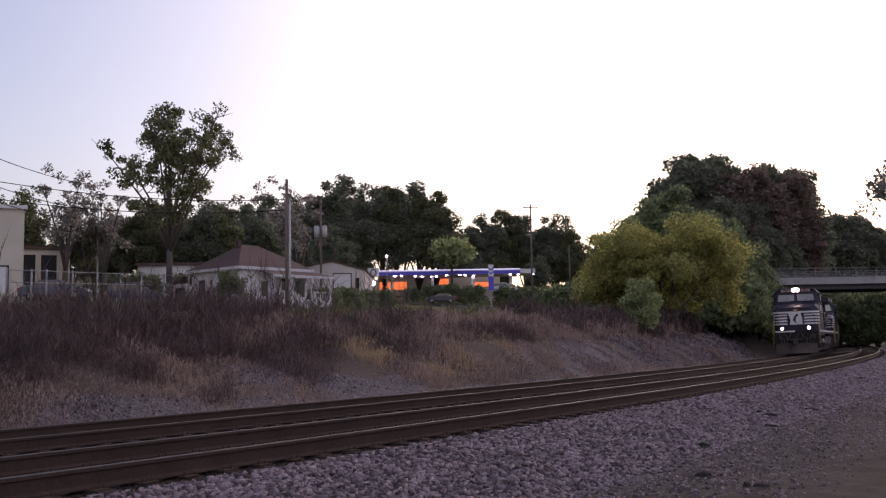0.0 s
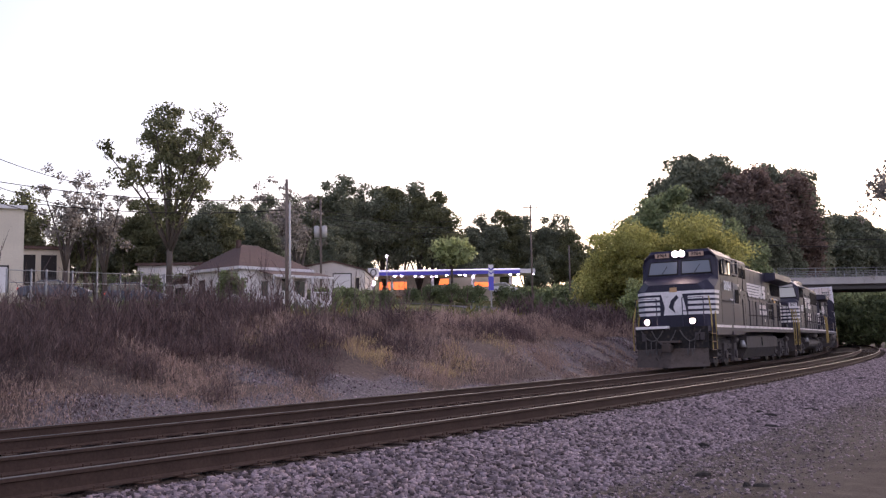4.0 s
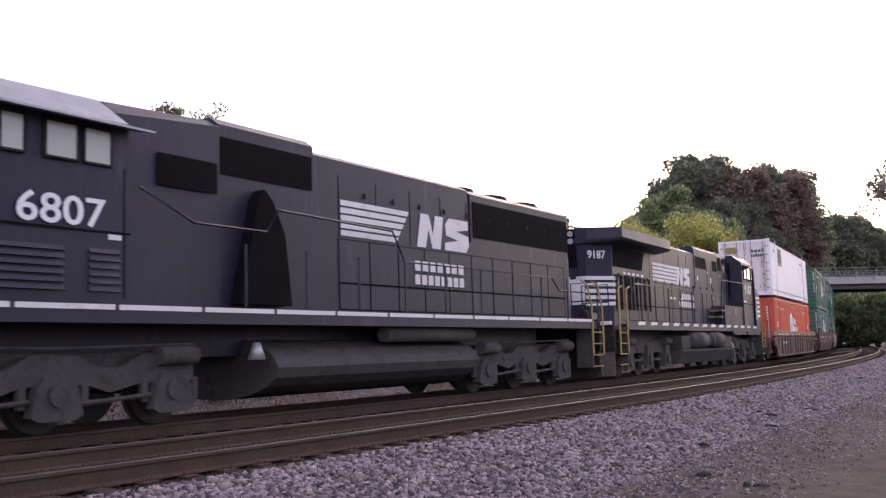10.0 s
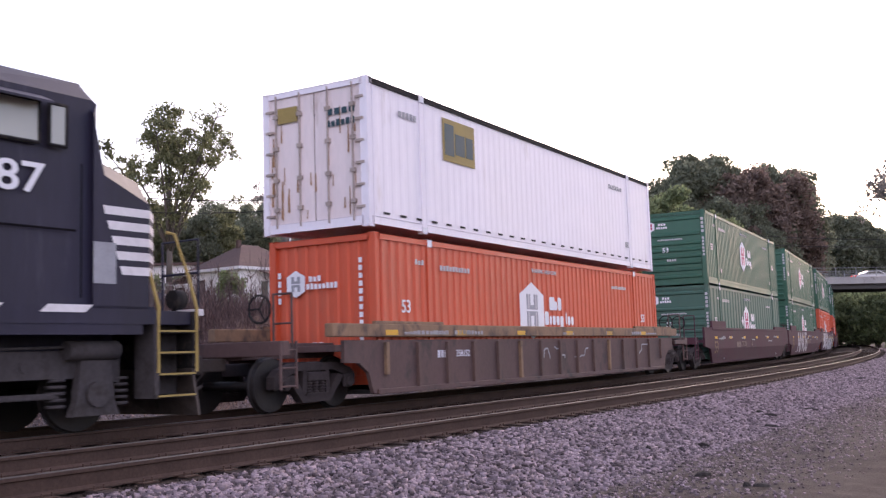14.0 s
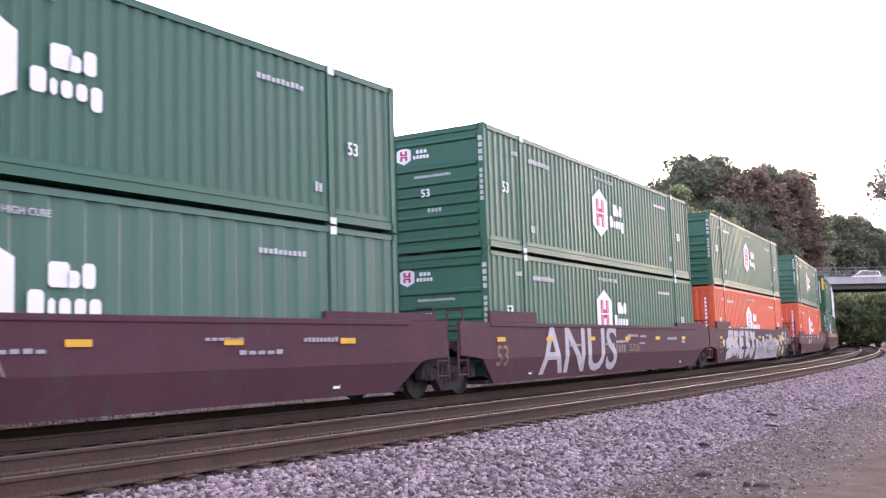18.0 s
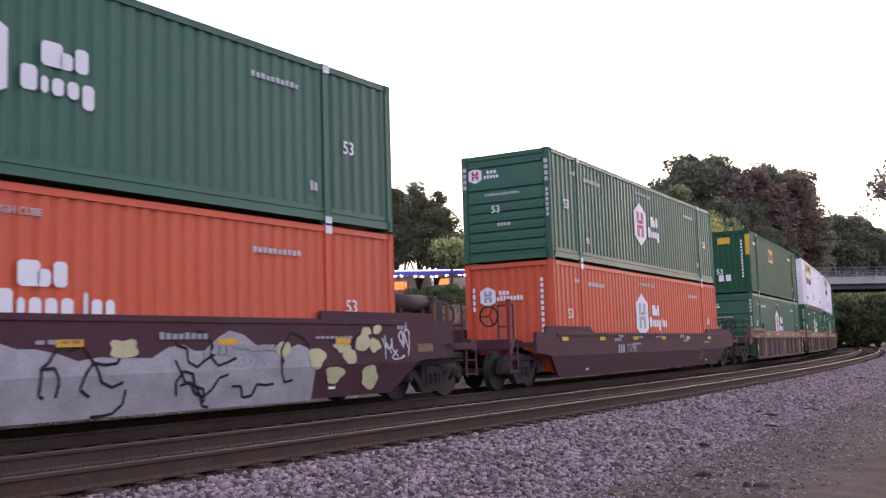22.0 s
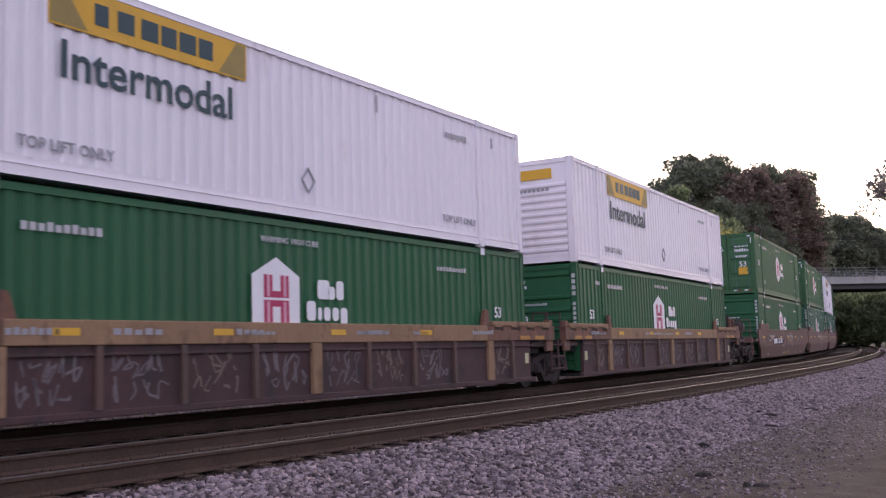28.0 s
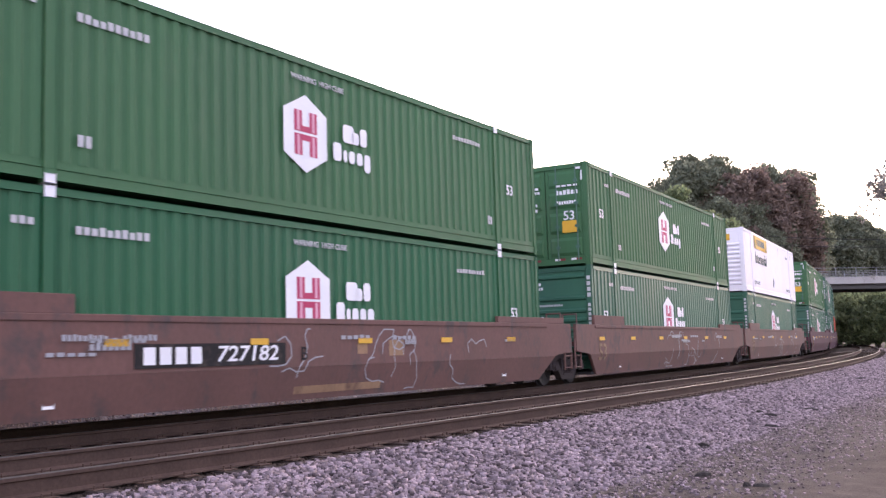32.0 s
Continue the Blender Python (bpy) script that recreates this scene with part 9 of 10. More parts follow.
for y in (5.2, -11.5):
    bm = bmesh.new()
    box(bm, -4.6, 4.6, y - 0.5, y + 0.5, 6.3, 6.98, 0.03)
    for x in (-3.8, 0, 3.8):
        box(bm, x - 0.4, x + 0.4, y - 0.4, y + 0.4, -0.8, 6.3, 0.03)
    part("pier", bm, M_CONC, bridge)
bm = bmesh.new()
box(bm, -0.06, 0.06, -0.75, 0.75, -0.45, 0.45, 0.02)
sign_box = part("bridge_sign", bm, M_STRIPE)
sign_box.matrix_basis = pose(36.6, 112.9, 7.75, 0, 0, 90)
tagged(sign_box, "small white sign panel on the bridge parapet", "sign")

# ---- buildings beyond the bank ----
M_SIDING = mat("off_white_siding", (0.76, 0.72, 0.73), 0.8, var=0.15, scale=0.7, grain=6, gvar=0.1, dirt=(0.45, 0.42, 0.41), dirt_at=0.6, dirt_soft=0.2, streak=0.4)
M_TRIM = mat("white_wood_trim", (0.7, 0.67, 0.69), 0.6, var=0.08, scale=2)
M_SHINGLE = mat("brown_roof_shingles", (0.115, 0.07, 0.062), 0.9, var=0.25, scale=1.0, grain=9, gvar=0.3, bump=0.5)
M_BEIGE = mat("beige_render", (0.62, 0.55, 0.46), 0.85, var=0.12, scale=0.5, grain=8, gvar=0.08)
M_DARKIN = mat("dark_interior", (0.03, 0.026, 0.028), 0.9)
M_METALWALL = mat("pale_metal_cladding", (0.6, 0.54, 0.52), 0.6, var=0.12, scale=0.6, grain=8, gvar=0.08)
M_WOODPOLE = mat("weathered_pole_wood", (0.16, 0.125, 0.11), 0.9, var=0.25, scale=1.5, grain=12, gvar=0.3, bump=0.4, streak=0.2)
M_PALEPOLE = mat("pale_grey_steel_pole", (0.45, 0.43, 0.43), 0.6, var=0.1, scale=2)
M_WINDOW = glass("house_window_glass", (0.03, 0.032, 0.036), 0.08)
M_BLUE = glow("blue_led_band", (0.05, 0.045, 0.3), 0.28)
M_WHITELED = glow("white_light_strip", (0.75, 0.72, 1.0), 0.8)
M_ORANGEGLOW = glow("orange_shop_glow", (1.0, 0.22, 0.06), 0.9)
M_SPOT = glow("violet_white_lamp", (0.85, 0.75, 1.0), 9.0)
M_ASPHALT = mat("worn_asphalt", (0.09, 0.085, 0.09), 0.9, var=0.2, scale=0.4, grain=10, gvar=0.2)


def at_bearing(b, d, z=None, turn=0.0):
    x, y = d * math.sin(radians(b)), d * math.cos(radians(b))
    return pose(x, y, ground_z(x, y) if z is None else z, 0, 0, turn)


def bungalow():
    c = thing("house", "small white bungalow with brown hipped roof and porch", "house")
    A, B, H = 7.3, 7.3, 2.75
    bm = bmesh.new()
    box(bm, 0, A, 0, B, -1.6, H)
    part("wall", bm, M_SIDING, c)
    for k in range(9):
        bm = bmesh.new()
        box(bm, -0.02, 0.0, 0.02, B, 0.25 + k * 0.28, 0.27 + k * 0.28)
        part("siding_lap", bm, M_SIDING, c)
    bm = bmesh.new()
    e, r = 0.45, 2.35
    lo = [bm.verts.new(p) for p in ((-e, -e, H), (A + e, -e, H), (A + e, B + e, H), (-e, B + e, H))]
    pk = [bm.verts.new(p) for p in ((A / 2 - 0.9, B / 2, H + r), (A / 2 + 0.9, B / 2, H + r))]
    for f in ((lo[0], lo[1], pk[1], pk[0]), (lo[1], lo[2], pk[1]), (lo[2], lo[3], pk[0], pk[1]), (lo[3], lo[0], pk[0]), (lo[3], lo[2], lo[1], lo[0])):
        bm.faces.new(f)
    roof = part("roof", bm, M_SHINGLE, c)
    bm = bmesh.new()
    box(bm, A / 2 - 1.4, A / 2 - 1.05, B / 2 - 0.2, B / 2 + 0.15, H + 1.6, H + 2.75, 0.03)
    part("chimney", bm, M_SHINGLE, roof)
    bm = bmesh.new()
    for p in ((-e, -e, A + 2 * e, 0.06), (-e, B + e - 0.06, A + 2 * e, 0.06)):
        box(bm, p[0], p[0] + p[2], p[1] - 0.02, p[1] + p[3], H - 0.2, H + 0.05)
    for x in (-e, A + e - 0.06):
        box(bm, x - 0.02, x + 0.06, -e, B + e, H - 0.2, H + 0.05)
    part("fascia", bm, M_TRIM, c, "white eaves board")
    # porch along the front
    bm = bmesh.new()
    prism(bm, [(-0.45, 2.45), (-2.5, 1.95), (-2.5, 2.03), (-0.45, 2.55)], 1.6, A + 1.0, "x")
    part("porch_roof", bm, M_SHINGLE, c)
    bm = bmesh.new()
    box(bm, 1.6, A + 1.0, -2.56, -2.48, 1.84, 2.04)
    part("porch_fascia", bm, M_TRIM, c, "white eaves board")
    bm = bmesh.new()
    box(bm, 1.7, A + 0.9, -2.4, -0.02, -1.5, -0.05)
    part("porch_floor", bm, M_SIDING, c)
    for x in (1.8, 3.7, 6.0, A + 0.8):
        bm = bmesh.new()
        box(bm, x - 0.08, x + 0.08, -2.42, -2.26, -0.05, 1.88, 0.01)
        part("porch_post", bm, M_TRIM, c)
    for x0, x1 in ((1.9, 3.6), (6.1, A + 0.7)):
        bm = bmesh.new()
        box(bm, x0, x1, -2.38, -2.3, 0.6, 0.68)
        for k in range(int((x1 - x0) / 0.2)):
            box(bm, x0 + k * 0.2, x0 + k * 0.2 + 0.05, -2.36, -2.32, 0.0, 0.6)
        part("porch_railing", bm, M_TRIM, c)
    for k in range(6):
        bm = bmesh.new()
        box(bm, 4.0, 5.7, -2.7 - k * 0.3, -2.4 - k * 0.3, -1.6, -0.15 - k * 0.2)
        part("porch_step", bm, M_CONC, c)
    for x in (3.9, 5.8):
        bm = bmesh.new()
        prism(bm, [(-2.4, 0.0), (-4.2, -1.1), (-4.2, -0.35), (-2.4, 0.75)], x - 0.04, x + 0.04, "x")
        part("stair_rail", bm, M_TRIM, c)
    for x, w, z0, z1 in ((2.2, 0.7, 0.3, 1.6), (4.4, 0.9, -0.05, 1.9), (5.9, 1.1, 0.3, 1.7)):
        bm = bmesh.new()
        box(bm, x, x + w, -0.04, 0.0, z0, z1)
        wn2 = part("window", bm, M_WINDOW, c)
        bm = bmesh.new()
        for a, b2 in ((x - 0.08, x), (x + w, x + w + 0.08)):
            box(bm, a, b2, -0.06, 0.0, z0 - 0.08, z1 + 0.08)
        box(bm, x, x + w, -0.06, 0.0, z1, z1 + 0.08)
        part("window_frame", bm, M_TRIM, wn2)
    for y in (1.6, 5.2):
        bm = bmesh.new()
        box(bm, -0.05, 0.0, y, y + 0.9, 0.6, 1.9)
        part("window", bm, M_WINDOW, c)
    bm = bmesh.new()
    box(bm, -0.5, 3.0, B, B + 2.2, -1.6, 1.7)
    part("annex_wall", bm, M_SIDING, c)
    bm = bmesh.new()
    prism(bm, [(B, 2.3), (B + 2.6, 1.65), (B + 2.6, 1.75), (B, 2.42)], -0.8, 3.3, "x")
    part("annex_roof", bm, M_SHINGLE, c)
    bm = bmesh.new()
    box(bm, -0.55, -0.5, B + 0.3, B + 1.9, 0.0, 1.35)
    part("annex_window", bm, M_WINDOW, c)
    return c


house = bungalow()
house.matrix_basis = at_bearing(-11.5, 87, 5.15, 47)


def shed(name, label, w, d, h, h2, material, doors, roof_mat, cat="building"):
    """A plain building, its front along local x facing -y; doors: (x0, x1, z0, z1, material, name)."""
    c = thing(name, label, cat)
    bm = bmesh.new()
    prism(bm, [(0, -2.0), (w, -2.0), (w, h2), (w * 0.45, max(h, h2) if h == h2 else h), (0, h if h == h2 else (h + h2) / 2)] if h != h2 else [(0, -2.0), (w, -2.0), (w, h), (0, h)], 0, d)
    part("wall", bm, material, c)
    bm = bmesh.new()
    if h != h2:
        prism(bm, [(-0.2, (h + h2) / 2 - 0.02), (w * 0.45, h), (w + 0.2, h2 - 0.02), (w + 0.2, h2 + 0.16), (w * 0.45, h + 0.18), (-0.2, (h + h2) / 2 + 0.16)], -0.2, d + 0.2)
    else:
        box(bm, -0.2, w + 0.2, -0.25, d + 0.2, h, h + 0.28, 0.02)
    part("roof", bm, roof_mat, c)
    for x0, x1, z0, z1, m, nm in doors:
        bm = bmesh.new()
        box(bm, x0, x1, -0.05, 0.0, z0, z1)
        dd = part(nm, bm, m, c)
        if nm != "window":
            bm = bmesh.new()
            box(bm, x0 - 0.12, x0, -0.08, 0.0, z0, z1 + 0.12)
            box(bm, x1, x1 + 0.12, -0.08, 0.0, z0, z1 + 0.12)
            box(bm, x0, x1, -0.08, 0.0, z1, z1 + 0.12)
            part("door_frame", bm, M_DARKIN if m is M_TRIM else M_BEIGE, dd)
    return c


w1 = shed("warehouse", "pale metal warehouse with white roller door", 7.5, 14, 3.6, 2.4, M_METALWALL, [(3.5, 5.7, -0.4, 2.0, M_TRIM, "roller_door"), (6.3, 6.8, -0.4, 1.5, M_DARKIN, "side_door")], M_SHINGLE)
w1.matrix_basis = at_bearing(-7.8, 130, 8.25, 0)
w2 = shed("outbuilding", "long low white outbuilding with flat dark roof edge", 7.0, 5, 2.6, 2.6, M_SIDING, [(5.2, 6.3, 0.6, 1.8, M_WINDOW, "window")], M_SHINGLE)
w2.matrix_basis = at_bearing(-17.0, 104, 6.7, 4)
w3 = shed("beige_building", "tall beige rendered building with white parapet", 14.0, 10, 5.6, 5.6, M_BEIGE, [(11.7, 12.1, 3.2, 3.9, M_DARKIN, "window"), (12.1, 12.9, -0.6, 1.3, M_TRIM, "door")], M_TRIM)
w3.matrix_basis = at_bearing(-22.8, 80, 5.9, 27) @ pose(-14.0, 0, 0)
w4 = shed("garage_row", "row of open garages with pale pillars", 6.6, 6, 2.35, 2.35, M_BEIGE, [(0.6, 1.95, -0.8, 1.85, M_DARKIN, "garage_opening"), (2.45, 3.75, -0.8, 1.85, M_DARKIN, "garage_opening"), (4.2, 5.5, -0.8, 1.85, M_DARKIN, "garage_opening")], M_SHINGLE)
w4.matrix_basis = at_bearing(-20.5, 95, 7.6, 26) @ pose(-6.6, 0, 0)


# ---- filling station ----
def canopy():
    c = thing("station_canopy", "filling station canopy with blue band and bright lamps", "canopy")
    W, D = 27.0, 8.0
    bm = bmesh.new()
    box(bm, 0, W - 2.5, 0, D, 0.05, 0.95, 0.03)
    part("roof_slab", bm, M_TRIM, c)
    bm = bmesh.new()
    box(bm, 0.2, W - 2.6, -0.06, 0.0, 0.05, 0.62)
    part("blue_band", bm, M_BLUE, c, "glowing blue band")
    bm = bmesh.new()
    box(bm, 0.2, W - 2.6, -0.08, 0.0, 0.78, 0.92)
    part("light_strip", bm, M_WHITELED, c, "glowing white edge strip")
    bm = bmesh.new()
    box(bm, W - 2.5, W, 0.2, D - 1, 0.1, 0.85, 0.03)
    part("end_slab", bm, M_TRIM, c)
    for x in (2.5, 9.5, 16.5, 23.0):
        bm = bmesh.new()
        box(bm, x - 0.25, x + 0.25, 3.0, 3.5, -5.0, 0.05)
        part("column", bm, M_TRIM, c)
    for x in (3.1, 4.3, 6.6, 7.7, 9.4, 10.2, 12.0, 14.2, 15.1, 16.6, 22.8, 24.2, 26.6):
        bm = bmesh.new()
        rod(bm, (x, 0.4 + (x * 7 % 3), -0.12), (x, 0.4 + (x * 7 % 3), 0.04), 0.2, 0.24, 10)
        part("lamp", bm, M_SPOT, c, "small bright lamp")
    return c


st = canopy()
st.matrix_basis = at_bearing(-3.85, 170, 12.75, 0)
shop = shed("station_shop", "filling station shop with orange-lit windows", 22.0, 8, 3.0, 3.0, M_BEIGE, [(0.3, 5.2, 0.4, 1.8, M_ORANGEGLOW, "lit_window"), (9.6, 12.8, 1.2, 2.2, M_ORANGEGLOW, "lit_window"), (17.0, 21.0, 0.7, 1.5, M_ORANGEGLOW, "lit_window")], M_TRIM, "shop")
shop.matrix_basis = at_bearing(-3.75, 181, 10.6, 0)


def pylon():
    c = thing("price_sign", "tall blue and white filling station sign", "sign")
    for z0, z1, m in ((-3.2, 0.2, M_PALEPOLE), (0.2, 2.4, M_BLUE), (2.4, 4.3, M_TRIM)):
        bm = bmesh.new()
        wide = 0.12 if z0 < -3 else 0.42
        box(bm, -wide, wide, -0.15, 0.15, z0, z1, 0.03)
        part("panel", bm, m, c)
    for z in (2.7, 3.3):
        bm = bmesh.new()
        prism(bm, [(-0.4, z + 0.35), (0, z), (0.4, z + 0.35), (0.4, z + 0.6), (0, z + 0.25), (-0.4, z + 0.6)], -0.15, -0.17)
        part("chevron", bm, M_BLUE, c)
    return c


pylon().matrix_basis = at_bearing(2.72, 160, 9.3)
round_sign = thing("round_sign", "white square sign with dark ring", "sign")
bm = bmesh.new()
box(bm, -0.9, 0.9, -0.15, 0.15, -0.75, 0.75, 0.05)
part("panel", bm, M_TRIM, round_sign)
bm = bmesh.new()
for k in range(16):
    a0, a1 = 2 * math.pi * k / 16, 2 * math.pi * (k + 1) / 16
    rod(bm, (0.45 * math.cos(a0), -0.17, 0.55 * math.sin(a0)), (0.45 * math.cos(a1), -0.17, 0.55 * math.sin(a1)), 0.08, n=5)
part("ring", bm, M_DARKIN, round_sign)
bm = bmesh.new()
rod(bm, (-0.1, -0.3, -1.75), (-0.1, -0.5, -1.75), 0.42, n=16)
part("lamp", bm, M_SPOT, round_sign, "bright lamp")
bm = bmesh.new()
rod(bm, (0, 0, -5), (0, 0, -0.7), 0.12, n=8)
part("post", bm, M_PALEPOLE, round_sign)
round_sign.matrix_basis = at_bearing(-4.0, 164, 12.9)


def lamp_post(h):
    c = thing("lamp_post", "tall yard lamp post, lit", "lamp")
    bm = bmesh.new()
    rod(bm, (0, 0, -1), (0, 0, h), 0.09, 0.06, 8)
    part("pole", bm, M_PALEPOLE, c)
    bm = bmesh.new()
    rod(bm, (0, -0.1, h), (0, -0.3, h), 0.2, n=12)
    part("lamp", bm, M_SPOT, c)
    return c


lamp_post(6.0).matrix_basis = at_bearing(-3.23, 160, 9.2)

# ---- road, poles, wires, fence ----
bm = bmesh.new()
prev = None
for x in np.arange(-90, 60, 2.5):
    yy = 150.0 + max(0.0, x - 2) * 0.9
    row = []
    for k in (-3.5, 3.5):
        zz = ground_z(x, yy + k) + 0.12
        row.append(bm.verts.new((x, yy + k, zz)))
    if prev:
        bm.faces.new((prev[0], row[0], row[1], prev[1]))
    prev = row
road = part("road", bm, M_ASPHALT)
tagged(road, "worn grey asphalt road behind the bank", "road", kind="structure")


def utility_pole(h, arms=1, transformer=False, material=None, radius=0.15, label="weathered wooden utility pole with wires"):
    c = thing("utility_pole", label, "pole", "poles")
    bm = bmesh.new()
    rod(bm, (0, 0, -2), (0, 0, h), radius, radius * 0.7, 10)
    part("pole", bm, material or M_WOODPOLE, c)
    for k in range(arms):
        bm = bmesh.new()
        box(bm, -1.1, 1.1, -0.08, 0.04, h - 0.5 - k * 0.9, h - 0.38 - k * 0.9)
        part("crossarm", bm, M_WOODPOLE, c)
        for x in (-1.0, -0.5, 0.5, 1.0):
            bm = bmesh.new()
            rod(bm, (x, 0, h - 0.38 - k * 0.9), (x, 0, h - 0.2 - k * 0.9), 0.05, n=6)
            part("insulator", bm, M_PALEPOLE, c)
    if transformer:
        for x in (-0.42, 0.42):
            bm = bmesh.new()
            rod(bm, (x, -0.15, h - 4.3), (x, -0.15, h - 3.1), 0.3, n=14)
            rod(bm, (x, -0.15, h - 3.1), (x, -0.15, h - 3.0), 0.3, 0.12, 14)
            part("transformer", bm, M_PALEPOLE, c, "grey transformer can")
    return c


def stand(c, b, d, top, h):
    c.matrix_basis = at_bearing(b, d, top - h)


stand(utility_pole(9.5, 0), -8.9, 75, 13.5, 9.5)
stand(utility_pole(7.8, 0, material=M_PALEPOLE, radius=0.1, label="pale steel pole beside a wooden pole"), -8.72, 74.6, 11.7, 7.8)
stand(utility_pole(10.5, 0, True), -6.98, 110, 17.2, 10.5)
stand(utility_pole(12.5, 1), 5.06, 140, 20.4, 12.5)
stand(utility_pole(6.5, 0, material=M_PALEPOLE, radius=0.1, label="slim pale lamp pole"), -19.1, 95, 13.8, 6.5)
stand(utility_pole(7.0, 0), 7.2, 150, 15.4, 7.0)


def wire(a, b, sag, r=0.028):
    """a, b: bearing, distance, height."""
    def p(q):
        return Vector((q[1] * math.sin(radians(q[0])), q[1] * math.cos(radians(q[0])), q[2]))
    a, b = p(a), p(b)
    bm = bmesh.new()
    pts = []
    for k in range(13):
        f = k / 12
        v = a.lerp(b, f)
        v.z -= sag * 4 * f * (1 - f)
        pts.append(v)
    pipe(bm, pts, r, 4)
    w = part("power_line", bm, M_DARKIN)
    tagged(w, "thin dark overhead wire", "wire", "wires")


for z in (0.0, -0.7, -1.4):
    wire((-8.9, 75, 13.2 + z), (-6.98, 110, 16.6 + z), 0.4)
    wire((-6.98, 110, 15.9 + z), (5.06, 140, 19.6 + z), 1.5)
    wire((5.06, 140, 19.8 + z), (12.0, 125, 17.0 + z), 1.2)
wire((-8.9, 75, 12.0), (-25.0, 72, 12.4), 0.6)
wire((-8.9, 75, 11.2), (-25.0, 72, 11.2), 0.6)
wire((-25.5, 60, 12.2), (-18.6, 110, 18.2), 0.5)
wire((-25.5, 60, 10.6), (-19.0, 110, 15.8), 0.5)
wire((-25.5, 60, 9.7), (-19.0, 110, 14.6), 0.5)
for z, b0 in ((10.7, 16.5), (10.0, 15.0)):
    wire((b0, 105, z + 0.9), (27.0, 110, z - 0.2), 0.25, 0.03)

fence = thing("chain_link_fence", "grey chain-link fence with steel posts", "fence")
FP = [(-23.6, 66), (-22.4, 67), (-21.65, 68), (-20.35, 70), (-19.1, 72), (-17.9, 74), (-16.8, 76), (-15.6, 78), (-14.3, 80)]
prev = None
for b, d in FP:
    x, y = d * math.sin(radians(b)), d * math.cos(radians(b))
    z = 4.3 + (d - 66) * 0.05
    bm = bmesh.new()
    rod(bm, (x, y, z - 1.2), (x, y, z + 1.75), 0.06, n=8)
    part("post", bm, M_GALV, fence)
    if prev:
        for dz in (1.65, 0.9):
            bm = bmesh.new()
            rod(bm, (prev[0], prev[1], prev[2] + dz), (x, y, z + dz), 0.028, n=5)
            part("rail", bm, M_GALV, fence)
        bm = bmesh.new()
        for k in range(14):
            f = k / 13
            a = Vector(prev).lerp(Vector((x, y, z)), f)
            rod(bm, a + Vector((0, 0, -0.6)), a + Vector((0, 0, 1.62)), 0.003, n=3)
        part("mesh", bm, M_GALV, fence)
    prev = (x, y, z)


# ---- cars ----
def car(label, paint, suv=False):
    """Nose along +x."""
    c = thing("car", label, "car", "cars")
    hh = 1.68 if suv else 1.42
    prof = [(-2.25, 0.3), (-2.3, 0.75), (-2.1, 0.95), (-1.55, 1.02) if not suv else (-2.15, 1.05), (-0.85, hh - 0.04) if not suv else (-1.85, hh - 0.06), (0.35, hh) if not suv else (0.2, hh), (1.15, 1.0), (2.05, 0.82), (2.28, 0.6), (2.28, 0.3)]
    bm = bmesh.new()
    prism(bm, prof, -0.86, 0.86)
    bmesh.ops.bevel(bm, geom=bm.edges[:], offset=0.07, segments=2, affect="EDGES", profile=0.6)
    part("body", bm, paint, c)
    for q in (-1, 1):
        bm = bmesh.new()
        pts = [(-1.3, 1.02), (-0.8, hh - 0.12), (0.3, hh - 0.1), (0.92, 1.02)] if not suv else [(-1.95, 1.08), (-1.75, hh - 0.14), (0.15, hh - 0.1), (0.9, 1.06)]
        prism(bm, pts, q * 0.865, q * 0.872)
        part("side_window", bm, M_WINDOW, c)
        for x in (-1.4, 1.4):
            bm = bmesh.new()
            rod(bm, (x, q * 0.68, 0.33), (x, q * 0.89, 0.33), 0.33, n=20)
            w = part("wheel", bm, M_BLACKST, c)
            bm = bmesh.new()
            rod(bm, (x, q * 0.885, 0.33), (x, q * 0.9, 0.33), 0.2, n=14)
            part("rim", bm, M_GALV, w)
        bm = bmesh.new()
        box(bm, 2.2, 2.31, q * 0.62 - 0.18, q * 0.62 + 0.18, 0.6, 0.74, 0.02)
        part("headlight", bm, M_TRIM, c)
        bm = bmesh.new()
        box(bm, -2.33, -2.2, q * 0.66 - 0.16, q * 0.66 + 0.16, 0.72, 0.88, 0.02)
        part("tail_light", bm, M_TAIL, c)
    bm = bmesh.new()
    prism(bm, [(1.1, 1.03), (0.38, hh - 0.06), (0.42, hh - 0.05), (1.14, 1.04)], -0.74, 0.74)
    part("windscreen", bm, M_WINDOW, c)
    bm = bmesh.new()
    if suv:
        prism(bm, [(-2.17, 1.08), (-1.88, hh - 0.1), (-1.92, hh - 0.09), (-2.21, 1.08)], -0.74, 0.74)
    else:
        prism(bm, [(-1.5, 1.05), (-0.88, hh - 0.08), (-0.92, hh - 0.06), (-1.56, 1.05)], -0.74, 0.74)
    part("rear_window", bm, M_WINDOW, c)
    return c


M_TAIL = glow("red_tail_light", (0.9, 0.03, 0.02), 0.5)
P_DARK = mat("dark_plum_car_paint", (0.04, 0.032, 0.045), 0.3, var=0.06, scale=1, gvar=0.03, bump=0)
P_NAVY = mat("dark_blue_car_paint", (0.035, 0.045, 0.08), 0.3, var=0.06, scale=1, gvar=0.03, bump=0)
P_SILVER = mat("silver_car_paint", (0.45, 0.45, 0.48), 0.3, metal=0.5, var=0.05, scale=1, gvar=0.03, bump=0)
P_WHITE = mat("white_car_paint", (0.72, 0.7, 0.72), 0.35, var=0.05, scale=1, gvar=0.03, bump=0)
parked = car("dark blue sedan parked behind a fence", P_NAVY)
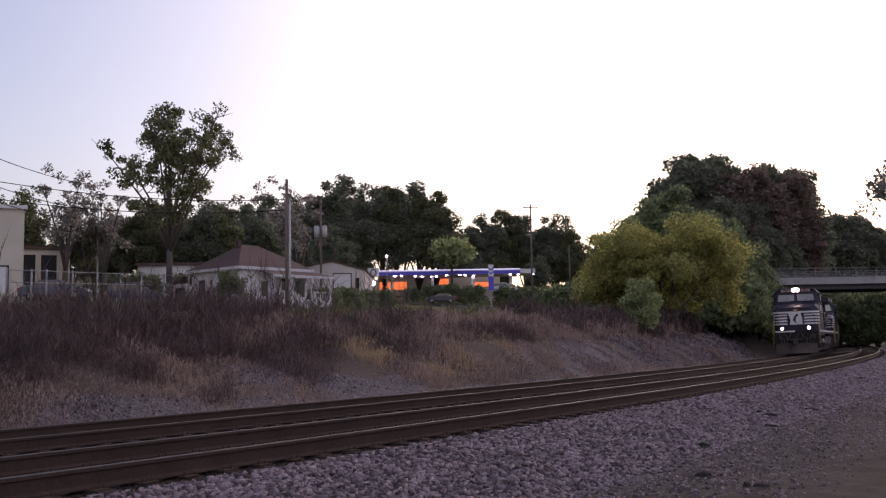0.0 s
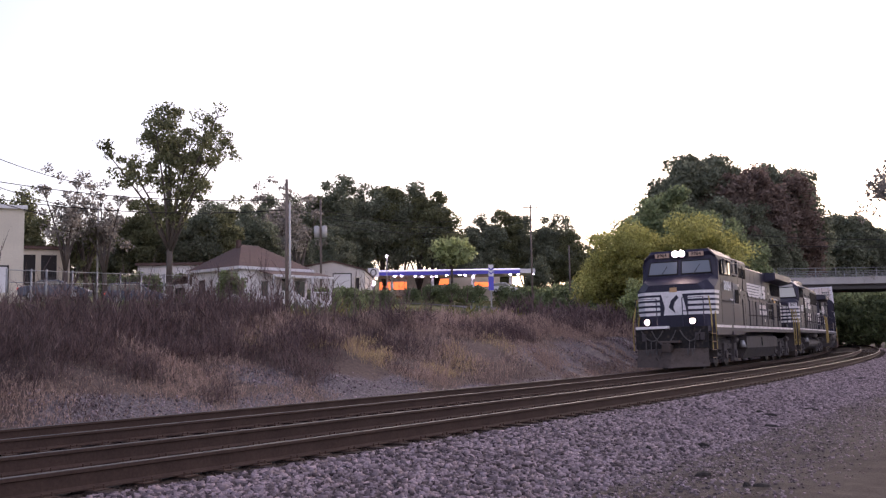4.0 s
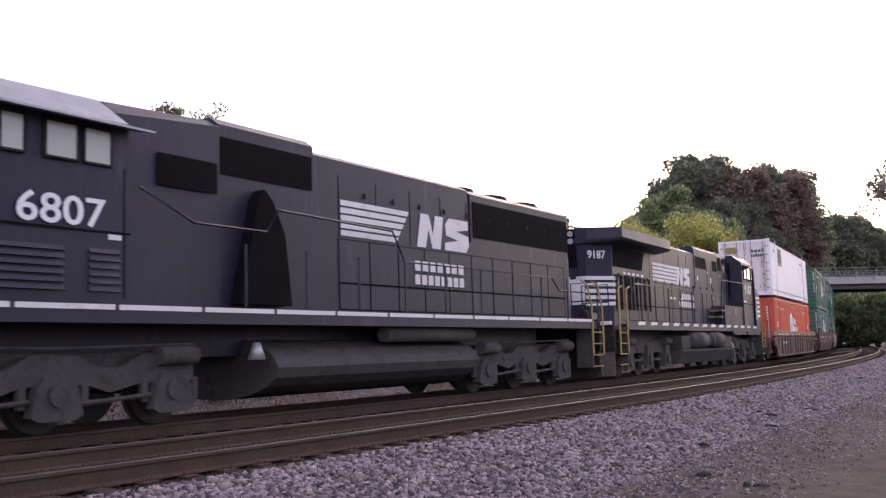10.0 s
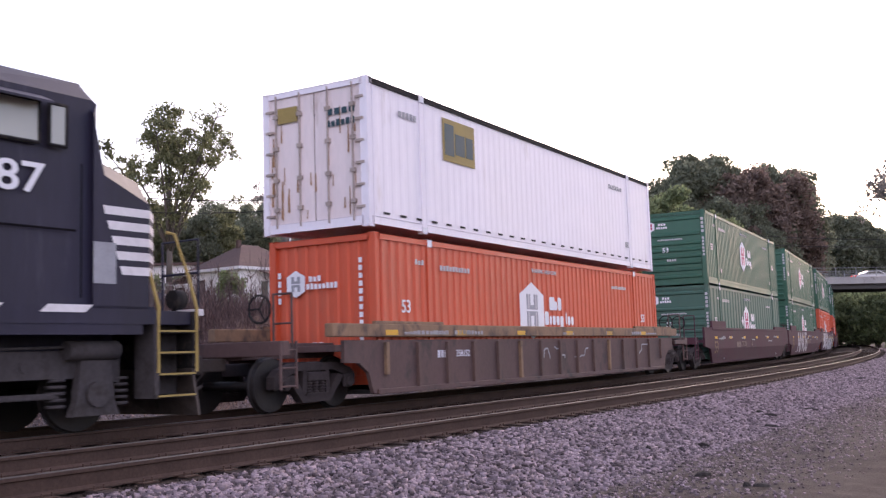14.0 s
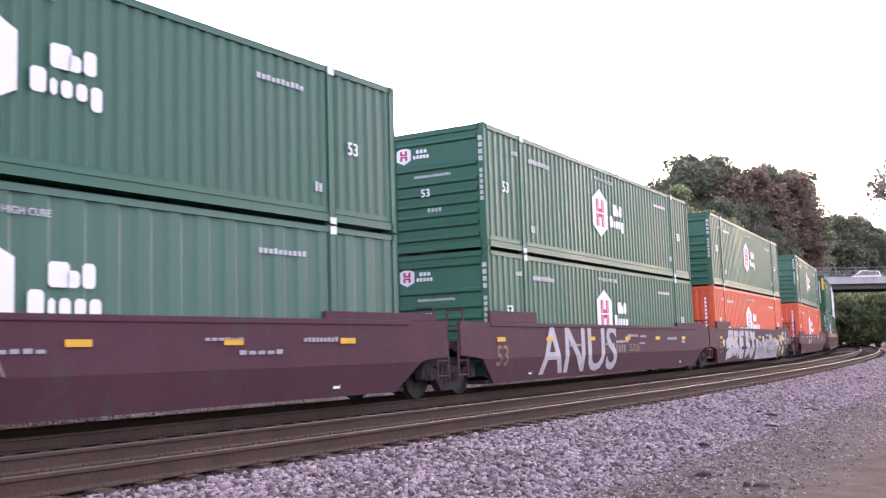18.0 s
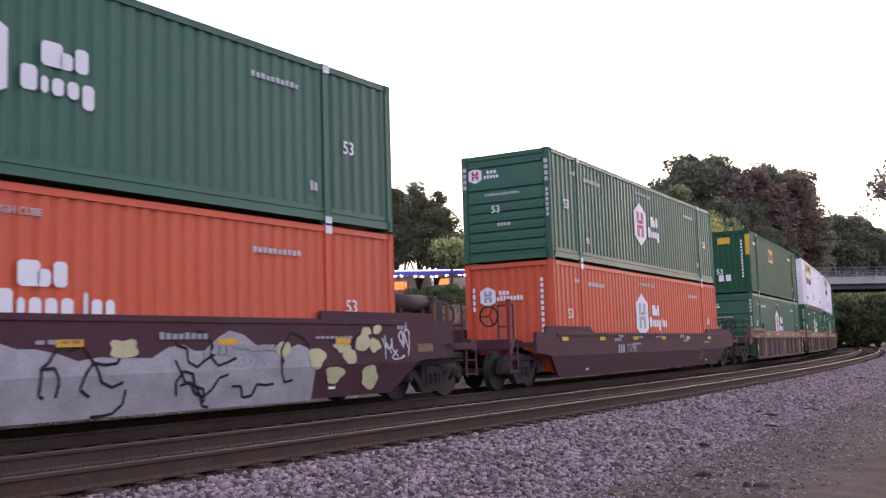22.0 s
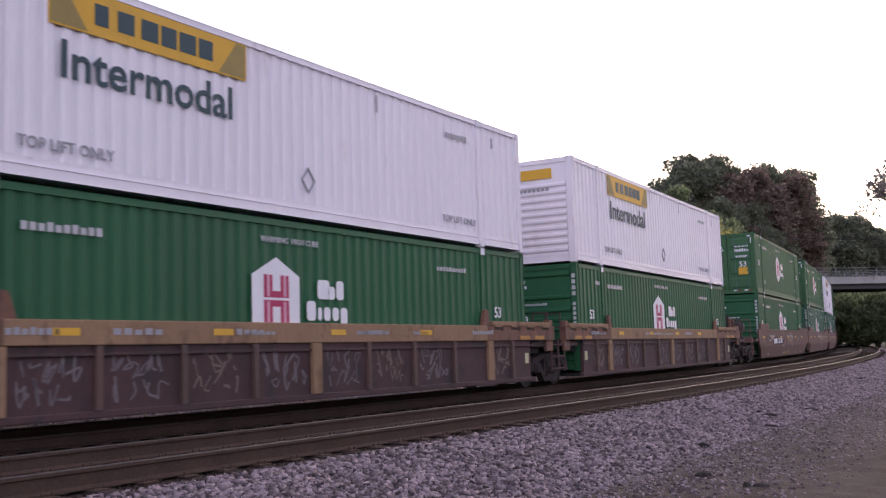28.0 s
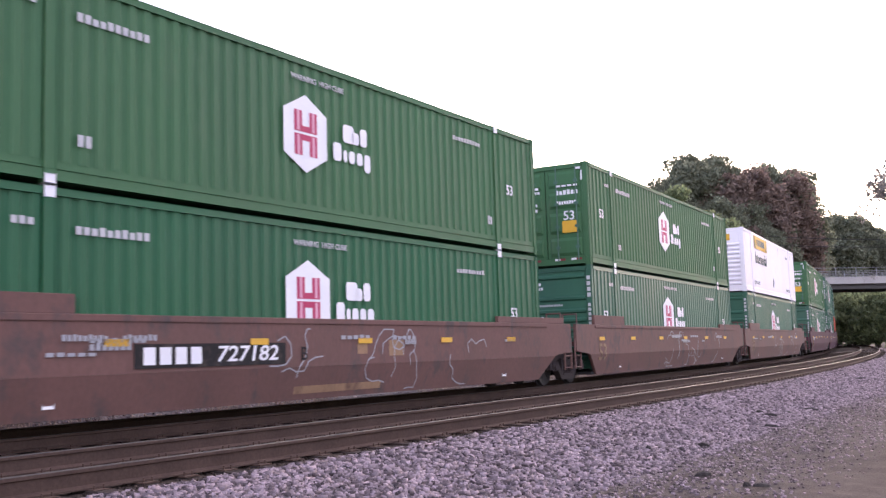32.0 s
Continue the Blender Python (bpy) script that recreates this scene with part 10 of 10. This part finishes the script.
parked.matrix_basis = at_bearing(-21.2, 74, 4.45, 8)
parked2 = car("dark blue car parked beside a fence", P_NAVY, True)
parked2.matrix_basis = at_bearing(-17.0, 82, 4.55, 4)
parked3 = car("white van parked by the forecourt", P_WHITE, True)
parked3.matrix_basis = at_bearing(3.45, 165, 9.3, 0)
ROAD_Z = ground_z(-5.0, 150.0) + 0.13


def drives(ob, rows, z, y, turn):
    TRAFFIC.append((ob, [(t, pose(x, y, z, 0, 0, turn)) for t, x in rows]))


TRAFFIC = []
drives(car("dark sedan driving along the road", P_DARK), [(0.0, -0.4), (1.0, -11.3), (4.0, -44.0), (6.0, -60.0), (32.0, -60.0)], ROAD_Z, 149.0, 180)
drives(car("dark utility car driving along the road", P_DARK, True), [(0.0, -60.0), (9.5, -60.0), (11.5, -39.0), (15.5, 0.3), (16.5, 9.0), (17.0, 10.0), (32.0, 10.0)], ROAD_Z, 151.0, 0)
drives(car("silver sedan crossing the bridge", P_SILVER), [(0.0, 24.0), (3.0, 24.0), (4.0, 26.9), (8.0, 45.3), (9.0, 49.9), (19.0, 96.0), (24.0, 118.0), (32.0, 118.0)], 7.31, 116.2, 0)
drives(car("grey sedan crossing the bridge", P_SILVER), [(0.0, 24.0), (8.5, 24.0), (9.5, 27.0), (14.0, 49.9), (20.0, 80.0), (26.0, 112.0), (32.0, 112.0)], 7.31, 116.2, 0)
drives(car("white utility car crossing the bridge", P_WHITE, True), [(0.0, 124.0), (6.0, 124.0), (8.0, 113.0), (18.0, 50.0), (18.5, 46.9), (21.0, 31.5), (22.0, 28.0), (32.0, 28.0)], 7.31, 120.0, 180)
drives(car("dark silver sedan crossing the bridge", P_SILVER), [(0.0, 30.0), (20.4, 30.0), (21.2, 33.6), (22.5, 45.8), (23.0, 50.5), (28.0, 98.0), (30.0, 106.0), (32.0, 106.0)], 7.31, 116.2, 0)


def motions():
    """Everything that moves: the train with its wheels, and cars on the roads."""
    steps = [i * 0.5 for i in range(65)]
    for ob, u, half, z, turn in MOVERS:
        walk(ob, [(t, on_track(u, half, t) @ pose(0, 0, z, 0, 0, turn)) for t in steps])
    for ob, rows in TRAFFIC:
        walk(ob, rows)
    place = {ob: (u, turn) for ob, u, half, z, turn in MOVERS}
    for w, at, radius, owner in SPINNERS:
        u, turn = place[owner]
        way = 1 if turn else -1
        rows, t = [], 0.0
        while t < 32.0:
            if -11.0 < u - travelled(t) < 122.0 or t == 0.0:
                a = way * math.degrees(travelled(t) / radius) % 360
                rows.append((t, pose(*at, 0, a, 0)))
            t += 2 / 30
        a = way * math.degrees(travelled(32.0) / radius) % 360
        rows.append((32.0, pose(*at, 0, a, 0)))
        walk(w, rows)


motions()
